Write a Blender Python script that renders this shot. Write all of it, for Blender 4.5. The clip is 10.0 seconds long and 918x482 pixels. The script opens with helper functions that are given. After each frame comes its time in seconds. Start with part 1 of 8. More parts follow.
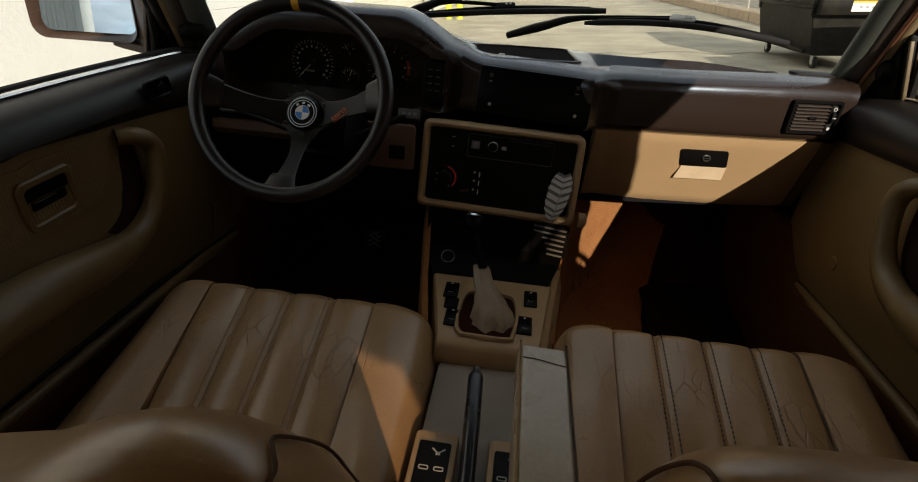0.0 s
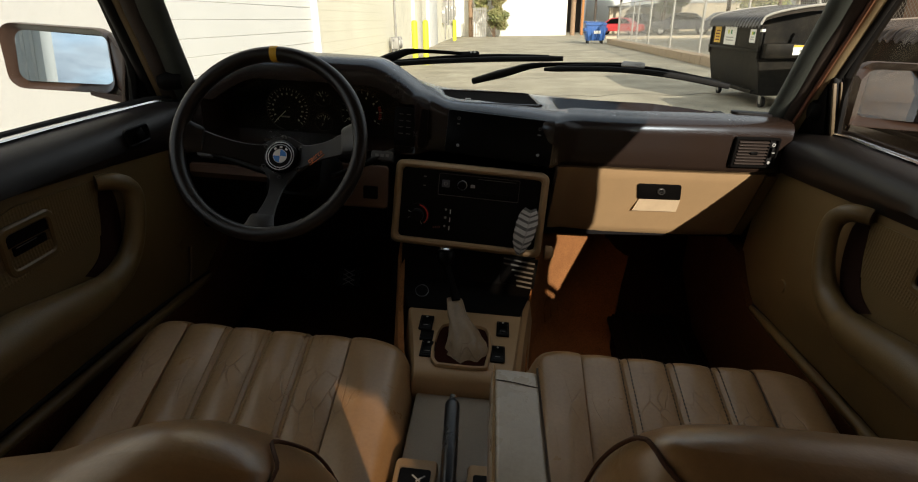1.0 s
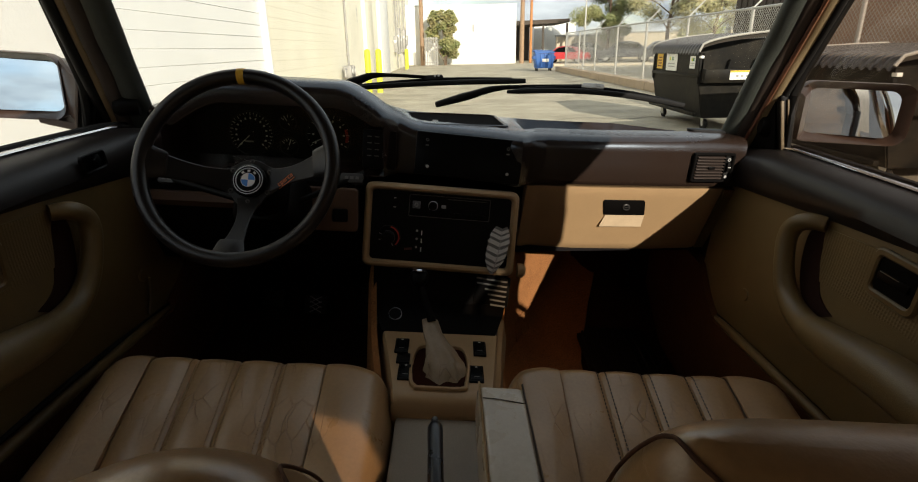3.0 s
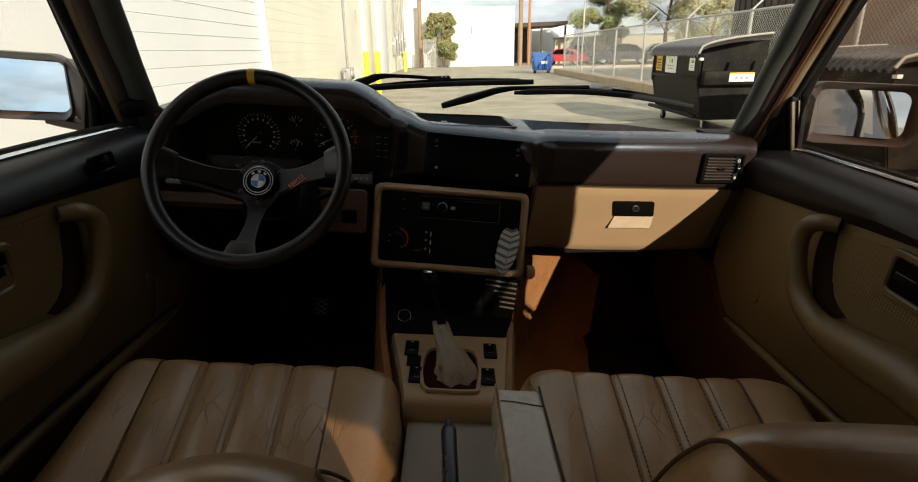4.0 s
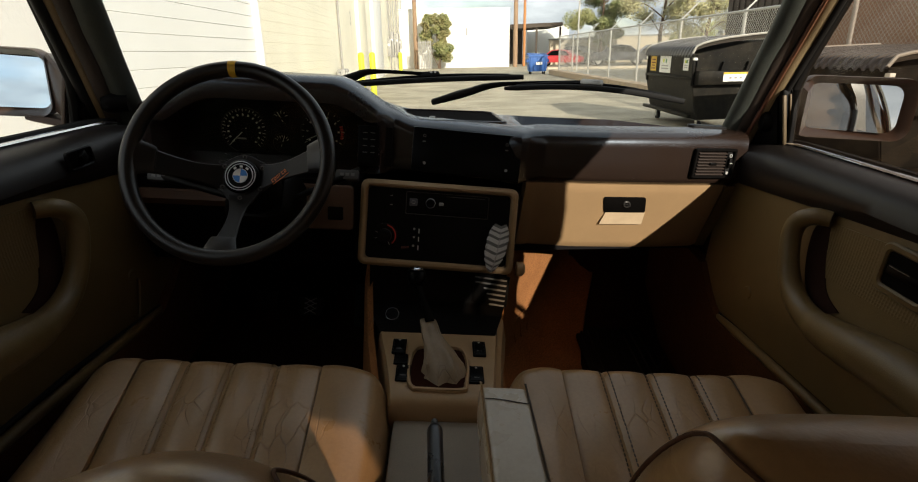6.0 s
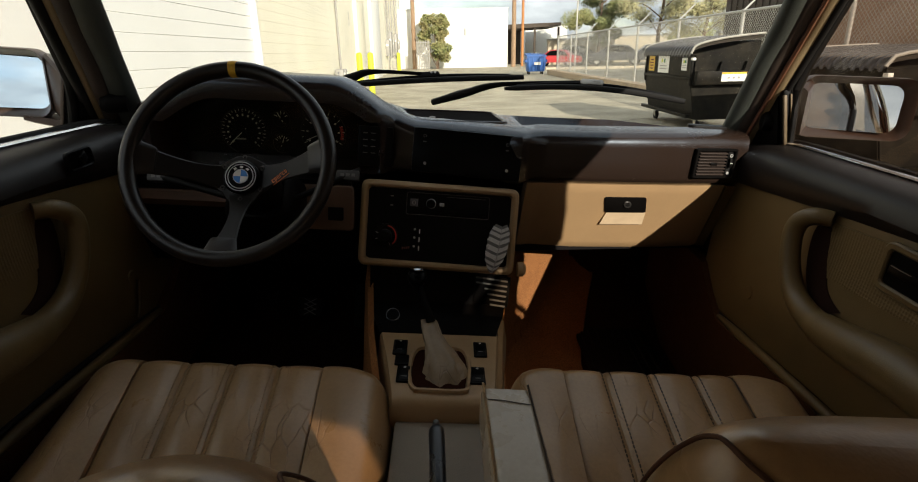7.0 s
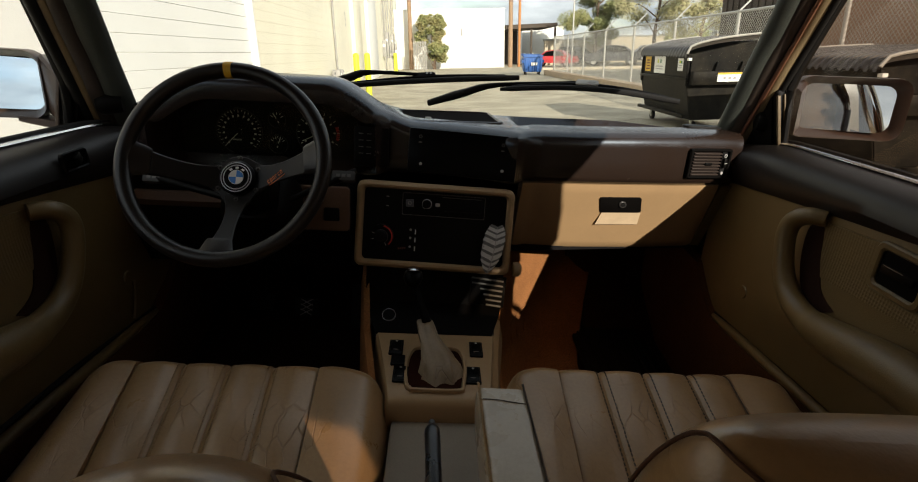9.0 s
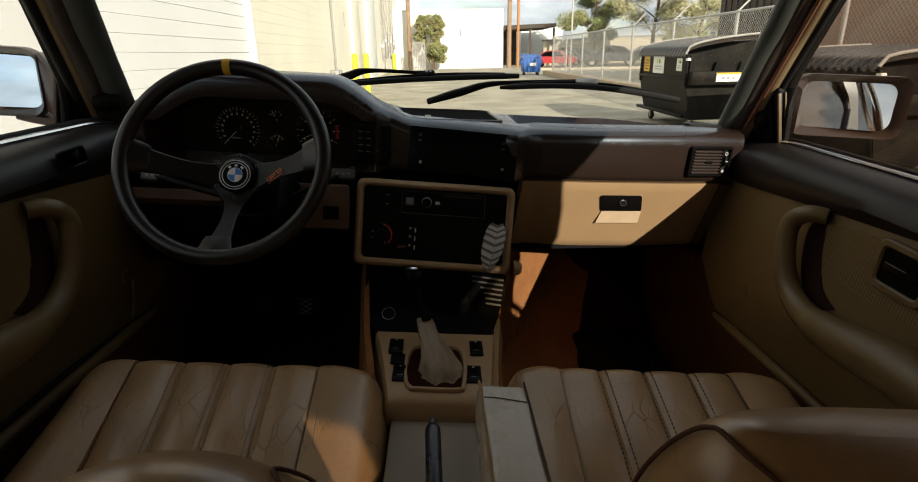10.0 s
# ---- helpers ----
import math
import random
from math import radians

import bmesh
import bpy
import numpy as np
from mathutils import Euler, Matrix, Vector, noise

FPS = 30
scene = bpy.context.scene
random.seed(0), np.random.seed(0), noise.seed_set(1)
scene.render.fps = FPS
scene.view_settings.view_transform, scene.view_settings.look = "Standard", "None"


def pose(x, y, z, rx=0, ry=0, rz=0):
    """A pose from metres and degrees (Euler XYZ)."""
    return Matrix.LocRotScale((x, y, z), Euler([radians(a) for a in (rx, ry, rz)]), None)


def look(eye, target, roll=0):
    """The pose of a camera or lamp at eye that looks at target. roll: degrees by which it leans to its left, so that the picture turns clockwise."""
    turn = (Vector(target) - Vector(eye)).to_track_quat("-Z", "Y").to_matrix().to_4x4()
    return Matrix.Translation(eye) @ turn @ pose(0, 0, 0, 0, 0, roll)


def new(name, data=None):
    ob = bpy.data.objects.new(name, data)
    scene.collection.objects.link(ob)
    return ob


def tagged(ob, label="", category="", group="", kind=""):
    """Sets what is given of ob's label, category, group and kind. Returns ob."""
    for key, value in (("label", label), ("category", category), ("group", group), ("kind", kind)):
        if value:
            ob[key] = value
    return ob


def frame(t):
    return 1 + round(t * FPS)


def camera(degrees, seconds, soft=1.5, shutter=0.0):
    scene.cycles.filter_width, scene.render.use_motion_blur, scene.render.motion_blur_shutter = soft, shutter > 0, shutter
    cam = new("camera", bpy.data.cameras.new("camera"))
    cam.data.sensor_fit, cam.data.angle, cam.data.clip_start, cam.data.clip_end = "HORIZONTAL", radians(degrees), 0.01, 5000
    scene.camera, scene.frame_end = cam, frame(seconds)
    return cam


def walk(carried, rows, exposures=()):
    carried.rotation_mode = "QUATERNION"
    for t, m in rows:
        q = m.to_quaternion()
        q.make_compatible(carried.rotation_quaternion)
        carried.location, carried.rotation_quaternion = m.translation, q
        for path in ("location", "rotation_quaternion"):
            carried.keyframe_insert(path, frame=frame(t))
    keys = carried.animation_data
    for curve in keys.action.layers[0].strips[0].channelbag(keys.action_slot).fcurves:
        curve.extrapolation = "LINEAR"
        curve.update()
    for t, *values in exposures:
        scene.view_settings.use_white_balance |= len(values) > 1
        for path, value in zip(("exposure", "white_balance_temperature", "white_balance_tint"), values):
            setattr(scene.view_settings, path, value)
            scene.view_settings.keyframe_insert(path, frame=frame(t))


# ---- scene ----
# The cabin is laid out in the car's own axes (x right, y ahead, z up from the ground under it).
# The car stands on a cross-fall, so CAR tips all of it into the level world.
CAR = pose(0, 0, 0, 2.75, 4.3, 0)
cam = camera(80.2, 10.0, 1.1)
PATH = [
    (0, (0.031, -0.047, 1.185), (-0.148, 1.684, 0.2), 3.8),
    (0.5, (0.045, -0.073, 1.199), (-0.096, 1.706, 0.296), 3.6),
    (1, (0.034, -0.095, 1.197), (-0.057, 1.714, 0.348), 3.6),
    (1.5, (0.039, -0.107, 1.198), (0.006, 1.722, 0.391), 3.5),
    (2, (0.044, -0.107, 1.194), (0.054, 1.735, 0.414), 3.5),
    (2.5, (0.027, -0.102, 1.188), (0.069, 1.747, 0.425), 3.5),
    (4, (-0.021, -0.091, 1.178), (0.042, 1.763, 0.431), 3.6),
    (4.5, (-0.017, -0.087, 1.176), (0.047, 1.769, 0.433), 3.6),
    (5, (0.001, -0.086, 1.171), (0.068, 1.77, 0.428), 3.5),
    (5.5, (0.0, -0.081, 1.163), (0.072, 1.774, 0.421), 3.5),
    (7, (-0.008, -0.075, 1.162), (0.074, 1.781, 0.421), 3.5),
    (7.5, (-0.008, -0.073, 1.164), (0.077, 1.783, 0.423), 3.5),
    (8, (-0.009, -0.078, 1.167), (0.079, 1.778, 0.428), 3.5),
    (8.5, (-0.007, -0.076, 1.163), (0.083, 1.78, 0.424), 3.5),
    (9, (-0.005, -0.078, 1.163), (0.087, 1.778, 0.424), 3.5),
    (9.5, (-0.002, -0.077, 1.158), (0.092, 1.779, 0.42), 3.5),
    (10, (-0.007, -0.075, 1.157), (0.089, 1.781, 0.42), 3.5),
]
walk(cam, [(t, CAR @ look(eye, target, roll)) for t, eye, target, roll in PATH])

# ---- world, sun, exposure ----
SUN = Vector((0.3497, -0.8656, 0.3584)).normalized()  # towards the sun
sun_elev = math.asin(SUN.z)
world = bpy.data.worlds.new("sky")
scene.world = world
world.use_nodes = True
wn, wl = world.node_tree.nodes, world.node_tree.links
wn.clear()
w_out = wn.new("ShaderNodeOutputWorld")
w_bg = wn.new("ShaderNodeBackground")
w_sky = wn.new("ShaderNodeTexSky")
w_sky.sky_type = "NISHITA"
w_sky.sun_disc = False
w_sky.sun_elevation = sun_elev
w_sky.sun_rotation = math.atan2(SUN.x, SUN.y)
w_sky.dust_density = 0.15
w_co = wn.new("ShaderNodeTexCoord")
w_map = wn.new("ShaderNodeMapping")
w_map.inputs["Scale"].default_value = (1.6, 1.6, 4.5)
w_noise = wn.new("ShaderNodeTexNoise")
w_noise.inputs["Scale"].default_value = 1.7
w_noise.inputs["Detail"].default_value = 7
w_noise.inputs["Roughness"].default_value = 0.55
w_ramp = wn.new("ShaderNodeValToRGB")
w_ramp.color_ramp.elements[0].position = 0.24
w_ramp.color_ramp.elements[1].position = 0.47
w_mix = wn.new("ShaderNodeMix")
w_mix.data_type = "RGBA"
w_cloud = wn.new("ShaderNodeValToRGB")  # cloud tops and bases, in the sky's own units
w_cloud.color_ramp.elements[0].position, w_cloud.color_ramp.elements[1].position = 0.36, 0.66
w_cloud.color_ramp.elements[0].color = (2.3, 2.6, 3.0, 1)
w_cloud.color_ramp.elements[1].color = (5.5, 5.9, 6.3, 1)
w_puff = wn.new("ShaderNodeTexNoise")
w_puff.inputs["Scale"].default_value = 3.6
w_puff.inputs["Detail"].default_value = 6
wl.new(w_puff.outputs["Fac"], w_cloud.inputs["Fac"])
wl.new(w_cloud.outputs["Color"], w_mix.inputs["B"])
wl.new(w_co.outputs["Generated"], w_map.inputs["Vector"])
wl.new(w_map.outputs["Vector"], w_noise.inputs["Vector"])
wl.new(w_map.outputs["Vector"], w_puff.inputs["Vector"])
wl.new(w_noise.outputs["Fac"], w_ramp.inputs["Fac"])
wl.new(w_ramp.outputs["Color"], w_mix.inputs["Factor"])
wl.new(w_sky.outputs["Color"], w_mix.inputs["A"])
wl.new(w_mix.outputs["Result"], w_bg.inputs["Color"])
wl.new(w_bg.outputs["Background"], w_out.inputs["Surface"])
w_bg.inputs["Strength"].default_value = 0.15
sun_lamp = bpy.data.lights.new("sun", "SUN")
sun_lamp.energy = 4.5
sun_lamp.angle = radians(0.53)
sun_lamp.color = (1.0, 0.93, 0.82)
sun = new("sun", sun_lamp)
sun.matrix_world = look(SUN * 60, (0, 0, 0))
scene.view_settings.exposure = 0.55

# ---- materials ----


def mat_base(name, rgb, rough=0.5, metal=0.0, grain=0.0, grain_scale=400.0, stain=0.0, stain_scale=6.0, bump=0.0, bump_scale=300.0, coat=0.0, spec=0.5, tint=None, rand=0.0):
    """A principled material: fine grain and broad stains on the colour, fine relief, uneven gloss."""
    m = bpy.data.materials.new(name)
    m.use_nodes = True
    n, l = m.node_tree.nodes, m.node_tree.links
    b = n["Principled BSDF"]
    b.inputs["Roughness"].default_value = rough
    b.inputs["Metallic"].default_value = metal
    b.inputs["Coat Weight"].default_value = coat
    b.inputs["Specular IOR Level"].default_value = spec
    co = n.new("ShaderNodeTexCoord")
    dark = [c * 0.55 for c in rgb] if tint is None else tint
    big = n.new("ShaderNodeTexNoise")
    big.inputs["Scale"].default_value = stain_scale
    big.inputs["Detail"].default_value = 6
    big.inputs["Roughness"].default_value = 0.62
    l.new(co.outputs["Object"], big.inputs["Vector"])
    r1 = n.new("ShaderNodeMapRange")
    r1.inputs["From Min"].default_value, r1.inputs["From Max"].default_value = 0.35, 0.72
    r1.inputs["To Min"].default_value, r1.inputs["To Max"].default_value = 0.0, stain
    l.new(big.outputs["Fac"], r1.inputs["Value"])
    mx = n.new("ShaderNodeMix")
    mx.data_type = "RGBA"
    mx.inputs["A"].default_value = (*rgb, 1)
    mx.inputs["B"].default_value = (*dark, 1)
    l.new(r1.outputs["Result"], mx.inputs["Factor"])
    fine = n.new("ShaderNodeTexNoise")
    fine.inputs["Scale"].default_value = grain_scale
    fine.inputs["Detail"].default_value = 3
    l.new(co.outputs["Object"], fine.inputs["Vector"])
    r2 = n.new("ShaderNodeMapRange")
    r2.inputs["From Min"].default_value, r2.inputs["From Max"].default_value = 0.3, 0.7
    r2.inputs["To Min"].default_value, r2.inputs["To Max"].default_value = 1.0 - grain, 1.0 + grain
    l.new(fine.outputs["Fac"], r2.inputs["Value"])
    mul = n.new("ShaderNodeVectorMath")
    mul.operation = "SCALE"
    l.new(mx.outputs["Result"], mul.inputs[0])
    l.new(r2.outputs["Result"], mul.inputs["Scale"])
    last = mul.outputs["Vector"]
    if rand:
        oi = n.new("ShaderNodeObjectInfo")
        r4 = n.new("ShaderNodeMapRange")
        r4.inputs["To Min"].default_value, r4.inputs["To Max"].default_value = 1 - rand, 1 + rand
        l.new(oi.outputs["Random"], r4.inputs["Value"])
        m2 = n.new("ShaderNodeVectorMath")
        m2.operation = "SCALE"
        l.new(last, m2.inputs[0])
        l.new(r4.outputs["Result"], m2.inputs["Scale"])
        last = m2.outputs["Vector"]
    l.new(last, b.inputs["Base Color"])
    r3 = n.new("ShaderNodeMapRange")
    r3.inputs["To Min"].default_value, r3.inputs["To Max"].default_value = max(rough - 0.1, 0.02), min(rough + 0.12, 1)
    l.new(big.outputs["Fac"], r3.inputs["Value"])
    l.new(r3.outputs["Result"], b.inputs["Roughness"])
    if bump:
        bt = n.new("ShaderNodeTexNoise")
        bt.inputs["Scale"].default_value = bump_scale
        bt.inputs["Detail"].default_value = 4
        l.new(co.outputs["Object"], bt.inputs["Vector"])
        bp = n.new("ShaderNodeBump")
        bp.inputs["Strength"].default_value = bump
        bp.inputs["Distance"].default_value = 0.5 / bump_scale
        l.new(bt.outputs["Fac"], bp.inputs["Height"])
        l.new(bp.outputs["Normal"], b.inputs["Normal"])
    return m


def mat_leather(name, rgb, rough=0.38, wrinkle=1.0):
    """Worn leather: cell grain, broad creases, darker soiling."""
    m = mat_base(name, rgb, rough, grain=0.06, grain_scale=180, stain=0.5, stain_scale=7, coat=0.09)
    n, l = m.node_tree.nodes, m.node_tree.links
    b = n["Principled BSDF"]
    co = n.new("ShaderNodeTexCoord")
    vo = n.new("ShaderNodeTexVoronoi")
    vo.inputs["Scale"].default_value = 420
    l.new(co.outputs["Object"], vo.inputs["Vector"])
    wave = n.new("ShaderNodeTexNoise")
    wave.inputs["Scale"].default_value = 22
    wave.inputs["Detail"].default_value = 5
    wave.inputs["Distortion"].default_value = 1.2
    l.new(co.outputs["Object"], wave.inputs["Vector"])
    b1 = n.new("ShaderNodeBump")
    b1.inputs["Strength"].default_value = 0.07
    b1.inputs["Distance"].default_value = 0.0022
    l.new(wave.outputs["Fac"], b1.inputs["Height"])
    b2 = n.new("ShaderNodeBump")
    b2.inputs["Strength"].default_value = 0.12
    b2.inputs["Distance"].default_value = 0.0006
    l.new(vo.outputs["Distance"], b2.inputs["Height"])
    l.new(b1.outputs["Normal"], b2.inputs["Normal"])
    # thin wrinkle lines in patches
    warp = n.new("ShaderNodeTexNoise")
    warp.inputs["Scale"].default_value = 6
    warp.inputs["Detail"].default_value = 3
    l.new(co.outputs["Object"], warp.inputs["Vector"])
    wadd = n.new("ShaderNodeVectorMath")
    wadd.operation = "MULTIPLY_ADD"
    wadd.inputs[1].default_value = (0.05, 0.05, 0.05)
    l.new(warp.outputs["Color"], wadd.inputs[0])
    l.new(co.outputs["Object"], wadd.inputs[2])
    squash = n.new("ShaderNodeMapping")
    squash.inputs["Scale"].default_value = (1.0, 0.28, 1.0)
    squash.inputs["Rotation"].default_value = (0, 0, 0.6)
    l.new(wadd.outputs["Vector"], squash.inputs["Vector"])
    edge = n.new("ShaderNodeTexVoronoi")
    edge.feature = "DISTANCE_TO_EDGE"
    edge.inputs["Scale"].default_value = 42
    l.new(squash.outputs["Vector"], edge.inputs["Vector"])
    line = n.new("ShaderNodeMapRange")
    line.inputs["From Max"].default_value = 0.045
    line.inputs["To Min"].default_value, line.inputs["To Max"].default_value = 1.0, 0.0
    l.new(edge.outputs["Distance"], line.inputs["Value"])
    gate = n.new("ShaderNodeMapRange")
    gate.inputs["From Min"].default_value, gate.inputs["From Max"].default_value = 0.48, 0.62
    l.new(warp.outputs["Fac"], gate.inputs["Value"])
    cut = n.new("ShaderNodeMath")
    cut.operation = "MULTIPLY"
    l.new(line.outputs["Result"], cut.inputs[0])
    l.new(gate.outputs["Result"], cut.inputs[1])
    b3 = n.new("ShaderNodeBump")
    b3.invert = True
    b3.inputs["Strength"].default_value = 0.6 * wrinkle
    b3.inputs["Distance"].default_value = 0.0014
    l.new(cut.outputs["Value"], b3.inputs["Height"])
    l.new(b2.outputs["Normal"], b3.inputs["Normal"])
    l.new(b3.outputs["Normal"], b.inputs["Normal"])
    # the wrinkle lines are darkened in the colour
    crease_mix = n.new("ShaderNodeMix")
    crease_mix.data_type = "RGBA"
    crease_mix.blend_type = "MULTIPLY"
    crease_mix.inputs["B"].default_value = (1 - 0.20 * wrinkle, 1 - 0.24 * wrinkle, 1 - 0.26 * wrinkle, 1)
    l.new(b.inputs["Base Color"].links[0].from_socket, crease_mix.inputs["A"])
    l.new(cut.outputs["Value"], crease_mix.inputs["Factor"])
    l.new(crease_mix.outputs["Result"], b.inputs["Base Color"])
    return m


def mat_glass(name, tint, dust=0.0, dust_rgb=(0.5, 0.4, 0.3)):
    """Thin pane: clear with a tint, a mirror gloss by Fresnel, and a film of dust."""
    m = bpy.data.materials.new(name)
    m.use_nodes = True
    n, l = m.node_tree.nodes, m.node_tree.links
    n.clear()
    out = n.new("ShaderNodeOutputMaterial")
    tr = n.new("ShaderNodeBsdfTransparent")
    tr.inputs["Color"].default_value = (*tint, 1)
    gl = n.new("ShaderNodeBsdfGlossy")
    gl.inputs["Roughness"].default_value = 0.02
    lw = n.new("ShaderNodeLayerWeight")
    lw.inputs["Blend"].default_value = 0.5
    pw = n.new("ShaderNodeMath")
    pw.operation = "POWER"
    pw.inputs[1].default_value = 5.0
    l.new(lw.outputs["Facing"], pw.inputs[0])
    fr = n.new("ShaderNodeMath")
    fr.operation = "MULTIPLY_ADD"
    fr.inputs[1].default_value, fr.inputs[2].default_value = 0.6, 0.016
    l.new(pw.outputs["Value"], fr.inputs[0])
    mg = n.new("ShaderNodeMixShader")
    l.new(fr.outputs["Value"], mg.inputs["Fac"])
    l.new(tr.outputs["BSDF"], mg.inputs[1])
    l.new(gl.outputs["BSDF"], mg.inputs[2])
    last = mg
    if dust:
        df = n.new("ShaderNodeBsdfDiffuse")
        df.inputs["Color"].default_value = (*dust_rgb, 1)
        tl = n.new("ShaderNodeBsdfTranslucent")
        tl.inputs["Color"].default_value = (*dust_rgb, 1)
        both = n.new("ShaderNodeMixShader")
        both.inputs["Fac"].default_value = 0.7
        l.new(df.outputs["BSDF"], both.inputs[1])
        l.new(tl.outputs["BSDF"], both.inputs[2])
        co = n.new("ShaderNodeTexCoord")
        nz = n.new("ShaderNodeTexNoise")
        nz.inputs["Scale"].default_value = 9
        nz.inputs["Detail"].default_value = 8
        l.new(co.outputs["Object"], nz.inputs["Vector"])
        mr = n.new("ShaderNodeMapRange")
        mr.inputs["To Min"].default_value, mr.inputs["To Max"].default_value = dust * 0.6, dust * 1.4
        l.new(nz.outputs["Fac"], mr.inputs["Value"])
        md = n.new("ShaderNodeMixShader")
        l.new(mr.outputs["Result"], md.inputs["Fac"])
        l.new(last.outputs["Shader"], md.inputs[1])
        l.new(both.outputs["Shader"], md.inputs[2])
        last = md
    l.new(last.outputs["Shader"], out.inputs["Surface"])
    return m


VINYL = mat_base("dash_vinyl", (0.022, 0.0130, 0.0090), 0.23, spec=0.8, grain=0.12, grain_scale=900, stain=0.35, stain_scale=9, bump=0.12, bump_scale=900)
BLACK = mat_base("black_plastic", (0.004, 0.0034, 0.003), 0.42, spec=0.08, grain=0.1, stain=0.3, stain_scale=14, bump=0.12, bump_scale=700)
GLOSSBLACK = mat_base("gloss_black", (0.003, 0.003, 0.003), 0.3, spec=0.08, stain=0.3, stain_scale=20)
BEIGE = mat_base("beige_plastic", (0.335, 0.212, 0.104), 0.48, grain=0.05, grain_scale=700, stain=0.28, stain_scale=8, bump=0.22, bump_scale=800)
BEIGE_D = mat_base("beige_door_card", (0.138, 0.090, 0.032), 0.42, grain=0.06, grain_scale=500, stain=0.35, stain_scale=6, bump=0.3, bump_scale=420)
LEATHER = mat_leather("beige_leather", (0.325, 0.196, 0.092), 0.30)
LEATHER_A = mat_leather("pale_armrest_leather", (0.40, 0.335, 0.245), 0.28, 0.15)
PIPING = mat_base("piping", (0.075, 0.036, 0.020), 0.7, spec=0.2, grain=0.1)
SEAM = mat_base("seam_thread", (0.05, 0.035, 0.025), 0.7)
THREAD = mat_base("tan_thread", (0.36, 0.24, 0.12), 0.7, grain=0.2)
CARPET = mat_base("brown_carpet", (0.31, 0.130, 0.046), 0.95, grain=0.45, grain_scale=350, stain=0.5, stain_scale=10, bump=1.0, bump_scale=350, spec=0.1)
MATTING = mat_base("floor_mat_rubber", (0.010, 0.008, 0.006), 0.85, grain=0.3, grain_scale=300, stain=0.4, bump=0.6, bump_scale=300, spec=0.2)
# same carpet with its colour cut near black for the footwell's shade
CARPET_SHADE = mat_base("shaded_brown_carpet", (0.034, 0.014, 0.006), 0.95, grain=0.45, grain_scale=350, stain=0.5, stain_scale=10, bump=1.0, bump_scale=350, spec=0.05)
# blue tint in the gloss stands for the sky's sheen on the dash
VINYL.node_tree.nodes["Principled BSDF"].inputs["Specular Tint"].default_value = (0.72, 0.86, 1.0, 1)
# carpet darkened part-way, for the dimmer light along the sills
CARPET_HALF_SHADE = mat_base("half_shaded_brown_carpet", (0.075, 0.030, 0.011), 0.95, grain=0.45, grain_scale=350, stain=0.5, stain_scale=10, bump=1.0, bump_scale=350, spec=0.05)
PAD = mat_base("door_top_vinyl", (0.013, 0.0095, 0.008), 0.42, spec=0.3, grain=0.12, grain_scale=900, stain=0.35, stain_scale=9, bump=0.2, bump_scale=900)
CHROME = mat_base("bright_trim", (0.75, 0.75, 0.76), 0.16, 1.0, stain=0.4, stain_scale=12)
STEEL = mat_base("satin_steel", (0.5, 0.5, 0.5), 0.35, 1.0, grain=0.1)
MIRROR = mat_base("mirror_silver", (0.78, 0.90, 0.98), 0.02, 1.0)
MIRROR.node_tree.nodes["Principled BSDF"].inputs["Roughness"].default_value = 0.0
for lk in list(MIRROR.node_tree.links):
    if lk.to_socket.name == "Roughness":
        MIRROR.node_tree.links.remove(lk)
SPOKE = mat_base("black_alloy", (0.013, 0.0115, 0.0105), 0.40, 0.2, spec=0.3, grain=0.1, stain=0.3)
RIMGRIP = mat_base("wheel_leather", (0.012, 0.0095, 0.0085), 0.30, spec=0.4, grain=0.2, grain_scale=400, stain=0.4, stain_scale=12, bump=0.3, bump_scale=600)
YELLOW = mat_base("yellow_band", (0.62, 0.36, 0.02), 0.5, grain=0.1)
ORANGE = mat_base("orange_mark", (0.75, 0.18, 0.03), 0.6)
WHITE_M = mat_base("white_mark", (0.75, 0.74, 0.7), 0.6)
BLUE_M = mat_base("blue_mark", (0.05, 0.22, 0.6), 0.4)
RED_M = mat_base("red_mark", (0.55, 0.03, 0.02), 0.45)
GREY_M = mat_base("grey_mark", (0.35, 0.34, 0.32), 0.6)
PAINT = mat_base("bronze_paint", (0.24, 0.10, 0.055), 0.28, 0.35, stain=0.2, coat=0.6)
PILLAR = mat_base("pillar_trim", (0.05, 0.055, 0.045), 0.6, grain=0.2, grain_scale=500, stain=0.3, bump=0.4, bump_scale=600)
RUBBER = mat_base("black_rubber", (0.012, 0.011, 0.010), 0.62, spec=0.2, grain=0.2, stain=0.4)
HEADLINER = mat_base("headliner_cloth", (0.34, 0.28, 0.20), 0.9, grain=0.15, grain_scale=500, bump=0.3)
GLASS_W = mat_glass("windscreen_glass", (0.93, 0.92, 0.85), 0.006, (0.6, 0.58, 0.5))
GLASS_S = mat_glass("side_glass", (0.60, 0.51, 0.43), 0.008, (0.45, 0.26, 0.16))
# the rear panes' brown tint is added to cut fill light in the cabin
GLASS_R = mat_glass("rear_glass", (0.46, 0.35, 0.25), 0.005, (0.4, 0.3, 0.2))
GLASS_L = mat_glass("door_glass", (0.92, 0.89, 0.82), 0.003, (0.6, 0.55, 0.4))
FEATHER = mat_base("feather_barb", (0.62, 0.61, 0.58), 0.8, grain=0.1, stain=0.2)
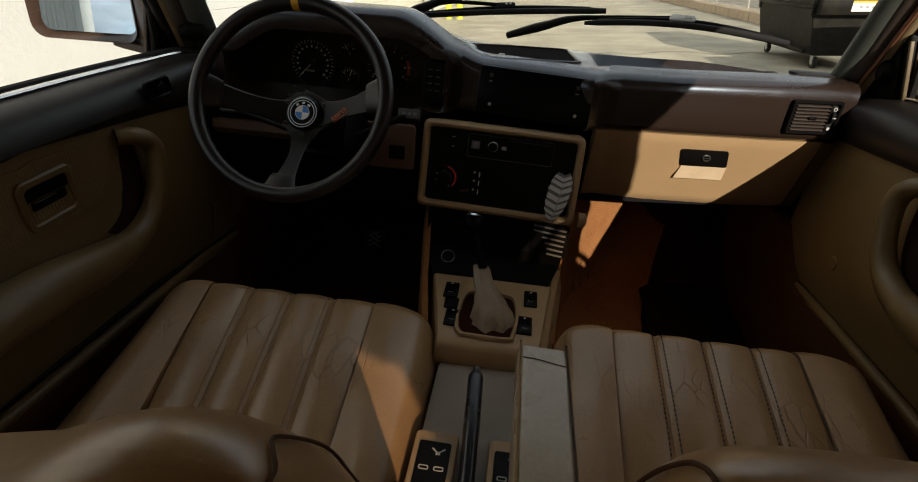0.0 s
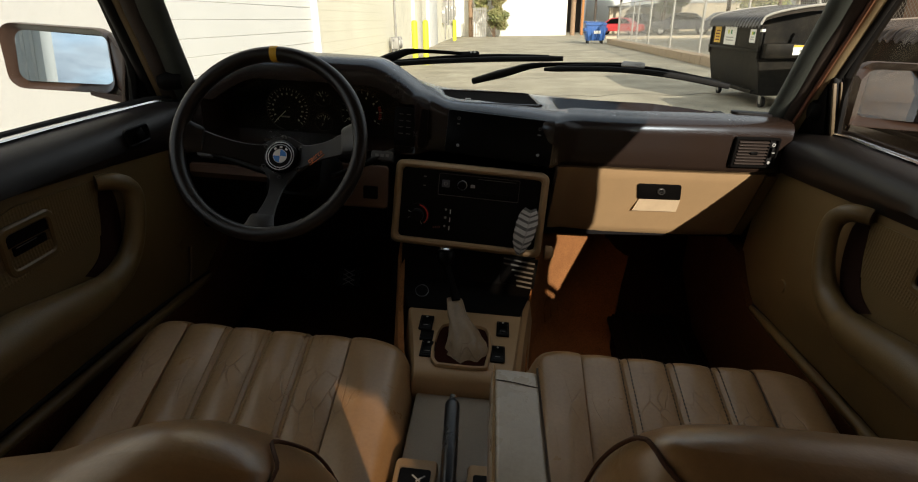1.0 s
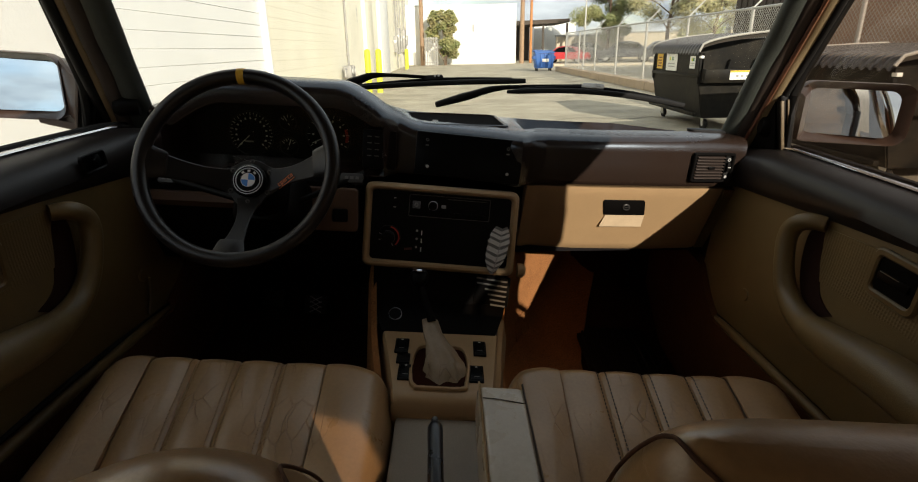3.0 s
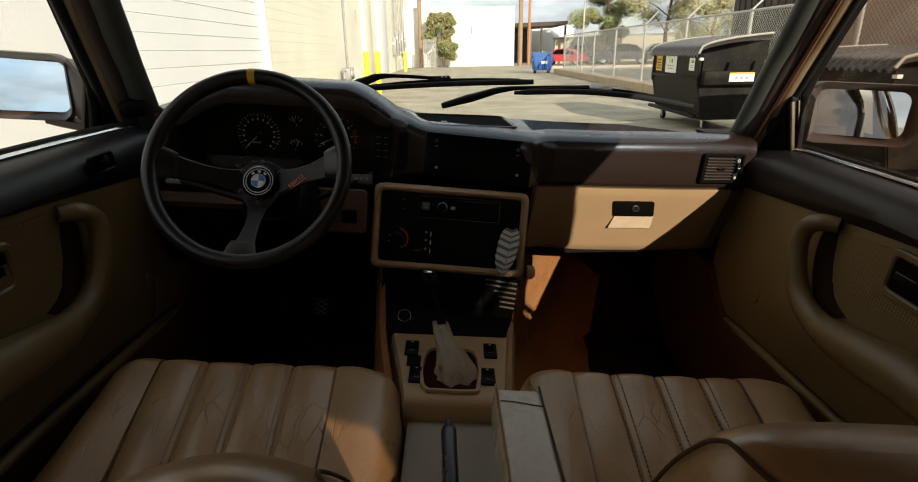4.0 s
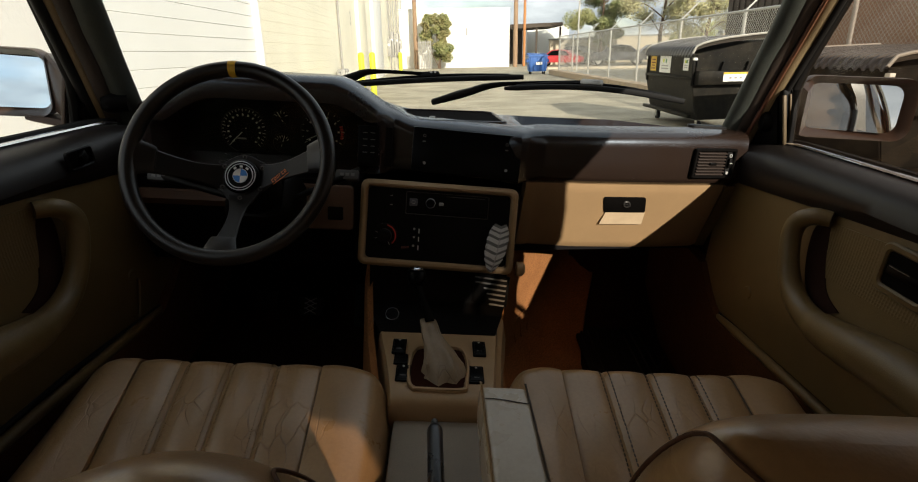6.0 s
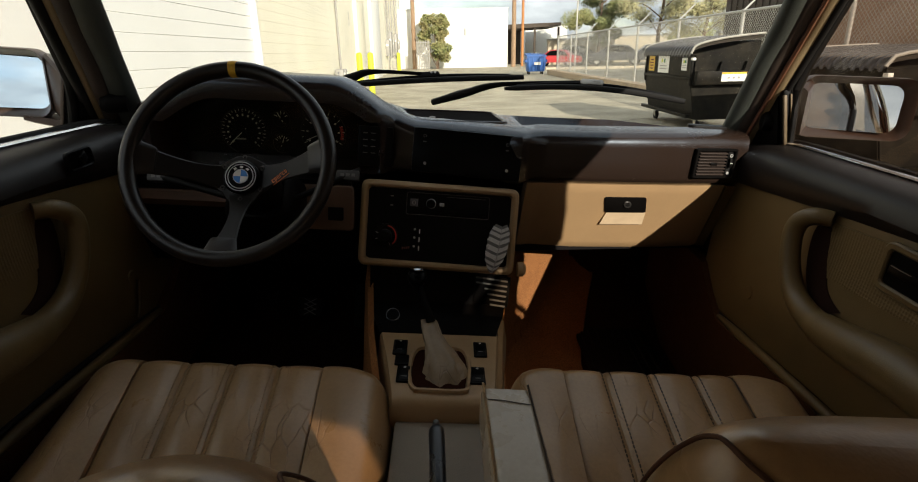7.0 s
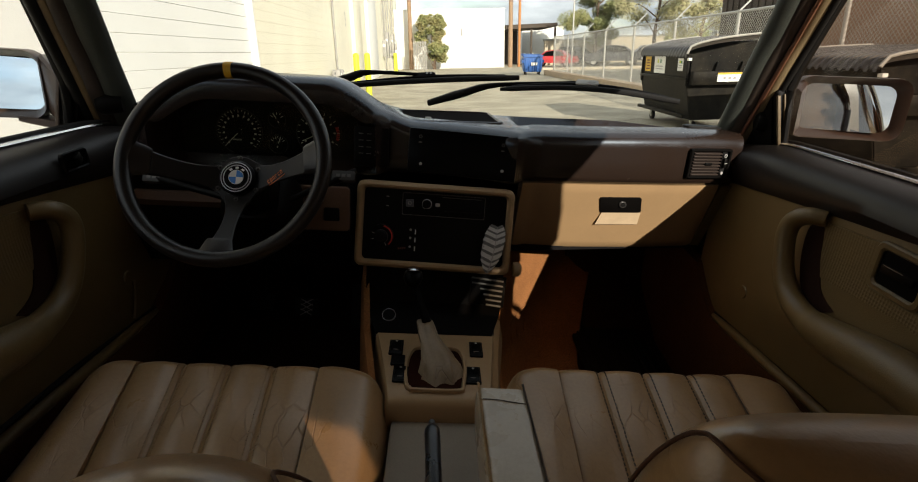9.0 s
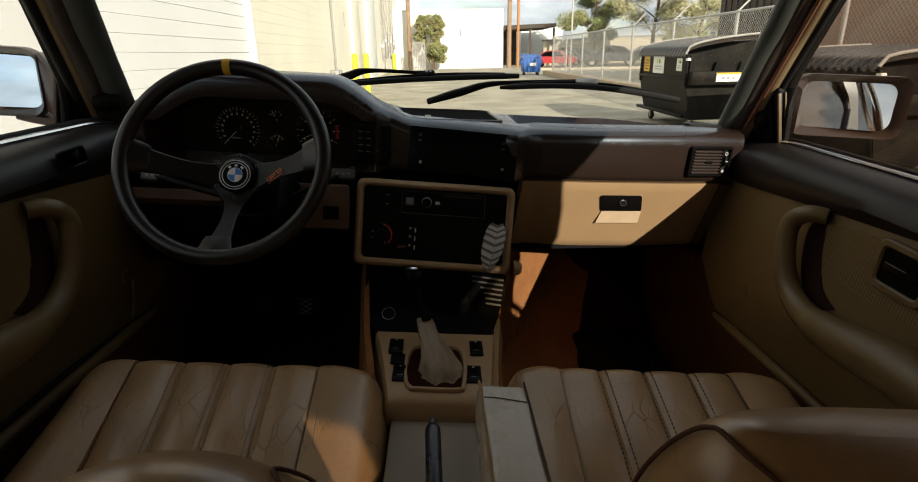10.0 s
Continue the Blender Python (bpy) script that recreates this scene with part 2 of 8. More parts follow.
FEATHER_D = mat_base("feather_bar", (0.16, 0.155, 0.15), 0.8, grain=0.1)
CLEAR_KNOB = mat_base("knob_chrome", (0.55, 0.62, 0.68), 0.12, 0.9)

# ---- builders ----
OFF = {}
CAR_XC = 0.017  # the cabin's centre line


def thing(name, label, category, base, in_car=True, group="", kind=""):
    """An Empty at a thing's base, in the car's axes or the level world's."""
    ob = new(name)
    ob.empty_display_size = 0.05
    ob.matrix_world = (CAR if in_car else Matrix()) @ Matrix.Translation(base)
    OFF[ob] = Vector(base)
    return tagged(ob, label, category, group, kind)


def mesh_of(name, bm, mat, smooth=True):
    bmesh.ops.recalc_face_normals(bm, faces=bm.faces)
    me = bpy.data.meshes.new(name)
    bm.to_mesh(me)
    bm.free()
    me.materials.append(mat)
    if smooth:
        me.shade_smooth()
        me.set_sharp_from_angle(angle=radians(38))
    return me


def part(name, bm, mat, parent, label="", smooth=True, kind=""):
    """One mesh, built in the axes of its thing, hung under a thing or a part."""
    bm.transform(Matrix.Translation(-OFF[parent]))
    ob = new(name, mesh_of(name, bm, mat, smooth))
    ob.parent = parent
    OFF[ob] = OFF[parent]
    return tagged(ob, label, kind=kind)


def solid(name, bm, mat, label, category, kind="structure", in_car=True, smooth=True):
    """A piece of the setting."""
    ob = new(name, mesh_of(name, bm, mat, smooth))
    if in_car:
        ob.matrix_world = CAR
    OFF[ob] = Vector()
    return tagged(ob, label, category, kind=kind)


def B():
    return bmesh.new()


def add_box(bm, lo, hi, bevel=0.0, m=None, seg=2):
    lo, hi = Vector(lo), Vector(hi)
    mid, size = (lo + hi) / 2, hi - lo
    mm = Matrix.Translation(mid) @ Matrix.Diagonal((*size, 1))
    made = bmesh.ops.create_cube(bm, size=1, matrix=(m @ mm) if m else mm)
    if bevel:
        es = list({e for v in made["verts"] for e in v.link_edges})
        bmesh.ops.bevel(bm, geom=es, offset=bevel, segments=seg, affect="EDGES", profile=0.5)
    return bm


def add_loft(bm, rings, closed=True, caps=True, wrap=False):
    vs = [[bm.verts.new(p) for p in r] for r in rings]
    n = len(vs[0])
    pairs = list(zip(vs, vs[1:])) + ([(vs[-1], vs[0])] if wrap else [])
    for a, b in pairs:
        for i in range(n if closed else n - 1):
            j = (i + 1) % n
            try:
                bm.faces.new((a[i], a[j], b[j], b[i]))
            except ValueError:
                pass
    if caps and closed and not wrap:
        bm.faces.new(vs[0])
        bm.faces.new(list(reversed(vs[-1])))
    return bm


def smooth_path(pts, per=6):
    """Catmull-Rom through the points."""
    pts = [Vector(p) for p in pts]
    ext = [2 * pts[0] - pts[1], *pts, 2 * pts[-1] - pts[-2]]
    out = []
    for i in range(1, len(ext) - 2):
        a, b, c, d = ext[i - 1:i + 3]
        for k in range(per):
            t = k / per
            out.append(0.5 * (2 * b + (c - a) * t + (2 * a - 5 * b + 4 * c - d) * t * t + (3 * b - a - 3 * c + d) * t ** 3))
    out.append(pts[-1])
    return out


def add_tube(bm, pts, radii, n=10, up=(0, 0, 1), ratio=1.0, wrap=False, caps=True):
    """Sweep an ellipse along pts; ratio: its size across against up."""
    pts = [Vector(p) for p in pts]
    if isinstance(radii, (int, float)):
        radii = [radii] * len(pts)
    rings = []
    k = len(pts)
    for i, p in enumerate(pts):
        if wrap:
            d = pts[(i + 1) % k] - pts[i - 1]
        else:
            d = pts[min(i + 1, k - 1)] - pts[max(i - 1, 0)]
        d.normalize()
        s = d.cross(Vector(up))
        if s.length < 1e-4:
            s = d.cross(Vector((1, 0, 0)))
        s.normalize()
        u = s.cross(d)
        rings.append([p + radii[i] * (s * ratio * math.cos(a) + u * math.sin(a)) for a in (math.tau * j / n for j in range(n))])
    return add_loft(bm, rings, True, caps, wrap)


def lerp_at(table, x):
    """Linear interpolation in a short table of (x, value)."""
    if x <= table[0][0]:
        return table[0][1]
    for (a, va), (b, vb) in zip(table, table[1:]):
        if x <= b:
            return va + (vb - va) * (x - a) / (b - a)
    return table[-1][1]


def ease(a, b, x):
    t = min(max((x - a) / (b - a), 0), 1)
    return t * t * (3 - 2 * t)


def basis(o, xd, yd):
    """A frame at o: x along xd, y near yd, z out of the face."""
    x = Vector(xd).normalized()
    z = x.cross(Vector(yd)).normalized()
    y = z.cross(x)
    m = Matrix((x, y, z)).transposed().to_4x4()
    m.translation = Vector(o)
    return m


def rrect(w, h, r, n=5):
    """Corners of a rounded rectangle, counter-clockwise."""
    out = []
    for cx, cy, a0 in ((w / 2 - r, h / 2 - r, 0), (-w / 2 + r, h / 2 - r, 90), (-w / 2 + r, -h / 2 + r, 180), (w / 2 - r, -h / 2 + r, 270)):
        for k in range(n + 1):
            a = radians(a0 + 90 * k / n)
            out.append((cx + r * math.cos(a), cy + r * math.sin(a)))
    return out


def add_plate(bm, m, w, h, d, r, edge=0.0, z0=0.0, at=(0, 0)):
    """A rounded plate of depth d that stands out of the face m, with an eased front edge."""
    rings = []
    for z, inset in ((z0, 0), (z0 + d - edge, 0), (z0 + d - edge * 0.3, edge * 0.3), (z0 + d, edge)) if edge else ((z0, 0), (z0 + d, 0)):
        rr = max(r - inset, 0.0003)
        rings.append([m @ Vector((x + at[0], y + at[1], z)) for x, y in rrect(w - 2 * inset, h - 2 * inset, rr)])
    return add_loft(bm, rings)


def add_ring_plate(bm, m, w, h, r, band, d, edge=0.002, z0=0.0, at=(0, 0)):
    """A rounded rectangular rim: outer size w x h, band wide, d proud."""
    spec = ((0, z0), (0, z0 + d - edge), (edge, z0 + d), (band - edge, z0 + d), (band, z0 + d - edge), (band, z0))
    rings = []
    for inset, z in spec:
        rings.append([m @ Vector((x + at[0], y + at[1], z)) for x, y in rrect(w - 2 * inset, h - 2 * inset, max(r - inset * 0.6, 0.001))])
    return add_loft(bm, rings, True, False, True)


def add_disc(bm, m, r, d, at=(0, 0), z0=0.0, n=28, edge=0.0, r_in=0.0):
    prof = [(r, z0), (r, z0 + d - edge), (r - edge, z0 + d)]
    if r_in:
        prof += [(r_in, z0 + d), (r_in, z0)]
    rings = [[m @ Vector((at[0] + q * math.cos(math.tau * k / n), at[1] + q * math.sin(math.tau * k / n), z)) for k in range(n)] for q, z in prof]
    return add_loft(bm, rings, True, not r_in, bool(r_in))


def add_grid(bm, nu, nv, f):
    vs = [[bm.verts.new(f(i / nu, j / nv)) for j in range(nv + 1)] for i in range(nu + 1)]
    for i in range(nu):
        for j in range(nv):
            bm.faces.new((vs[i][j], vs[i + 1][j], vs[i + 1][j + 1], vs[i][j + 1]))
    return vs


def add_prism(bm, poly, vec):
    a = [Vector(p) for p in poly]
    return add_loft(bm, [a, [p + Vector(vec) for p in a]])


def side_x(s, d):
    return CAR_XC + s * d


# ---- the car's shell ----


def card_low(s, y):
    """Lower edge of the door card."""
    return (0.561 if s > 0 else 0.518) - 0.07 * (y - 0.72)


def belt_z(s, y):
    """Height of the window sill on side s (1 right, -1 left)."""
    return 0.947 + (0.013 if s > 0 else -0.022) + 0.02 * (1.0 - y) - 0.03 * ease(1.05, 1.3, y)


PB = 0.06  # front edge of the door pillars


def pillar_front(z):
    """The door pillar's front edge, cut in at mid-height to shape the sun patches."""
    return lerp_at([(0.45, 0.10), (0.97, 0.10), (1.06, -0.03), (1.11, -0.095), (1.15, -0.03), (1.19, 0.085), (1.25, 0.10), (1.4, 0.10)], z)


# rib colour raised to carry window glare on the pillar's inner face
mat_pillar_rib = mat_base("pillar_rib", (0.055, 0.040, 0.030), 0.5, grain=0.1, stain=0.3)
mat_pillar_beige = mat_base("pillar_beige", (0.26, 0.19, 0.10), 0.45, grain=0.06, stain=0.3, stain_scale=9)
mat_rear = mat_base("rear_trim", (0.06, 0.04, 0.024), 0.8, grain=0.1, stain=0.3)


def build_shell():
    xc = CAR_XC
    # floor pan and footwell, carpeted; the footwell's shade is in the carpet colour
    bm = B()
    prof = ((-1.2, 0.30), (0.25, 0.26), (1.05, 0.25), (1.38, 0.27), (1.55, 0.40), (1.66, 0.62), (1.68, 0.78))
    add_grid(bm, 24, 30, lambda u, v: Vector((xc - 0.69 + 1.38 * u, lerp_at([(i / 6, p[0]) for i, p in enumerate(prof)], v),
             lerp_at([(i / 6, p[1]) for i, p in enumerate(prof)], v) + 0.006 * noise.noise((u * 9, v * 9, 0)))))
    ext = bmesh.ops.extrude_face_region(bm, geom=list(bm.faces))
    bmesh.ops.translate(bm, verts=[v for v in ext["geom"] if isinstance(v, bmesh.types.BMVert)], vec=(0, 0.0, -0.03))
    solid("floor", bm, CARPET_SHADE, "brown carpeted car floor rising to the footwell", "car floor")
    # carpeted transmission tunnel
    bm = B()
    rings = []
    for y, w, z in ((-1.1, 0.12, 0.42), (0.3, 0.12, 0.42), (0.7, 0.095, 0.44), (0.93, 0.105, 0.47), (1.06, 0.11, 0.48), (1.25, 0.13, 0.60), (1.62, 0.19, 0.66)):
        cx = 0.018
        rings.append([Vector((cx + sx * (w + dx), y, zz)) for sx, dx, zz in
                      ((-1, 0.035, 0.2), (-1, 0.012, z - 0.14), (-1, 0.0, z - 0.03), (-1, -0.02, z), (1, -0.01, z), (1, 0.012, z - 0.03), (1, 0.034, z - 0.14), (1, 0.07, 0.2))])
    add_loft(bm, rings)
    solid("tunnel", bm, CARPET, "brown carpeted transmission tunnel between the footwells", "tunnel")
    bm = B()
    rings = []
    side_tab = [(0.80, 0.142), (0.93, 0.150), (1.02, 0.156), (1.14, 0.166), (1.20, 0.180), (1.25, 0.200), (1.345, 0.254), (1.48, 0.338), (1.56, 0.385), (1.68, 0.45)]
    for y, x in side_tab:
        top = 0.64 if y > 1.05 else 0.50
        up = lerp_at([(1.05, 0.0), (1.38, 0.0), (1.55, 0.128), (1.66, 0.34), (1.70, 0.36)], y)
        wide = lerp_at([(0.8, 1.0), (1.2, 1.0), (1.48, 0.62), (1.70, 0.4)], y)
        rings.append([Vector((x + dx * wide, y, z + up * max(0.0, 1 - max(0.0, z - 0.27) / (top - 0.27)))) for dx, z in ((0.0, top), (0.0, min(top - 0.005, 0.60)), (0.001, min(top - 0.012, 0.48)), (0.002, 0.42), (0.006, 0.37), (0.022, 0.318), (0.07, 0.289), (0.16, 0.279), (0.24, 0.274), (0.25, 0.24), (-0.005, 0.24), (-0.005, top))])
    add_loft(bm, rings)
    solid("tunnel_side", bm, CARPET, "rust-brown carpeted side of the passenger footwell", "tunnel")
    # moulded outlines in the carpet of that side
    bm = B()
    for y0, y1, zt in ((1.27, 1.47, 0.375), (1.30, 1.43, 0.355), (1.33, 1.40, 0.335)):
        pts = smooth_path([(0, y0, 0.275), (0, y0 + 0.005, zt - 0.05), (0, y0 + 0.03, zt), (0, y1 - 0.03, zt), (0, y1 - 0.004, zt - 0.05), (0, y1, 0.31)], 5)
        add_tube(bm, [(lerp_at(side_tab, p.y) + (0.004 if p.z > 0.36 else 0.004 + 0.35 * (0.36 - p.z)), p.y, p.z) for p in pts], 0.0035, 6)
    solid("tunnel_moulding", bm, CARPET, "moulded ridges in the footwell carpet", "tunnel")
    # firewall behind the dash
    bm = B()
    add_box(bm, (xc - 0.74, 1.68, 0.18), (xc + 0.74, 1.74, 0.87), 0.01)
    # side boxes and shelf are unseen, added to stop light leaking in
    for q in (-1, 1):
        add_box(bm, (xc + q * 0.715 - 0.015, 1.16, 0.18), (xc + q * 0.715 + 0.015, 1.70, 0.885), 0.005)
    add_box(bm, (xc - 0.70, 1.30, 0.80), (xc + 0.70, 1.70, 0.82), 0.004)
    solid("firewall", bm, RUBBER, "black padded bulkhead behind the dashboard", "bulkhead")
    # sills with kick panels, their low shade put into the carpet colour
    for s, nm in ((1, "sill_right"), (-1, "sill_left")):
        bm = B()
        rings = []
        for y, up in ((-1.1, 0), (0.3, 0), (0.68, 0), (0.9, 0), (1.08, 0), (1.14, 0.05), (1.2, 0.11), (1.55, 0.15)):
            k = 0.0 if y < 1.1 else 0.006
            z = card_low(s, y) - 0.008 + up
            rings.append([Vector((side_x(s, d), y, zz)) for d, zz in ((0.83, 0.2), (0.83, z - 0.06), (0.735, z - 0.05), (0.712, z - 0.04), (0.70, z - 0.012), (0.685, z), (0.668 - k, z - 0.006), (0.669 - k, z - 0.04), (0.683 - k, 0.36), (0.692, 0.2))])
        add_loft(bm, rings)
        solid(nm, bm, CARPET_HALF_SHADE, "brown carpeted door sill and kick panel, coloured darker for shade", "door sill")
        bm = B()
        add_tube(bm, [(side_x(s, 0.677), y, card_low(s, y) - 0.006) for y in (-1.1, 0.2, 0.5, 0.8, 1.0, 1.09)], [0.011] * 5 + [0.006], 10)
        solid(nm.replace("sill", "sill_trim"), bm, BEIGE_D, "beige trim ridge along the door sill", "door sill")
    # outer body side below the doors and at the front, closing the cabin
    for s, nm in ((1, "wing_right"), (-1, "wing_left")):
        bm = B()
        rings = []
        for y, d in ((1.26, 0.0), (1.7, -0.005), (1.9, -0.02)):
            rings.append([Vector((side_x(s, q + d), y, z)) for q, z in ((0.80, 0.25), (0.83, 0.50), (0.82, 0.74), (0.79, 0.83), (0.72, 0.83), (0.72, 0.25))])
        add_loft(bm, rings)
        solid(nm, bm, PAINT, "bronze-brown painted front wing of the car", "car body")
    # roof skin and headliner
    def roof(u, v, dz):
        x = -0.60 + 1.2 * u
        y = 0.90 - 1.765 * v
        z = 1.385 - 0.034 * (2 * u - 1) ** 2 - 0.035 * max(0, 1 - v * 5) - 0.06 * max(0, v - 0.75) / 0.25
        return Vector((xc + x, y, z + dz))
    bm = B()
    add_grid(bm, 16, 20, lambda u, v: roof(u, v, 0.03))
    add_grid(bm, 16, 20, lambda u, v: roof(u, v, 0.014))
    solid("roof", bm, PAINT, "bronze-brown steel roof of the car", "car roof")
    bm = B()
    add_grid(bm, 16, 20, lambda u, v: roof(u, v, 0.0))
    add_grid(bm, 16, 20, lambda u, v: roof(u, v, 0.008))
    solid("ceiling", bm, HEADLINER, "pale cloth headliner under the car roof", "headliner")
    bm = B()
    add_tube(bm, smooth_path([(xc - 0.64, 0.90, 1.32), (xc - 0.35, 0.955, 1.350), (xc, 0.975, 1.36), (xc + 0.35, 0.955, 1.350), (xc + 0.61, 0.93, 1.32)]), 0.03, 8)
    solid("header_rail", bm, PILLAR, "dark trimmed rail above the windscreen", "roof rail")
    # A pillars: dark trim by the screen, ribbed inner face, bronze flange, beige strip, black seal
    for side, strips in (("right", (
            ("trim", (0.646, 1.024, 1.240), (0.675, 1.156, 1.068), 0.023, 0.020, PILLAR, "dark textured trim of the windscreen pillar"),
            ("rib", (0.667, 1.003, 1.241), (0.694, 1.134, 1.071), 0.020, 0.012, mat_pillar_rib, "dark brown inner face of the windscreen pillar"),
            ("flange", (0.673, 0.981, 1.241), (0.698, 1.111, 1.075), 0.0042, 0.006, PAINT, "narrow bronze flange along the windscreen pillar"),
            ("inner", (0.687, 0.982, 1.241), (0.713, 1.112, 1.075), 0.0125, 0.008, mat_pillar_beige, "beige painted inner strip of the windscreen pillar"),
            ("seal", (0.698, 0.971, 1.241), (0.723, 1.100, 1.077), 0.0065, 0.006, RUBBER, "black rubber door seal on the windscreen pillar"))),
            ("left", (
            ("trim", (-0.676, 1.025, 1.164), (-0.706, 1.150, 0.993), 0.034, 0.022, PILLAR, "dark textured trim of the windscreen pillar"),
            ("rib", (-0.701, 1.002, 1.161), (-0.733, 1.122, 0.995), 0.021, 0.013, mat_pillar_rib, "dark brown inner face of the windscreen pillar"),
            ("inner", (-0.714, 0.990, 1.160), (-0.747, 1.108, 0.996), 0.0115, 0.008, mat_pillar_beige, "beige painted inner strip of the windscreen pillar"),
            ("seal", (-0.726, 0.979, 1.159), (-0.756, 1.098, 0.997), 0.0105, 0.012, RUBBER, "black rubber door seal on the windscreen pillar")))):
        for key, hi, lo, wide, deep, mt, lab in strips:
            hi, lo = Vector(hi), Vector(lo)
            foot, head = lo + (lo - hi) * 1.1, hi + (hi - lo) * (0.72 if side == "right" else 1.12)
            bow = Vector((0.004 if side == "right" else -0.004, 0.004, 0.004))
            bm = B()
            add_tube(bm, smooth_path([foot, lo, (lo + hi) / 2 + bow, hi, head], 5), deep, 12, ratio=wide / deep)
            solid("pillar_" + key + "_" + side, bm, mt, lab, "pillar")
    # side glass frames and B pillars, rear quarters
    for s, nm in ((1, "right"), (-1, "left")):
        # pillar widened and notched out of view, to shape sun on dash and carpet
        bm = B()
        rings = []
        for z, d in ((0.45, 0.735), (0.95, 0.735), (1.02, 0.72), (1.09, 0.7025), (1.15, 0.6888), (1.185, 0.680), (1.335, 0.615)):
            rings.append([Vector((side_x(s, d + q), y, z)) for q, y in ((-0.03, pillar_front(z)), (0.02, pillar_front(z)), (0.02, PB - 0.32), (-0.03, PB - 0.32))])
        add_loft(bm, rings)
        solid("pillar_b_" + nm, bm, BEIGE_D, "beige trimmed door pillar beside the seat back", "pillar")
        # unseen rail, added to close a light gap between roof and windows
        bm = B()
        add_tube(bm, smooth_path([(side_x(s, 0.622), 0.90, 1.345), (side_x(s, 0.608), 0.5, 1.368), (side_x(s, 0.608), -0.2, 1.368), (side_x(s, 0.605), -0.85, 1.330)]), 0.024, 8)
        solid("cant_rail_" + nm, bm, HEADLINER, "pale cloth-covered roof rail above the side windows", "roof rail")
        bm = B()
        rings = []
        for y, zt in ((PB - 0.32, 0.95), (-0.95, 0.955)):
            rings.append([Vector((side_x(s, d), y, z)) for d, z in ((0.72, 0.3), (0.82, 0.3), (0.845, 0.62), (0.80, zt), (0.72, zt))])
        add_loft(bm, rings)
        solid("rear_door_" + nm, bm, PAINT, "bronze-brown rear door panel of the car", "car body")
        bm = B()
        add_tube(bm, [(side_x(s, 0.803), y, 0.922 + 0.01 * s) for y in (-1.2, -0.5, 0.2, 0.9, 1.1)], 0.008, 8, ratio=1.6)
        add_tube(bm, smooth_path([(side_x(s, 0.77), -0.93, 0.96), (side_x(s, 0.72), -0.80, 1.15), (side_x(s, 0.655), -0.62, 1.30), (side_x(s, 0.635), -0.2, 1.352), (side_x(s, 0.63), 0.5, 1.352), (side_x(s, 0.645), 0.86, 1.33)]), 0.011, 8)
        solid("window_trim_" + nm, bm, CHROME, "bright trim strip round the side windows", "window trim")
        bm = B()
        rings = []
        for d0, y0, z0 in ((0.80, -0.98, 0.95), (0.70, -0.88, 1.15), (0.60, -0.76, 1.33)):
            rings.append([Vector((side_x(s, q), y, z0)) for q, y in ((d0, y0), (d0 - 0.03, y0 - 0.01), (d0 - 0.06, y0 - 0.28 * (1.4 - z0) / 0.4), (d0 - 0.02, y0 - 0.30 * (1.4 - z0) / 0.4))])
        add_loft(bm, rings)
        solid("pillar_c_" + nm, bm, PAINT, "bronze-brown rear roof pillar", "pillar")
    # unseen broad panels by the rear screen, added to trim the driver's sun patch
    for s, nm in ((1, "right"), (-1, "left")):
        bm = B()
        add_prism(bm, [Vector((side_x(s, d), y, z)) for d, y, z in ((0.74, -0.82, 0.95), (0.67, -1.12, 0.95), (0.56, -0.98, 1.14), (0.41, -0.86, 1.335), (0.60, -0.72, 1.335))], (0, 0.02, 0.012))
        solid("quarter_sun_block_" + nm, bm, HEADLINER, "unseen pale panel beside the rear screen, added to cut the sun", "pillar")
    # rear bulkhead and shelf close the cabin behind; unseen, coloured dark against bounced light
    bm = B()
    add_box(bm, (xc - 0.72, -1.35, 0.25), (xc + 0.72, -1.28, 0.93), 0.01)
    add_box(bm, (xc - 0.70, -1.55, 0.90), (xc + 0.70, -1.0, 0.94), 0.01)
    solid("wall_rear", bm, mat_rear, "unseen dark brown rear bulkhead and parcel shelf", "bulkhead")
    # windscreen
    def screen(u, v):
        x = -0.755 + 1.51 * u
        e = (2 * u - 1) ** 2
        a = Vector((xc + x, 1.600 - 0.29 * e, 0.912))
        b = Vector((xc + x * 0.93, 0.965 - 0.05 * e, 1.345 - 0.02 * e))
        return a.lerp(b, v) + Vector((0, 0.012, 0.016)) * math.sin(math.pi * v)
    bm = B()
    add_grid(bm, 20, 10, screen)
    w = solid("window_1", bm, GLASS_W, "clear curved windscreen with a light film of dust", "windscreen")
    w.visible_shadow = False
    # rear and rear side glass
    for s, nm in ((1, "window_2"), (-1, "window_3")):
        bm = B()
        add_grid(bm, 4, 4, lambda u, v: Vector((side_x(s, 0.765 - 0.14 * v), (PB - 0.1) + (-0.95 + 0.16 * v - PB + 0.1) * u, 0.955 + 0.375 * v)))
        solid(nm, bm, GLASS_R, "brown-tinted rear door glass", "window")
    bm = B()
    add_grid(bm, 6, 4, lambda u, v: Vector((xc + (1.30 - 0.18 * v) * (u - 0.5), -1.36 + 0.52 * v - 0.04 * math.sin(math.pi * u), 0.945 + 0.375 * v)))
    solid("window_4", bm, GLASS_R, "brown-tinted rear screen of the car", "window")
    bm = B()
    rings_a = [screen(i / 20, 0) + Vector((0, 0.004, -0.008)) for i in range(21)]
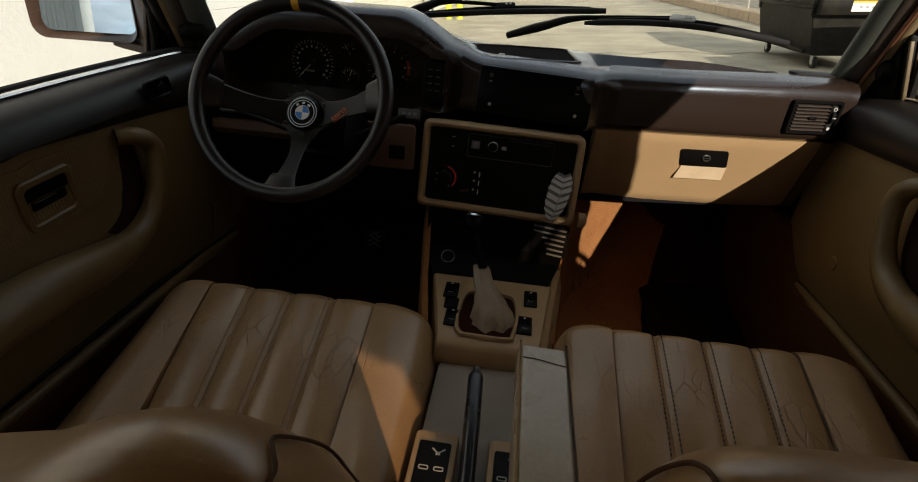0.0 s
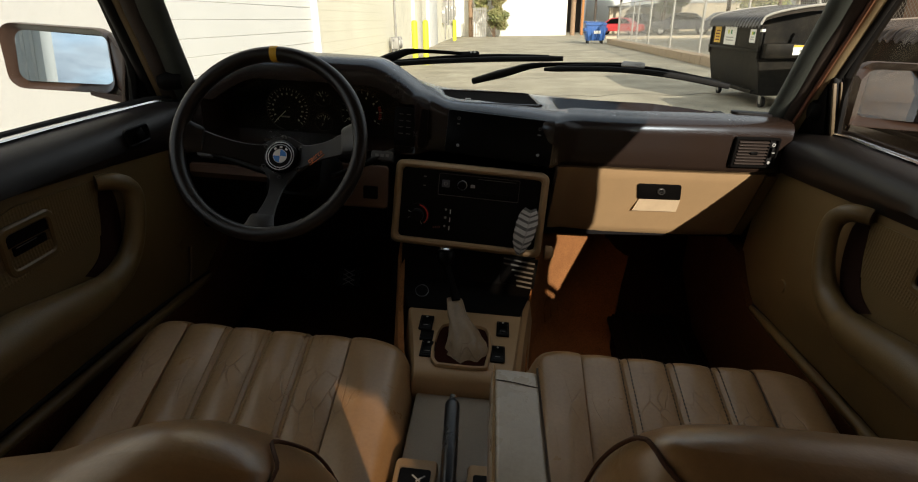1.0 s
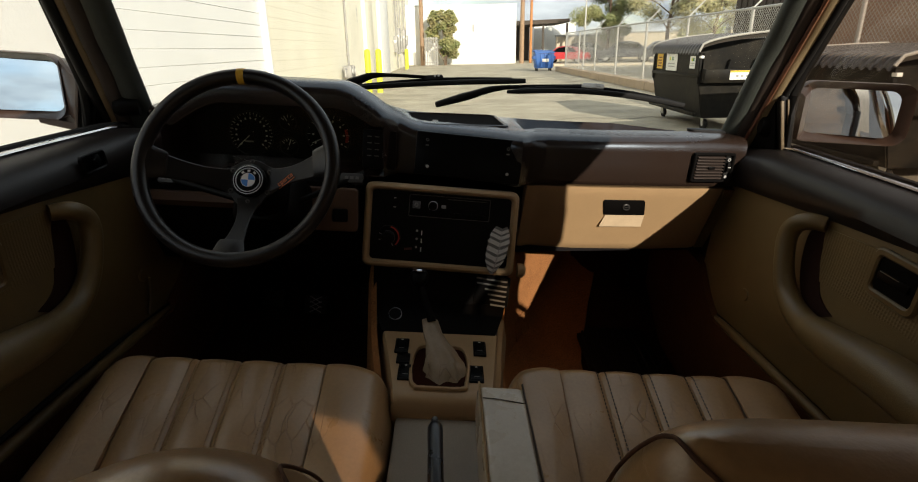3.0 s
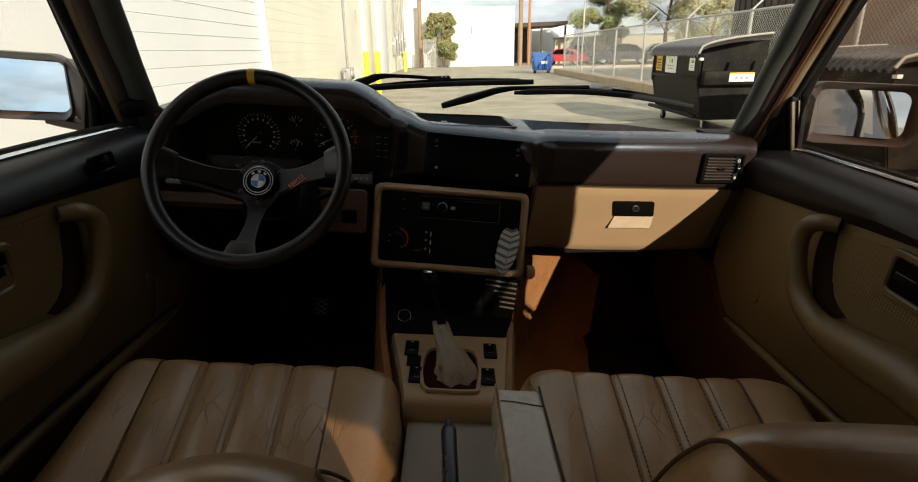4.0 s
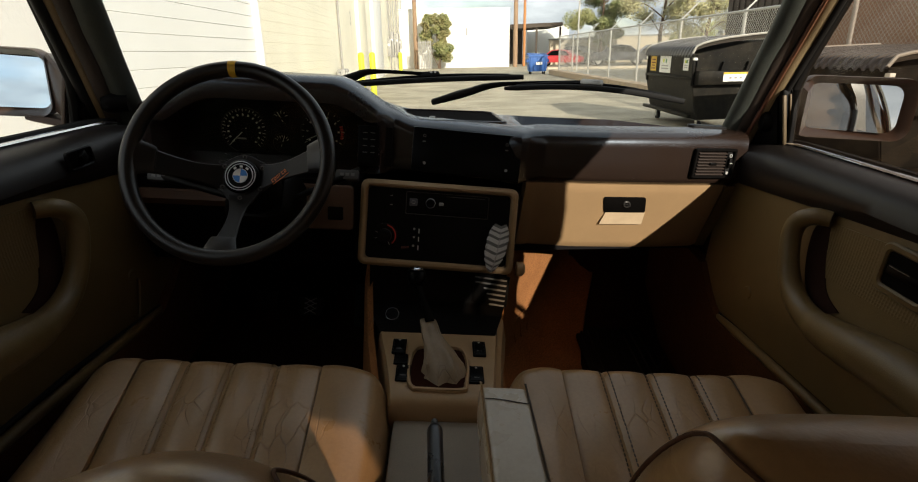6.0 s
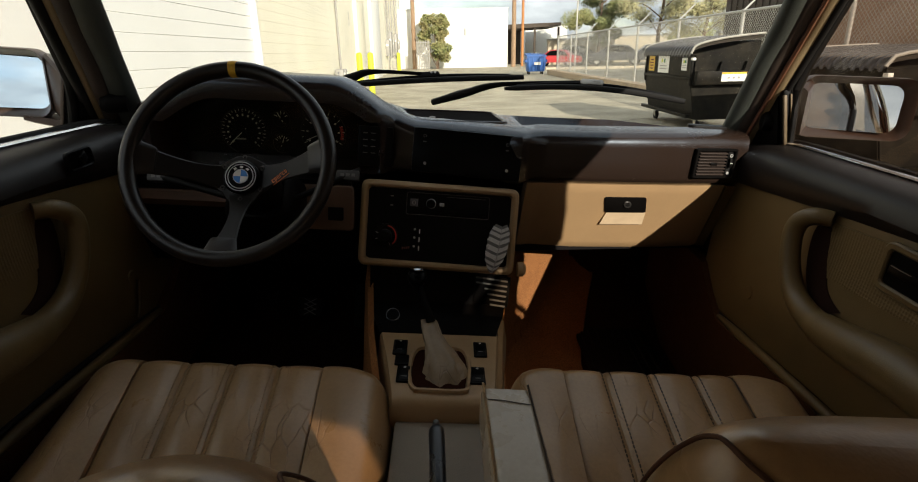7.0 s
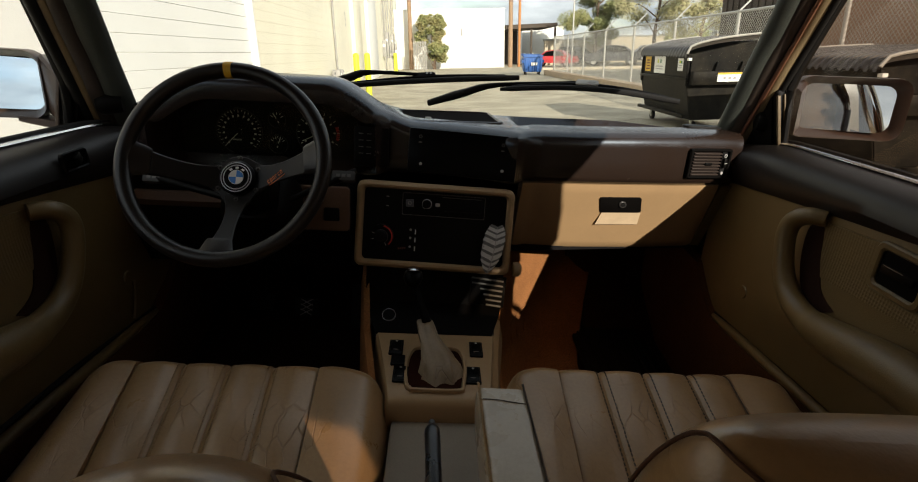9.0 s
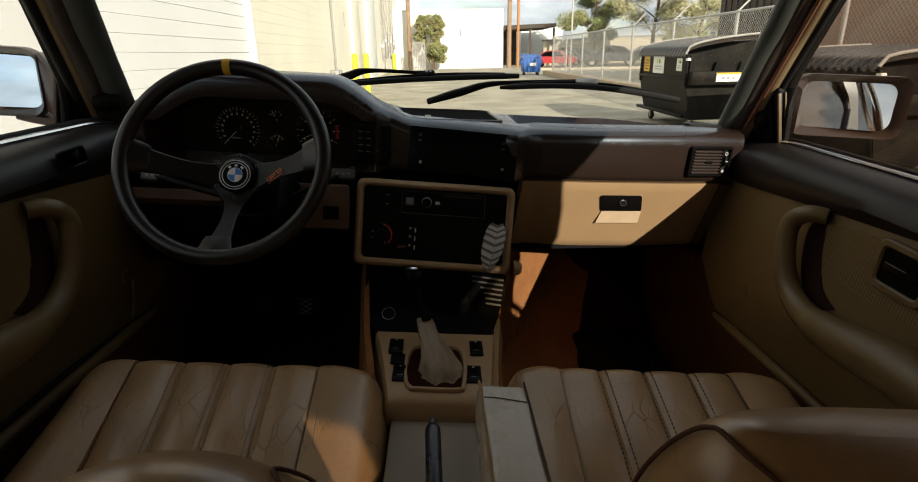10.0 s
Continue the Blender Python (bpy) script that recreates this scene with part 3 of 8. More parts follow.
    add_tube(bm, rings_a, 0.008, 8)
    solid("screen_seal", bm, RUBBER, "black rubber seal under the windscreen", "seal")
    # cowl in front of the screen, low behind the wipers
    bm = B()
    add_grid(bm, 16, 3, lambda u, v: Vector((xc - 0.72 + 1.44 * u, 1.585 + 0.16 * v - 0.28 * (2 * u - 1) ** 2, 0.885 - 0.08 * v)))
    add_grid(bm, 16, 3, lambda u, v: Vector((xc - 0.72 + 1.44 * u, 1.585 + 0.16 * v - 0.28 * (2 * u - 1) ** 2, 0.870 - 0.08 * v)))
    solid("cowl", bm, RUBBER, "black cowl panel below the windscreen", "car body")


# ---- dashboard ----
FRONT_Y = [(-0.66, 1.12), (-0.60, 1.055), (-0.14, 1.07), (-0.11, 1.112), (0.0, 1.102), (0.11, 1.072), (0.160, 1.046), (0.185, 1.075), (0.215, 1.086), (0.33, 1.092), (0.54, 1.118), (0.69, 1.145)]


def hood(x):
    """Extra height of the instrument hood at x."""
    return 0.086 * ease(-0.055, -0.245, x) * (1 - ease(-0.47, -0.645, x) * 0.9)


def dash_front(x, z):
    """The fascia's y at x and z: the glovebox part leans away downwards."""
    return lerp_at(FRONT_Y, x) + max(0, 0.85 - z) * 0.42


def build_dash():
    t = thing("dashboard", "dark vinyl dashboard with beige lower panels below the windscreen", "dashboard", (CAR_XC, 1.3, 0.6))
    x0, x1, nu = -0.66, 0.694, 150

    def profile(x):
        yf = lerp_at(FRONT_Y, x)
        h = hood(x)
        zt = 0.956 + h + 0.006 * ease(0.2, 0.66, x)
        w = ease(-0.605, -0.575, x) * (1 - ease(-0.165, -0.135, x))
        e = ((x - CAR_XC) / 0.69) ** 2
        yr = 1.555 - 0.27 * e
        dent = ease(0.17, 0.20, x) * (1 - ease(0.575, 0.60, x)) * 0.026
        grl = ease(-0.10, -0.085, x) * (1 - ease(0.115, 0.13, x)) * 0.004
        yin = yf + w * 0.13
        zin = zt - 0.03 * w
        mid = yf + 0.05
        pts = [(yr, 0.912), (yr - 0.05, 0.928 + h * 0.15), (min(yr - 0.1, 1.36), zt - 0.009 - h * 0.62), (min(yr - 0.115, 1.335), zt - 0.008 - dent - h * 0.55), (1.28 - 0.06 * e, zt - 0.005 - dent * 1.1 - grl - h * 0.36), (1.20, zt - dent * 1.05 - grl - h * 0.14), (mid + 0.055 + 0.02 * (x > 0.2), zt - dent - grl),
               (mid + 0.035 + 0.01 * (x > 0.2), zt + 0.002), (yf + 0.03, zt + 0.002), (yf + 0.012, zt - 0.002), (yf + 0.003, zt - 0.010), (yf, zt - 0.022),
               (yf + 0.004 * w, zin - 0.03 + 0.012 * w), (yin, zin - 0.034 + 0.010 * w), (yin - 0.004 * w, 0.90), (yin - 0.01 * w, 0.862), (yf + 0.004, 0.852), (yf + 0.014, 0.846), (yf + 0.05, 0.844)]
        return pts

    bm = B()
    rings = [[Vector((x0 + (x1 - x0) * i / nu, y, z)) for y, z in profile(x0 + (x1 - x0) * i / nu)] for i in range(nu + 1)]
    add_loft(bm, rings, closed=False)
    # closing ends
    for k, r in ((0, rings[0]), (-1, rings[-1])):
        vs = [bm.verts.new(p) for p in r] + [bm.verts.new(Vector((r[-1].x, 1.55 if k else 1.4, 0.83)))]
        bm.faces.new(vs)
    part("dash_top", bm, VINYL, t, "soft dark vinyl dash top and instrument hood")
    # defroster speaker grille in the dash top
    gm = basis((0.0, 0.0, 0.9565), (1, 0, 0), (0, 1, 0))
    bm = B()
    gpoly = [(-0.048, 1.150), (0.138, 1.180), (0.114, 1.325), (-0.124, 1.292)]
    ring = []
    for k in range(4):
        a, b = Vector(gpoly[k]), Vector(gpoly[(k + 1) % 4])
        ring += [a.lerp(b, q) for q in (0.06, 0.5, 0.94)]
    cx = Vector((0.020, 1.237))
    add_loft(bm, [[gm @ Vector((*(cx + (p - cx) * f), z)) for p in ring] for f, z in ((1.05, -0.004), (1.04, 0.002), (1.0, 0.003), (0.985, 0.001), (0.98, -0.004))], True, False, True)
    part("grille_rim", bm, VINYL, t)
    bm = B()
    add_loft(bm, [[gm @ Vector((*(cx + (p - cx) * 0.985), z)) for p in ring] for z in (-0.006, -0.0005)])
    part("speaker_grille", bm, mat_grille, t, "black perforated grille in the dash top")
    bm = B()
    add_box(bm, (-0.036, 1.166, 0.961), (-0.023, 1.178, 0.9635), 0.001)
    part("sensor", bm, GREY_M, t, "small pale sensor on the grille")
    bm = B()
    rm = basis((0.635, 1.235, 0.962), (1, 0.0, 0), (0, 1, 0))
    add_plate(bm, rm, 0.10, 0.03, 0.006, 0.012, 0.002)
    part("defroster_vent", bm, BLACK, t, "black demister outlet at the end of the dash")

    # glovebox lid
    bm = B()
    gx0, gx1 = 0.186, 0.664
    def lid(u, v, dy):
        x = gx0 + (gx1 - gx0) * u
        z = 0.8435 - 0.190 * v
        r = 0.003 * ease(0.02, 0, v) + 0.010 * ease(0.94, 1, v) + 0.004 * (ease(0.02, 0, u) + ease(0.98, 1, u))
        return Vector((x, dash_front(x, z) + 0.004 + r + dy, z))
    add_loft(bm, [[lid(i / 40, j / 14, 0) for j in range(15)] + [lid(i / 40, 1 - j / 14, 0.05) for j in range(15)] for i in range(41)])
    lidp = part("glovebox_lid", bm, BEIGE, t, "beige grained glovebox lid")
    # latch: black escutcheon over a scooped finger pull
    lm = basis((0.429, dash_front(0.429, 0.790) + 0.0036, 0.790), (1, 0.124, 0), (0, -0.42, 1)) @ Matrix(((1, -0.30, 0, 0), (0, 1, 0, 0), (0, 0, 1, 0), (0, 0, 0, 1)))
    bm = B()
    add_plate(bm, lm, 0.104, 0.046, 0.003, 0.006, 0.0012)
    part("latch", bm, BLACK, lidp, "black latch plate")
    bm = B()
    add_prism(bm, [lm @ Vector(p) for p in ((-0.048, -0.023, 0.001), (0.051, -0.023, 0.001), (0.042, -0.056, 0.0055), (-0.066, -0.056, 0.0055))], lm.to_3x3() @ Vector((0, 0, 0.002)))
    part("finger_pull", bm, mat_pull, lidp, "pale scooped finger pull")
    bm = B()
    add_disc(bm, lm, 0.0095, 0.0035, (0.004, 0.004), 0.003, 24, 0.001, 0.0065)
    part("lock_ring", bm, mat_stalk_dark, lidp)
    bm = B()
    add_disc(bm, lm, 0.0062, 0.0025, (0.004, 0.004), 0.003, 20, 0.001)
    part("lock_barrel", bm, BLACK, lidp)
    bm = B()
    add_box(bm, (-0.0016, 0.0032, 0.0053), (0.0096, 0.0048, 0.006), 0, lm)
    part("key_slot", bm, mat_stalk_dark, lidp)
    # dark seam shadow gap and dash underside, lip lowered to shade the footwell carpet
    bm = B()
    add_loft(bm, [[Vector((x, dash_front(x, 0.66) + q, z)) for q, z in ((0.014, 0.66), (0.010, 0.652), (0.018, 0.648), (0.050, 0.645), (0.066, 0.629), (0.28, 0.612), (0.28, 0.84), (0.06, 0.84))] for x in (0.175, 0.42, 0.69)])
    part("under_panel", bm, mat_grille, t)
    bm = B()
    add_loft(bm, [[Vector((x, dash_front(x, z) + q, z)) for q, z in ((0.003, 0.842), (0.006, 0.74), (0.012, 0.652), (0.06, 0.652), (0.06, 0.842))] for x in (0.667, 0.693)])
    part("end_panel", bm, BEIGE_D, t)

    # side vent
    vm = basis((0.611, 1.1255, 0.9005), (1, 0.18, 0.0), (0, 0.0, 1))
    vent_unit(t, vm, 0.104, 0.068)
    # centre fascia: black blank panels with small pictograms
    cm = basis((0.048, 1.076, 0.903), (1, -0.19, -0.01), (0, 0.20, 1))
    bm = B()
    add_plate(bm, cm, 0.235, 0.094, 0.007, 0.005, 0.002)
    fas = part("centre_fascia", bm, GLOSSBLACK, t, "black control fascia with small white pictograms")
    for k, (px, pz, kind) in enumerate(((-0.092, 0.030, 0), (0.086, 0.028, 0), (-0.092, 0.018, 1), (0.086, 0.016, 1), (-0.088, -0.028, 2), (0.089, -0.026, 2))):
        bm = B()
        if kind == 0:
            add_disc(bm, cm, 0.0035, 0.0006, (px, pz), 0.007, 12, 0, 0.0024)
        elif kind == 1:
            add_box(bm, (px - 0.0035, pz - 0.0012, 0.007), (px + 0.0035, pz + 0.0012, 0.0076), 0, cm)
        else:
            add_disc(bm, cm, 0.0034, 0.0012, (px, pz), 0.007, 12, 0.0005)
        part("pictogram", bm, DIM if kind < 2 else GREY_M, fas)
    # black block of switches right of the instruments
    sm = basis((-0.148, 1.098, 0.905), (1, -0.1, 0), (0, 0.12, 1))
    bm = B()
    add_plate(bm, sm, 0.075, 0.085, 0.006, 0.004, 0.0015)
    sw = part("check_panel", bm, BLACK, t, "black warning panel with rows of tiny marks")
    for r in range(4):
        for c in range(3):
            if (r, c) == (3, 2):
                continue
            bm = B()
            wdt = 0.005 if c < 2 else 0.0035
            add_box(bm, (-0.022 + 0.017 * c - wdt, 0.028 - 0.014 * r - 0.0008, 0.006), (-0.022 + 0.017 * c + wdt, 0.028 - 0.014 * r + 0.0008, 0.0064), 0, sm)
            part("mark", bm, DIM, sw)
    build_cluster(t)
    # knee panels below the instruments
    bm = B()
    add_loft(bm, [[Vector((x, 1.035 + q, z)) for q, z in ((0.0, 0.842), (0.0, 0.806), (0.02, 0.70), (0.06, 0.62), (0.12, 0.60), (0.2, 0.84))] for x in (-0.655, -0.40, -0.192)])
    part("knee_panel", bm, BLACK, t, "dark lower panel under the steering column")
    bm = B()
    add_loft(bm, [[Vector((x, 1.030 + q, z)) for q, z in ((-0.006, 0.806), (-0.010, 0.789), (0.0, 0.774), (0.02, 0.774), (0.02, 0.808))] for x in (-0.63, -0.43)])
    part("trim_strip", bm, mat_strip, t, "beige trim strip under the instruments")
    bm = B()
    add_plate(bm, basis((-0.27, 1.030, 0.785), (1, 0, 0), (0, 0.1, 1)), 0.17, 0.095, 0.012, 0.01, 0.003)
    part("column_panel", bm, mat_brown, t, "brown panel beside the steering column")
    bm = B()
    add_plate(bm, basis((-0.222, 1.022, 0.775), (1, 0, 0), (0, 0.1, 1)), 0.032, 0.028, 0.01, 0.003, 0.001)
    part("rocker_switch", bm, BLACK, t)
    return t


# finger pull, paler than the lid's beige
mat_pull = mat_base("pale_pull", (0.50, 0.37, 0.23), 0.42, grain=0.05, stain=0.3, stain_scale=30)
mat_void = mat_base("matt_black", (0.004, 0.0035, 0.003), 0.8, spec=0.05)
mat_stalk_dark = mat_base("dull_metal", (0.06, 0.055, 0.05), 0.45, 0.5)
mat_strip = mat_base("brown_strip", (0.085, 0.042, 0.022), 0.5, grain=0.1, stain=0.3)
mat_vent = mat_base("vent_plastic", (0.045, 0.033, 0.027), 0.35, spec=0.4, grain=0.1)
DIM = mat_base("dim_mark", (0.13, 0.125, 0.115), 0.6)
mat_grille = mat_base("grille_cloth", (0.009, 0.008, 0.008), 0.97, spec=0.02, grain=0.3, grain_scale=700, bump=0.8, bump_scale=600)
mat_brown = mat_base("brown_trim", (0.10, 0.052, 0.030), 0.55, grain=0.1, stain=0.3)


def vent_unit(t, vm, w, h):
    bm = B()
    add_ring_plate(bm, vm, w, h, 0.006, 0.006, 0.008, 0.0015)
    v = part("air_vent", bm, BLACK, t, "black slatted air vent with thumb wheels")
    bm = B()
    add_box(bm, (-w / 2 + 0.003, -h / 2 + 0.003, -0.004), (w / 2 - 0.003, h / 2 - 0.003, 0.0005), 0, vm)
    part("backing", bm, RUBBER, v)
    for k in range(8):
        bm = B()
        z = -h / 2 + 0.010 + k * (h - 0.02) / 7
        add_box(bm, (-w / 2 + 0.008, -0.0010, 0.0), (w / 2 - 0.026, 0.0016, 0.009), 0.0004, vm @ Matrix.Translation((0, z, 0)) @ pose(0, 0, 0, 8, 0, 0))
        part("slat", bm, mat_vent, v)
    bm = B()
    add_box(bm, (w / 2 - 0.025, -h / 2 + 0.006, 0), (w / 2 - 0.0225, h / 2 - 0.006, 0.008), 0.0004, vm)
    part("divider", bm, BLACK, v)
    bm = B()
    add_box(bm, (-0.014, -0.0035, 0.006), (0.002, 0.0035, 0.0115), 0.001, vm)
    part("vane_knob", bm, BLACK, v)
    for k, z in enumerate((0.018, 0.0, -0.022)):
        bm = B()
        if k == 0:
            add_disc(bm, vm, 0.0042, 0.002, (w / 2 - 0.013, z), 0.003, 14, 0.0005, 0.0024)
            part("symbol", bm, GREY_M, v)
        elif k == 1:
            add_box(bm, (w / 2 - 0.018, z - 0.009, 0), (w / 2 - 0.009, z + 0.012, 0.010), 0.002, vm)
            tw = part("thumb_wheel", bm, BLACK, v)
            bm = B()
            add_box(bm, (w / 2 - 0.017, z + 0.001, 0.0101), (w / 2 - 0.010, z + 0.003, 0.0106), 0, vm)
            part("notch", bm, GREY_M, tw)
        else:
            add_disc(bm, vm, 0.0036, 0.002, (w / 2 - 0.014, z), 0.003, 14, 0.0005)
            part("symbol", bm, GREY_M, v)


def build_cluster(t):
    """Instruments under the hood: speedometer, clock and fuel gauges, rev counter."""
    m = basis((-0.37, 1.176, 0.918), (1, 0, 0), (0, 0.03, 1))
    bm = B()
    add_plate(bm, m, 0.425, 0.122, 0.004, 0.012, 0.001)
    c = part("instrument_panel", bm, BLACK, t, "black instrument panel with white-marked dials")
    for nm, cx, cy, r, sweep, n, ang in (("speedometer", -0.084, -0.009, 0.052, 270, 29, 224), ("rev_counter", 0.094, -0.005, 0.052, 240, 15, 205), ("fuel_gauge", 0.001, 0.022, 0.020, 120, 5, 120), ("clock_gauge", 0.001, -0.034, 0.022, 110, 7, 70)):
        bm = B()
        add_disc(bm, m, r, 0.0035, (cx, cy), 0.004, 32, 0.0008, r - 0.0018)
        g = part(nm, bm, BLACK, c)
        bm = B()
        add_disc(bm, m, r - 0.002, 0.0008, (cx, cy), 0.004, 32)
        part("dial_face", bm, GLOSSBLACK, g)
        bm = B()
        start = 90 + sweep / 2
        for k in range(n):
            a = radians(start - sweep * k / (n - 1))
            long = k % 2 == 0
            q = basis((0, 0, 0), (math.cos(a), math.sin(a), 0), (-math.sin(a), math.cos(a), 0))
            add_box(bm, (r - (0.010 if long else 0.007), -0.0006, 0.0049), (r - 0.0035, 0.0006, 0.0053), 0, m @ Matrix.Translation((cx, cy, 0)) @ q)
            if long and r > 0.04:
                add_box(bm, (r - 0.019, -0.0018, 0.0049), (r - 0.0145, 0.0018, 0.0052), 0, m @ Matrix.Translation((cx, cy, 0)) @ q)
        part("tick_marks", bm, WHITE_M, g, kind="stuff")
        a = radians(ang)
        bm = B()
        add_box(bm, (-0.008, -0.0008, 0.0056), (r * 0.80, 0.0008, 0.0064), 0.0002, m @ Matrix.Translation((cx, cy, 0)) @ basis((0, 0, 0), (math.cos(a), math.sin(a), 0), (-math.sin(a), math.cos(a), 0)))
        part("needle", bm, WHITE_M, g)
        bm = B()
        add_disc(bm, m, 0.006 if r > 0.04 else 0.003, 0.003, (cx, cy), 0.005, 16, 0.001)
        part("needle_cap", bm, BLACK, g)
    bm = B()
    for k in range(6):
        a = radians(20 - k * 7)
        q = basis((0, 0, 0), (math.cos(a), math.sin(a), 0), (-math.sin(a), math.cos(a), 0))
        add_box(bm, (0.040, -0.0021, 0.0049), (0.0465, 0.0021, 0.0053), 0, m @ Matrix.Translation((0.094, -0.005, 0)) @ q)
    part("red_zone", bm, RED_M, c, "red band at the end of the rev counter", kind="stuff")
    bm = B()
    add_box(bm, (-0.026, -0.0605, 0.004), (0.034, -0.0585, 0.0046), 0, m)
    part("warning_strip", bm, GREY_M, c)
    bm = B()
    add_box(bm, (-0.10, -0.013, 0.004), (-0.08, -0.0095, 0.0052), 0, m @ Matrix.Translation((0, -0.016, 0.0012)))
    part("odometer", bm, GREY_M, c)
    bm = B()
    add_plate(bm, m, 0.418, 0.118, 0.0006, 0.011, 0, 0.018)
    gl = part("lens", bm, GLASS_W, c, "clear instrument lens")
    gl.visible_shadow = False


build_shell()
build_dash()

# ---- centre stack and console ----


def build_radio_panel():
    t = thing("radio_panel", "black radio and heater panel in a beige surround", "control panel", (0, 1.03, 0.66))
    m = basis((-0.006, 1.030, 0.7505), (1, -0.046, -0.012), (0.035, 0.262, 0.965))
    bm = B()
    w, h = 0.338, 0.186
    rings = []
    for inset, z, r in ((0, -0.07, 0.016), (0, 0.004, 0.016), (0.003, 0.010, 0.015), (0.008, 0.0125, 0.013), (0.0125, 0.011, 0.011), (0.0155, 0.005, 0.009), (0.016, -0.004, 0.009)):
        rings.append([m @ Vector((x, y, z)) for x, y in rrect(w - 2 * inset, h - 2 * inset, r)])
    add_loft(bm, rings, True, False)
    part("surround", bm, BEIGE, t, "rounded beige plastic surround")
    bm = B()
    add_plate(bm, m, w - 0.028, h - 0.028, 0.004, 0.009, 0.0, -0.004)
    p = part("face_panel", bm, GLOSSBLACK, t, "black face panel")
    # radio with thin bright outline, knob and buttons
    bm = B()
    add_plate(bm, m, 0.176, 0.046, 0.007, 0.003, 0.0015, 0.0, (0.018, 0.048))
    r = part("car_radio", bm, BLACK, t, "slim black car radio")
    bm = B()
    add_ring_plate(bm, m, 0.178, 0.048, 0.003, 0.0012, 0.0076, 0.0004, 0.0, (0.018, 0.048))
    part("outline", bm, mat_radio_edge, r)
    bm = B()
    add_box(bm, (-0.063, 0.042, 0.007), (-0.046, 0.058, 0.0095), 0.001, m)
    bt = part("button", bm, mat_grey_button, r, "grey square radio button")
    bm = B()
    add_disc(bm, m, 0.0042, 0.0008, (-0.0545, 0.050), 0.0095, 14, 0.0, 0.003)
    part("mark", bm, GREY_M, bt)
    bm = B()
    add_disc(bm, m, 0.0095, 0.010, (-0.018, 0.050), 0.007, 22, 0.002)
    kn = part("volume_knob", bm, BLACK, r, "round black volume knob with a bright rim")
    bm = B()
    add_disc(bm, m, 0.0105, 0.003, (-0.018, 0.050), 0.007, 22, 0.0008, 0.0092)
    part("rim", bm, STEEL, kn)
    bm = B()
    add_box(bm, (0.0, 0.046, 0.007), (0.010, 0.053, 0.009), 0.001, m)
    part("button", bm, GREY_M, r)
    bm = B()
    add_box(bm, (0.014, 0.066, 0.0071), (0.098, 0.0668, 0.0076), 0, m)
    part("tape_slot", bm, DIM, r)
    for k in range(6):
        bm = B()
        add_box(bm, (0.020 + 0.013 * k, 0.030, 0.007), (0.030 + 0.013 * k, 0.038, 0.0085), 0.0008, m)
        part("preset_key", bm, BLACK, r)
    for k, z in enumerate((0.060, 0.040)):
        bm = B()
        add_box(bm, (-0.106, z, 0.0), (-0.100, z + 0.0016, 0.0007), 0, m)
        part("mark", bm, GREY_M, p)
    # heater dial with red arc
    bm = B()
    add_disc(bm, m, 0.026, 0.006, (-0.112, -0.026), 0.0, 30, 0.0015)
    d = part("heater_dial", bm, BLACK, t, "round black heater dial with a red arc")
    bm = B()
    add_disc(bm, m, 0.015, 0.018, (-0.112, -0.026), 0.006, 24, 0.003)
    part("dial_grip", bm, BLACK, d)
    bm = B()
    for k in range(9):
        a0, a1 = radians(80 - 14 * k), radians(80 - 14 * (k + 1))
        quad = [(q * math.cos(a), q * math.sin(a)) for q, a in ((0.0215, a0), (0.0245, a0), (0.0245, a1), (0.0215, a1))]
        add_prism(bm, [m @ Vector((-0.112 + x, -0.026 + y, 0.006)) for x, y in quad], m.to_3x3() @ Vector((0, 0, 0.0006)))
    part("red_arc", bm, RED_M, d, kind="stuff")
    for a in (160, 200, 300):
        bm = B()
        ra = radians(a)
        q = m @ Matrix.Translation((-0.112, -0.026, 0.0061)) @ basis((0, 0, 0), (math.cos(ra), math.sin(ra), 0), (-math.sin(ra), math.cos(ra), 0))
        add_box(bm, (0.0155, -0.0006, 0), (0.0225, 0.0006, 0.0005), 0, q)
        part("tick", bm, GREY_M, d)
    # row of heater marks with light bars
    for k, z in enumerate((-0.012, -0.030, -0.049)):
        bm = B()
        add_disc(bm, m, 0.0026, 0.0006, (-0.050, z + 0.004), 0.0, 10)
        part("mark", bm, GREY_M, p)
        bm = B()
        add_box(bm, (-0.0405, z - 0.005, 0.0), (-0.0385, z + 0.005, 0.0008), 0, m)
        part("light_bar", bm, WHITE_M, p)
    bm = B()
    for k in range(4):
        add_box(bm, (-0.076 + 0.0045 * k, -0.053 + 0.0006 * k, 0.0), (-0.073 + 0.0045 * k, -0.048 + 0.0006 * k, 0.0006), 0, m)
    part("mark", bm, mat_dim_red, p, kind="stuff")
    # black lever knob at the lower right corner, beige
    bm = B()
    add_disc(bm, basis((0.176, 1.015, 0.666), (0, 1, 0), (0, 0.2, 1)), 0.016, 0.018, (0, 0), -0.004, 20, 0.006)
    part("side_knob", bm, BEIGE, t, "rounded beige knob on the panel side")
    return m


mat_radio_edge = mat_base("radio_edge", (0.07, 0.06, 0.055), 0.35, 0.6)
mat_grey_button = mat_base("grey_button", (0.09, 0.09, 0.10), 0.45)
mat_dim_red = mat_base("dim_red_mark", (0.12, 0.028, 0.018), 0.6)


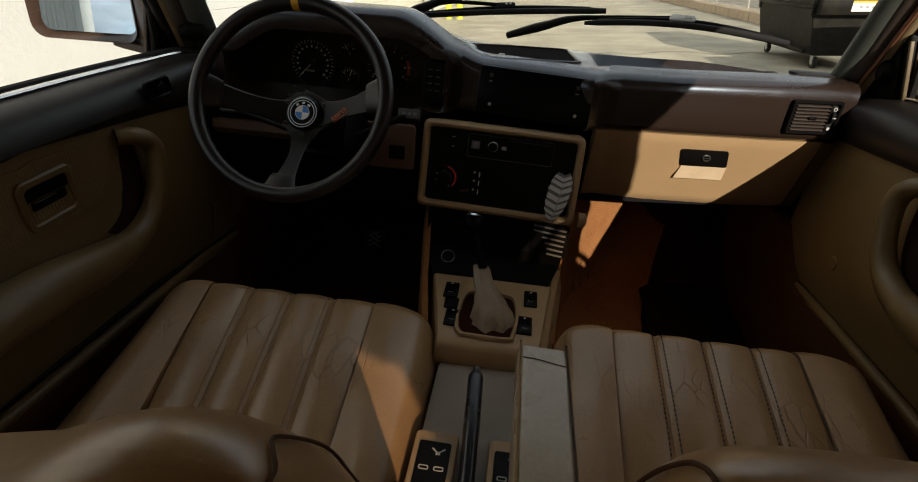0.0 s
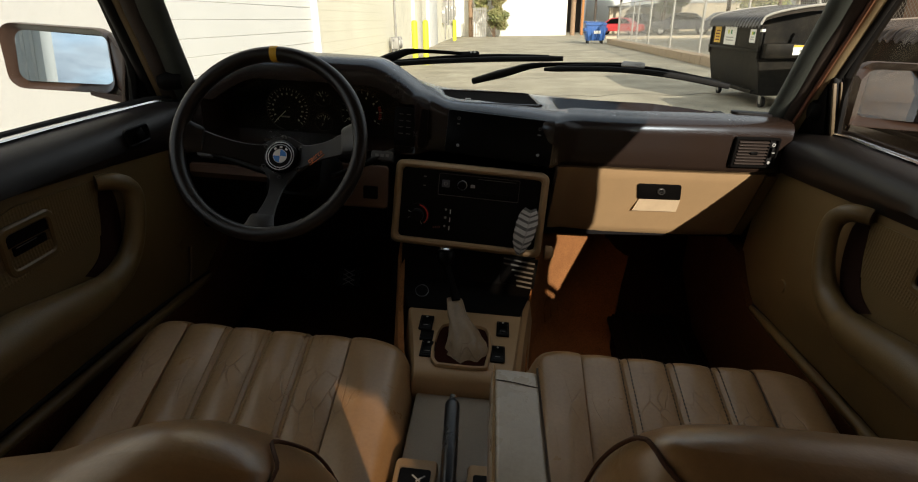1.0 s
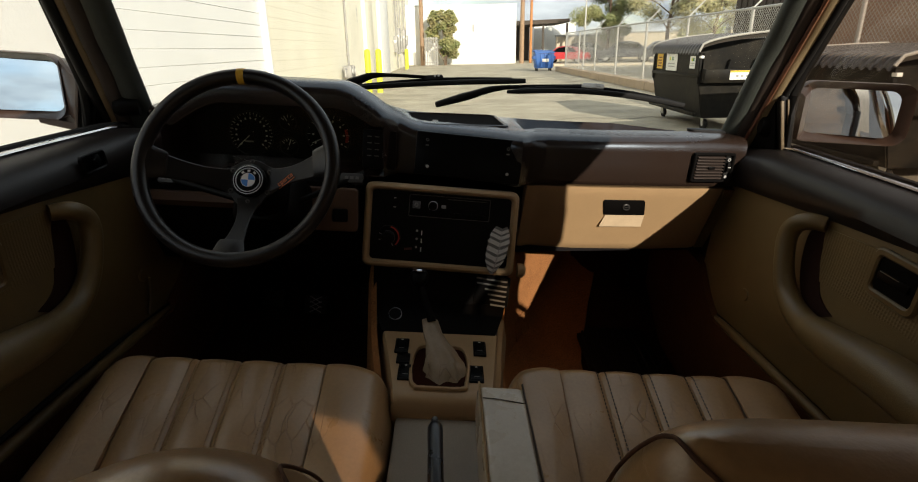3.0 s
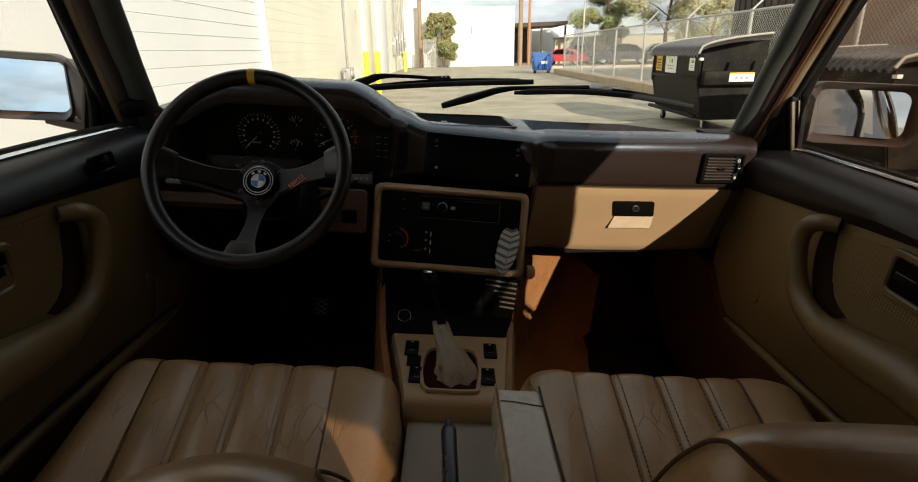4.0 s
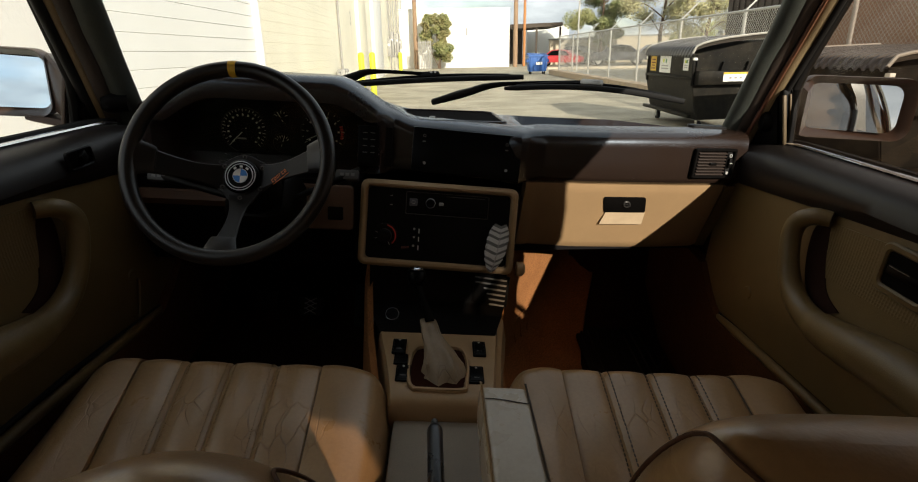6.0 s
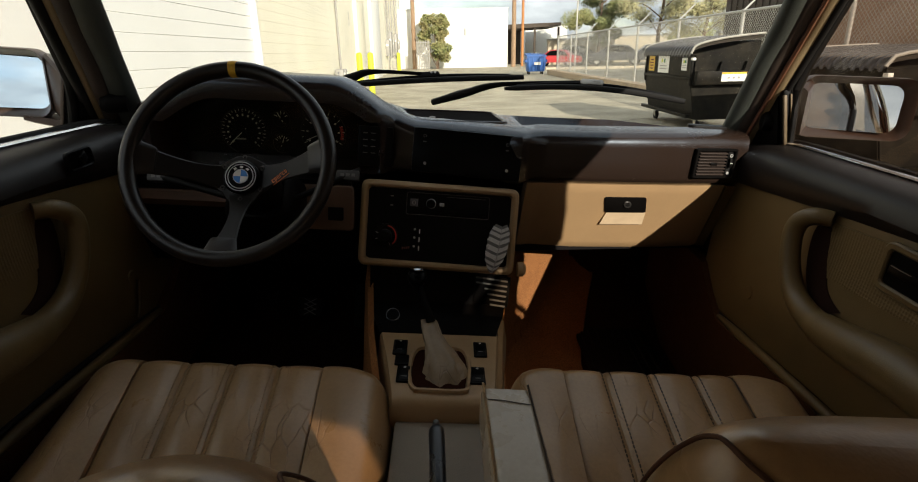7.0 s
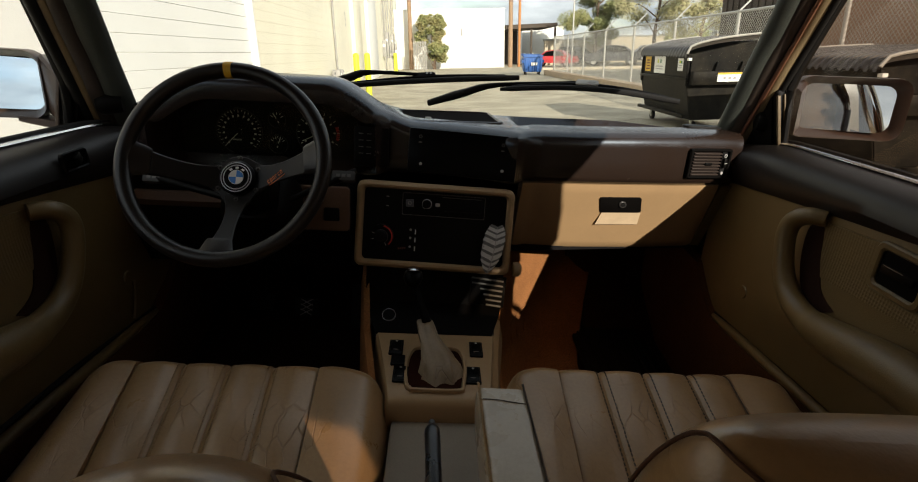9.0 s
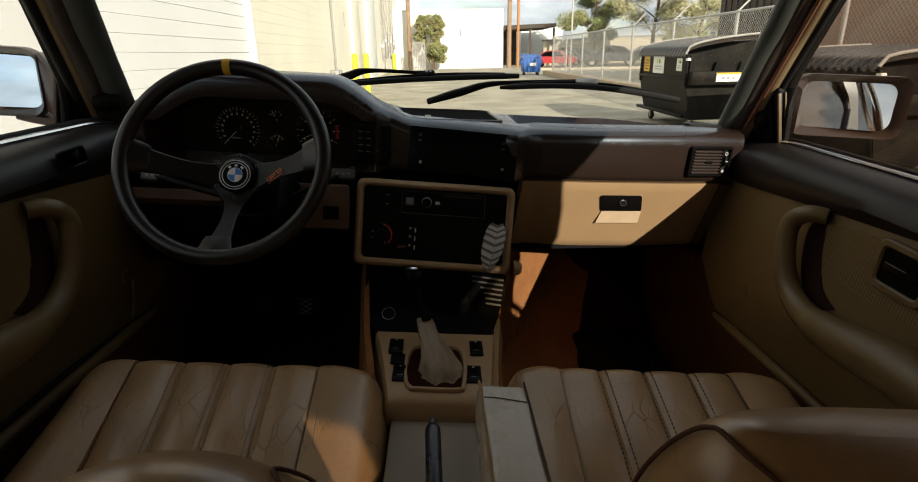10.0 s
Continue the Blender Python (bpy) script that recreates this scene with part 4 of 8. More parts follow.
def build_feather(m):
    t = thing("feather", "grey and white barred feather tucked into the radio surround", "feather", m @ Vector((0.128, -0.085, 0.014)))
    bm = B()
    spine = smooth_path([m @ Vector((0.136, 0.012, 0.020)), m @ Vector((0.134, -0.02, 0.024)), m @ Vector((0.128, -0.06, 0.026)), m @ Vector((0.122, -0.088, 0.018))], 8)
    add_tube(bm, spine, [0.0006 + 0.0009 * i / len(spine) for i in range(len(spine))], 6)
    part("quill", bm, GREY_M, t, "pale curved quill")
    n = len(spine) - 1
    zone = [B(), B()]
    for i in range(90):
        f = i / 89
        p = spine[min(int(f * n), n)].lerp(spine[min(int(f * n) + 1, n)], f * n - int(f * n))
        wid = 0.0255 * (math.sin(math.pi * min(f * 0.88 + 0.10, 1)) ** 0.55) * (1 + 0.09 * noise.noise((f * 14, 3, 1)))
        bm = zone[1 if (f * 7.5 + 0.12 * noise.noise((f * 20, 0, 0))) % 1 < 0.42 else 0]
        for s, k in ((-1, 1.0), (1, 0.82)):
            out = m.to_3x3() @ Vector((s * wid * k, wid * 0.40, -0.004 - 0.003 * noise.noise((f * 9, s, 2))))
            up = m.to_3x3() @ Vector((0, 0.0011, 0))
            a, b = p, p + out
            mid = p + out * 0.5 + m.to_3x3() @ Vector((0, 0.0, 0.0022))
            nrm = m.to_3x3() @ Vector((0, 0, 0.00035))
            add_loft(bm, [[q - up * w, q + up * w, q + up * w + nrm, q - up * w + nrm] for q, w in ((a, 1), (mid, 1), (b, 0.5))])
    part("pale_barb", zone[0], FEATHER, t, "pale grey barbs", kind="stuff")
    part("dark_barb", zone[1], FEATHER_D, t, "dark grey bars", kind="stuff")


CON_Z = 0.560


def build_console():
    t = thing("centre_console", "beige centre console with black switches and gear gaiter", "console", (0.018, 0.8, 0.45))
    # black ashtray recess above the plate
    bm = B()
    rings = []
    for x, k in ((-0.150, 0.0), (-0.13, 0.012), (0.02, 0.016), (0.136, 0.012), (0.152, 0.0)):
        rings.append([Vector((0.012 + (x - 0.012) * (1 - 0.20 * max(0, 1.0 - y) / 0.095), y, z)) for y, z in ((1.06, 0.668), (1.018 + k * 0.5, 0.664), (1.010 + k, 0.63), (0.992 + k, 0.580), (0.965 + k * 0.4, 0.566), (0.905, 0.561), (0.905, 0.52), (1.06, 0.50))])
    add_loft(bm, rings)
    part("ashtray_housing", bm, BLACK, t, "black recess with cigarette lighter")
    lm = basis((-0.095, 0.960, 0.5705), (1, 0, 0), (0, 1, 0.72))
    bm = B()
    add_disc(bm, lm, 0.0145, 0.006, (0, 0), -0.002, 28, 0.0004, 0.0137)
    lt = part("lighter", bm, STEEL, t, "cigarette lighter with a thin bright ring")
    bm = B()
    add_disc(bm, lm, 0.0138, 0.005, (0, 0), -0.002, 28, 0.001)
    part("lighter_knob", bm, GLOSSBLACK, lt)
    # slatted outlet at the recess's right
    vm = basis((0.121, 1.003, 0.617), (1, -0.25, 0.0), (0.0, 0.3, 1))
    bm = B()
    add_box(bm, (-0.042, -0.034, -0.01), (0.036, 0.034, 0.0), 0.002, vm)
    v = part("rear_outlet", bm, BLACK, t, "slatted outlet beside the ashtray")
    for k in range(6):
        bm = B()
        add_box(bm, (-0.040 + (0, 0.002, 0.022, 0.030, 0.036, 0.038)[k], -0.0009, 0.004), (0.031, 0.0008, 0.009), 0.0003, vm @ Matrix.Translation((0, 0.028 - 0.0112 * k, 0)) @ pose(0, 0, 0, 22, 0, 0))
        part("slat", bm, mat_slat, v)
    # beige plate with a rounded front drop
    bm = B()
    rings = []
    for y, xl, xr, z in ((0.908, -0.113, 0.127, CON_Z), (0.80, -0.090, 0.115, CON_Z), (0.715, -0.075, 0.106, CON_Z), (0.697, -0.073, 0.104, CON_Z - 0.003), (0.688, -0.0715, 0.1025, CON_Z - 0.012), (0.684, -0.071, 0.102, CON_Z - 0.035), (0.684, -0.071, 0.102, 0.47)):
        rings.append([Vector((xl - 0.012, y, 0.46)), Vector((xl - 0.004, y, z - 0.006)), Vector((xl, y, z)), Vector(((xl + xr) / 2, y, z)), Vector((xr, y, z)), Vector((xr + 0.004, y, z - 0.006)), Vector((xr + 0.012, y, 0.46))])
    add_loft(bm, rings)
    part("plate", bm, BEIGE, t, "beige plastic switch plate")
    # flanks down to the tunnel
    for s, tab in ((-1, [(0.70, -0.090), (0.91, -0.129), (1.06, -0.150), (1.3, -0.165)]), (1, [(0.70, 0.108), (0.855, 0.122), (0.92, 0.130), (1.0, 0.140)])):
        bm = B()
        rings = []
        for y, x in tab:
            zt = 0.553 if y < 0.95 or s > 0 else 0.656
            rings.append([Vector((x, y, zt)), Vector((x + s * 0.012, y, zt - 0.01)), Vector((x + s * (0.018 if s < 0 else 0.022), y, zt - 0.06)), Vector((x + s * (0.026 if s < 0 else 0.03), y, 0.30)), Vector((x, y, 0.30))])
        add_loft(bm, rings)
        part("flank", bm, BEIGE if s > 0 else CARPET, t, "beige side panel" if s > 0 else "brown carpeted side panel")
    # switches
    for x, y, w, h, plain in ((-0.0702, 0.8485, 0.0275, 0.050, 0), (-0.0638, 0.8045, 0.0265, 0.032, 1), (-0.0561, 0.7610, 0.0275, 0.048, 0), (0.0880, 0.8496, 0.026, 0.050, 0), (0.0781, 0.7631, 0.028, 0.050, 0)):
        sm = basis((x, y, CON_Z + 0.0005), (1, 0.0, 0), (0.0 if x > 0 else -0.12, 1, 0))
        bm = B()
        add_plate(bm, sm, w, h, 0.004, 0.003, 0.001)
        s = part("window_switch", bm, BLACK, t, "black rocker switch")
        if plain:
            continue
        bm = B()
        add_box(bm, (-w / 2 + 0.003, -h / 2 + 0.004, 0.003), (w / 2 - 0.003, h / 2 - 0.004, 0.0058), 0.0015, sm @ pose(0, 0, 0, 1.5, 0, 0))
        rk = part("rocker", bm, GLOSSBLACK, s)
        bm = B()
        add_disc(bm, sm, 0.0024, 0.0006, (0, h / 2 - 0.009), 0.0062, 10)
        part("mark", bm, GREY_M, rk)
        bm = B()
        add_box(bm, (-0.005, -h / 2 + 0.012, 0.0048), (0.005, -h / 2 + 0.0132, 0.0058), 0, sm)
        part("mark", bm, DIM, rk)
    # low rear tray on the tunnel
    bm = B()
    add_box(bm, (-0.066, 0.25, 0.40), (0.105, 0.683, 0.522), 0.005)
    part("tray", bm, mat_tray, t, "grey-beige tray behind the console")
    return t


mat_slat = mat_base("vent_slat", (0.36, 0.34, 0.31), 0.35, 0.5)
mat_tray = mat_base("tray_vinyl", (0.24, 0.20, 0.155), 0.5, grain=0.06, stain=0.3, bump=0.3, bump_scale=500)


def build_shifter():
    t = thing("gear_shifter", "manual gear lever with creased beige leather gaiter", "gear lever", (0.008, 0.79, CON_Z))
    gm = basis((0.008, 0.785, CON_Z + 0.001), (1, 0.0, 0), (0, 1, 0))
    bm = B()
    outer = [(-0.044, -0.074), (0.042, -0.074), (0.054, -0.055), (0.059, 0.0), (0.054, 0.048), (0.036, 0.068), (-0.034, 0.068), (-0.052, 0.048), (-0.058, 0.0), (-0.055, -0.055)]
    sm = [Vector((p.x, p.y)) for p in smooth_path([Vector((*p, 0)) for p in outer + outer[:1]], 4)[:-1]]
    add_loft(bm, [[gm @ Vector((p.x * f, p.y * f, z)) for p in sm] for f, z in ((1.0, -0.001), (1.0, 0.003), (0.98, 0.0055), (0.92, 0.0055), (0.88, 0.002), (0.87, -0.001))], True, False, True)
    part("gaiter_rim", bm, BEIGE, t, "rounded beige gaiter rim")
    # only a shallow dish; its near-black colour paints the shade in the well
    bm = B()
    add_loft(bm, [[gm @ Vector((p.x * f, p.y * f, z)) for p in sm] for f, z in ((0.88, 0.0005), (0.6, -0.006))])
    part("gaiter_well", bm, mat_well, t, "gaiter well, dark red-brown for the shade inside it")
    # pleated gaiter rising to the lever
    bm = B()
    rings = []
    for k in range(15):
        f = k / 14
        cx = 0.009 - 0.029 * f + 0.005 * math.sin(f * 5)
        cy = -0.026 + 0.108 * f ** 1.15
        z = -0.004 + 0.056 * f ** 0.85
        w = 0.026 * (1 - f) ** 1.3 + 0.0145
        d = 0.024 * (1 - f) ** 1.2 + 0.0100
        ring = []
        for j in range(40):
            a = math.tau * j / 40
            ruck = 1 + (0.30 * (1 - f * 0.5)) * noise.noise((2.2 * math.cos(a), 2.2 * math.sin(a), f * 2.4)) + 0.16 * noise.noise((5 * math.cos(a), 6 * math.sin(a), f * 5 + 4))
            ring.append(gm @ Vector((cx + w * ruck * math.cos(a), cy + d * ruck * math.sin(a), z + 0.004 * noise.noise((a, f * 6, 7)))))
        rings.append(ring)
    add_loft(bm, rings)
    part("gaiter", bm, mat_gaiter, t, "creased pale leather gaiter")
    bm = B()
    add_tube(bm, [(-0.012, 0.864, 0.612), (-0.026, 0.895, 0.638), (-0.040, 0.922, 0.664)], [0.009, 0.007, 0.007], 12)
    part("lever", bm, mat_void, t, "black gear lever")
    bm = B()
    c = Vector((-0.044, 0.930, 0.676))
    add_loft(bm, [[c + Vector((r * math.cos(a), 0.4 * z + r * math.sin(a), z)) for a in (math.tau * j / 20 for j in range(20))] for r, z in ((0.008, -0.016), (0.015, -0.010), (0.0195, 0.0), (0.0185, 0.009), (0.013, 0.015), (0.003, 0.018))])
    part("gear_knob", bm, GLOSSBLACK, t, "round black gear knob")
    bm = B()
    add_disc(bm, basis(c + Vector((0, 0.004, 0.015)), (1, 0, 0), (0, 1, -0.4)), 0.0145, 0.004, (0, 0), 0, 20, 0.002)
    part("knob_cap", bm, CLEAR_KNOB, t, "bright cap on the gear knob")


mat_gaiter = mat_leather("gaiter_leather", (0.22, 0.155, 0.092), 0.40)
mat_gaiter.node_tree.nodes["Principled BSDF"].inputs["Specular IOR Level"].default_value = 0.3
mat_well = mat_base("gaiter_well", (0.022, 0.006, 0.003), 0.9, spec=0.05)


mat_brake_button = mat_base("brake_button", (0.06, 0.06, 0.06), 0.4)
mat_brake_grip = mat_base("brake_grip", (0.010, 0.014, 0.020), 0.25, spec=0.6)


def build_handbrake():
    t = thing("handbrake", "black handbrake lever with a grey release button", "handbrake", (0.01, 0.45, 0.52))
    bm = B()
    pts = [(0.014, 0.34, 0.524), (0.013, 0.42, 0.540), (0.010, 0.50, 0.555), (0.006, 0.585, 0.569), (0.0045, 0.612, 0.572)]
    add_tube(bm, smooth_path(pts, 4), [0.011] * 4 + [0.0115] * 4 + [0.0122] * 4 + [0.0125] * 3 + [0.011, 0.008], 14, ratio=1.0)
    part("lever", bm, mat_brake_grip, t, "smooth black lever grip")
    bm = B()
    add_tube(bm, [(0.0045, 0.612, 0.572), (0.004, 0.622, 0.574)], [0.006, 0.005], 12)
    part("release_button", bm, mat_brake_button, t, "grey release button")
    bm = B()
    add_box(bm, (-0.012, 0.28, 0.516), (0.038, 0.40, 0.540), 0.006)
    part("boot", bm, RUBBER, t, "black rubber boot")


def build_seat_switch(x0, x1):
    t = thing("seat_switch", "beige seat control box with black icon panel", "switch panel", ((x0 + x1) / 2, 0.43, 0.521), group="seat controls")
    m = basis(((x0 + x1) / 2, 0.430, 0.524), (1, 0, 0), (0, 1, 0.05))
    w = x1 - x0
    bm = B()
    add_plate(bm, m, w, 0.16, 0.022, 0.008, 0.005, -0.004)
    part("housing", bm, BEIGE, t)
    bm = B()
    add_plate(bm, m, w - 0.018, 0.118, 0.003, 0.004, 0.001, 0.0175)
    p = part("icon_panel", bm, BLACK, t)
    for k in range(4):
        y = 0.042 - 0.027 * k
        for s in (-1, 1):
            bm = B()
            if k == 0:
                q = m @ Matrix.Translation((0.006 + 0.008 * s * 0.4, y, 0.0206)) @ pose(0, 0, 0, 0, 0, 40 * s)
                add_box(bm, (-0.008, -0.0011, 0), (0.008, 0.0011, 0.0005), 0, q)
            elif k == 1:
                add_ring_plate(bm, m, 0.014, 0.007, 0.0025, 0.0014, 0.0008, 0.0001, 0.0204, (0.0105 * s, y))
            elif k == 2:
                add_box(bm, (0.010 * s - 0.003, y - 0.001, 0.0205), (0.010 * s + 0.003, y + 0.001, 0.021), 0, m)
            else:
                q = m @ Matrix.Translation((0.010 * s, y, 0.0206)) @ pose(0, 0, 0, 0, 0, 65 if s > 0 else 5)
                add_box(bm, (-0.008, -0.0011, 0), (0.008, 0.0011, 0.0005), 0, q)
            part("icon", bm, GREY_M, p)


def build_buckle():
    t = thing("belt_buckle", "black seat belt buckle with a red release button", "seat belt", (-0.066, 0.44, 0.40))
    m = basis((-0.072, 0.430, 0.45), (1, -0.25, 0), (0.1, 0.42, 1))
    bm = B()
    add_plate(bm, m, 0.044, 0.11, 0.022, 0.008, 0.004, -0.011)
    part("body", bm, BLACK, t)
    bm = B()
    add_box(bm, (-0.013, 0.038, -0.008), (0.013, 0.060, 0.013), 0.002, m)
    part("release_button", bm, mat_red_button, t, "bright red release button")
    bm = B()
    add_tube(bm, [m @ Vector((0, -0.05, 0)), m @ Vector((0, -0.14, -0.01))], 0.008, 8, ratio=2.0)
    part("stalk", bm, BLACK, t)


mat_red_button = mat_base("red_button", (0.75, 0.03, 0.03), 0.35)


# ---- steering wheel ----
W_C = Vector((-0.3475, 0.795, 0.935))
W_RAKE = radians(31.8)


def build_wheel():
    ey = Vector((0, math.sin(W_RAKE), math.cos(W_RAKE)))
    m = basis(W_C, (1, 0, 0), ey)  # z towards the driver
    t = thing("steering_wheel", "three-spoke black leather sports steering wheel", "steering wheel", W_C - m.to_3x3() @ Vector((0, 0, 0.1)))
    R, r = 0.1588, 0.0127
    n = 96
    bm = B()
    rings = []
    for k in range(n):
        a = math.tau * k / n
        d = Vector((math.cos(a), math.sin(a), 0))
        rings.append([m @ (d * (R + r * math.cos(b)) + Vector((0, 0, r * 1.08 * math.sin(b)))) for b in (math.tau * j / 14 for j in range(14))])
    add_loft(bm, rings, True, False, True)
    rim = part("rim", bm, RIMGRIP, t, "round leather-wrapped rim")
    bm = B()
    rings = []
    for k in range(5):
        a = radians(93.2 - 1.1 * (k - 2))
        d = Vector((math.cos(a), math.sin(a), 0))
        q = r + 0.0007
        rings.append([m @ (d * (R + q * math.cos(b)) + Vector((0, 0, q * 1.08 * math.sin(b)))) for b in (math.tau * j / 14 for j in range(14))])
    add_loft(bm, rings)
    part("centre_band", bm, YELLOW, rim, "yellow top-centre band")
    hub_z = -0.081
    face = m  # the rim's own frame
    m = m @ Matrix.Translation((-0.003, -0.006, 0))  # the hub sits a little low in the dished rim
    arms = ((180, 0.0245, 0.0165), (7, 0.026, 0.0165), (270, 0.0225, 0.0125))
    # plate with three broad webs running out into the spokes
    bm = B()
    edge = []
    for k in range(72):
        a = math.tau * k / 72
        web = max(math.cos(min(abs((a - radians(q) + math.pi) % math.tau - math.pi) * 1.7, math.pi / 2)) for q, _, _ in arms)
        edge.append((0.041 + 0.013 * web ** 2) * Vector((math.cos(a), math.sin(a), 0)))
    add_loft(bm, [[m @ (p * f + Vector((0, 0, hub_z + z))) for p in edge] for f, z in ((1.0, 0.0), (1.0, 0.0035), (0.975, 0.0048), (0.5, 0.0052))])
    hub = part("hub_plate", bm, SPOKE, t, "black drilled hub plate")
    for k in range(6):
        a = math.tau * (k + 0.5) / 6
        bm = B()
        add_disc(bm, m, 0.0042, 0.003, (0.0375 * math.cos(a), 0.0375 * math.sin(a)), hub_z + 0.0048, 12, 0.001, 0.0022)
        part("bolt", bm, mat_stalk_dark, hub)
    for a0, w_rim, w_mid in arms:
        a = radians(a0)
        d, s = Vector((math.cos(a), math.sin(a), 0)), Vector((-math.sin(a), math.cos(a), 0))
        bm = B()
        rings = []
        for k in range(15):
            f = k / 14
            q = 0.030 + (R - 0.010 - 0.030) * f
            z = hub_z + 0.0015 + 0.074 * f ** 1.35
            w = w_mid + (0.024 - w_mid) * max(0.0, 1 - f / 0.45) ** 2 + (w_rim - w_mid) * max(0.0, (f - 0.45) / 0.55) ** 1.7
            up = Vector((0, 0, 0.0032))
            c = (d * q + Vector((0, 0, z))) - Vector((-0.003, -0.006, 0)) * f
            rings.append([m @ p for p in (c - s * w, c - s * (w - 0.002) + up, c + s * (w - 0.002) + up, c + s * w, c + s * (w - 0.003) - up * 0.4, c - s * (w - 0.003) - up * 0.4)])
        add_loft(bm, rings)
        sp = part("spoke", bm, SPOKE, t)
        # leather collar where the spoke meets the rim
        bm = B()
        rings = []
        for q, w, h in ((R - 0.036, w_rim - 0.004, 0.0035), (R - 0.031, w_rim - 0.001, 0.006), (R - 0.017, w_rim + 0.003, 0.010), (R - 0.004, w_rim + 0.012, 0.0125)):
            c = d * q + Vector((0, 0, -0.016 * (R - q) / 0.04))
            rings.append([face @ (c + s * w * math.cos(b) + Vector((0, 0, h * math.sin(b)))) for b in (math.tau * j / 16 for j in range(16))])
        add_loft(bm, rings)
        part("collar", bm, RIMGRIP, sp)
        if a0 == 7:
            # maker's word stands as slanted orange strokes over a line
            bm = B()
            tm = face @ Matrix.Translation((0.0665, -0.005, -0.0555)) @ pose(0, 0, 0, 0, -20, 35)
            for k in range(6):
                x = -0.0150 + 0.0058 * k
                add_box(bm, (x - 0.0021, -0.0022 - (0.003 if k == 1 else 0), 0), (x - 0.0011, 0.0034, 0.0007), 0, tm)
                add_box(bm, (x - 0.0011, 0.0024, 0), (x + 0.0018, 0.0034, 0.0007), 0, tm)
                if k not in (3,):
                    add_box(bm, (x - 0.0011, -0.0022, 0), (x + 0.0018, -0.0012, 0.0007), 0, tm)
                if k in (1, 2, 5):
                    add_box(bm, (x + 0.0009, -0.0012, 0), (x + 0.0018, 0.0024, 0.0007), 0, tm)
            add_box(bm, (-0.0185, -0.0064, 0), (0.0175, -0.0054, 0.0007), 0, tm)
            part("maker_mark", bm, ORANGE, sp, "slanted orange maker's mark", kind="stuff")
    # horn button with a quartered roundel
    bm = B()
    add_disc(bm, m, 0.0305, 0.012, (0, 0), hub_z + 0.004, 40, 0.003)
    h = part("horn_button", bm, GLOSSBLACK, t, "black horn button with blue and white roundel")
    hz = hub_z + 0.016
    bm = B()
    add_disc(bm, m, 0.0262, 0.0016, (0, 0), hz, 40, 0.0004, 0.0250)
    part("outer_ring", bm, mat_badge_rim, h)
    bm = B()
    add_disc(bm, m, 0.0220, 0.0016, (0, 0), hz, 40, 0.0004, 0.0208)
    part("bright_ring", bm, mat_badge_rim, h)
    bm = B()
    add_disc(bm, m, 0.0128, 0.0014, (0, 0), hz, 32, 0.0003, 0.0120)
    part("inner_ring", bm, mat_badge_rim, h)
    for k in range(4):
        bm = B()
        arc = [(0, 0)] + [(0.0119 * math.cos(radians(90 * k + 10 * j)), 0.0119 * math.sin(radians(90 * k + 10 * j))) for j in range(10)]
        add_prism(bm, [m @ Vector((x, y, hz)) for x, y in arc], m.to_3x3() @ Vector((0, 0, 0.001)))
        part("quadrant", bm, BLUE_M if k % 2 == 0 else WHITE_M, h)
    for k, a in enumerate((128, 90, 52)):
        bm = B()
        ra = radians(a)
        q = m @ Matrix.Translation((0.0168 * math.cos(ra), 0.0168 * math.sin(ra), hz)) @ pose(0, 0, 0, 0, 0, a - 90)
        add_box(bm, (-0.0024, -0.0018, 0), (0.0024, 0.0018, 0.0008), 0, q)
        part("badge_mark", bm, WHITE_M, h)
    # boss, column cowl
    bm = B()
    rings = []
    for z, q in ((hub_z - 0.002, 0.036), (hub_z - 0.02, 0.042), (hub_z - 0.05, 0.046), (hub_z - 0.09, 0.050)):
        rings.append([m @ Vector((q * math.cos(a), q * math.sin(a), z)) for a in (math.tau * j / 28 for j in range(28))])
    add_loft(bm, rings)
    part("boss", bm, BLACK, t, "black wheel boss")
    col = thing("steering_column", "black steering column cowl with control stalks", "steering column", (-0.3475, 1.05, 0.80))
    bm = B()
    rings = []
    for z, w, hgt in ((-0.155, 0.050, 0.046), (-0.17, 0.062, 0.054), (-0.24, 0.068, 0.058), (-0.38, 0.070, 0.06)):
        rings.append([m @ Vector((x, y - 0.006, z)) for x, y in rrect(2 * w, 2 * hgt, 0.025)])
    add_loft(bm, rings)
    part("cowl", bm, BLACK, col)
    for s, tip in ((1, Vector((-0.192, 1.0, 0.8628))), (-1, Vector((-0.566, 1.0, 0.8413)))):
        bm = B()
        a = m @ Vector((s * 0.055, -0.01, -0.185))
        b = a + (tip - a) * 1.22
        add_tube(bm, [a, a.lerp(b, 0.5), a.lerp(b, 0.8), b], [0.006, 0.006, 0.009, 0.0085], 10)
        st = part("stalk", bm, BLACK, col, "black control stalk")
        bm = B()
        sm = basis(a.lerp(b, 0.82), (s, 0, 0) if s > 0 else (1, 0, 0), ey)
        add_plate(bm, sm, 0.046, 0.020, 0.016, 0.004, 0.002, -0.006)
        pd = part("stalk_paddle", bm, mat_stalk, st, "grey marked stalk end")
        for k in range(3):
            bm = B()
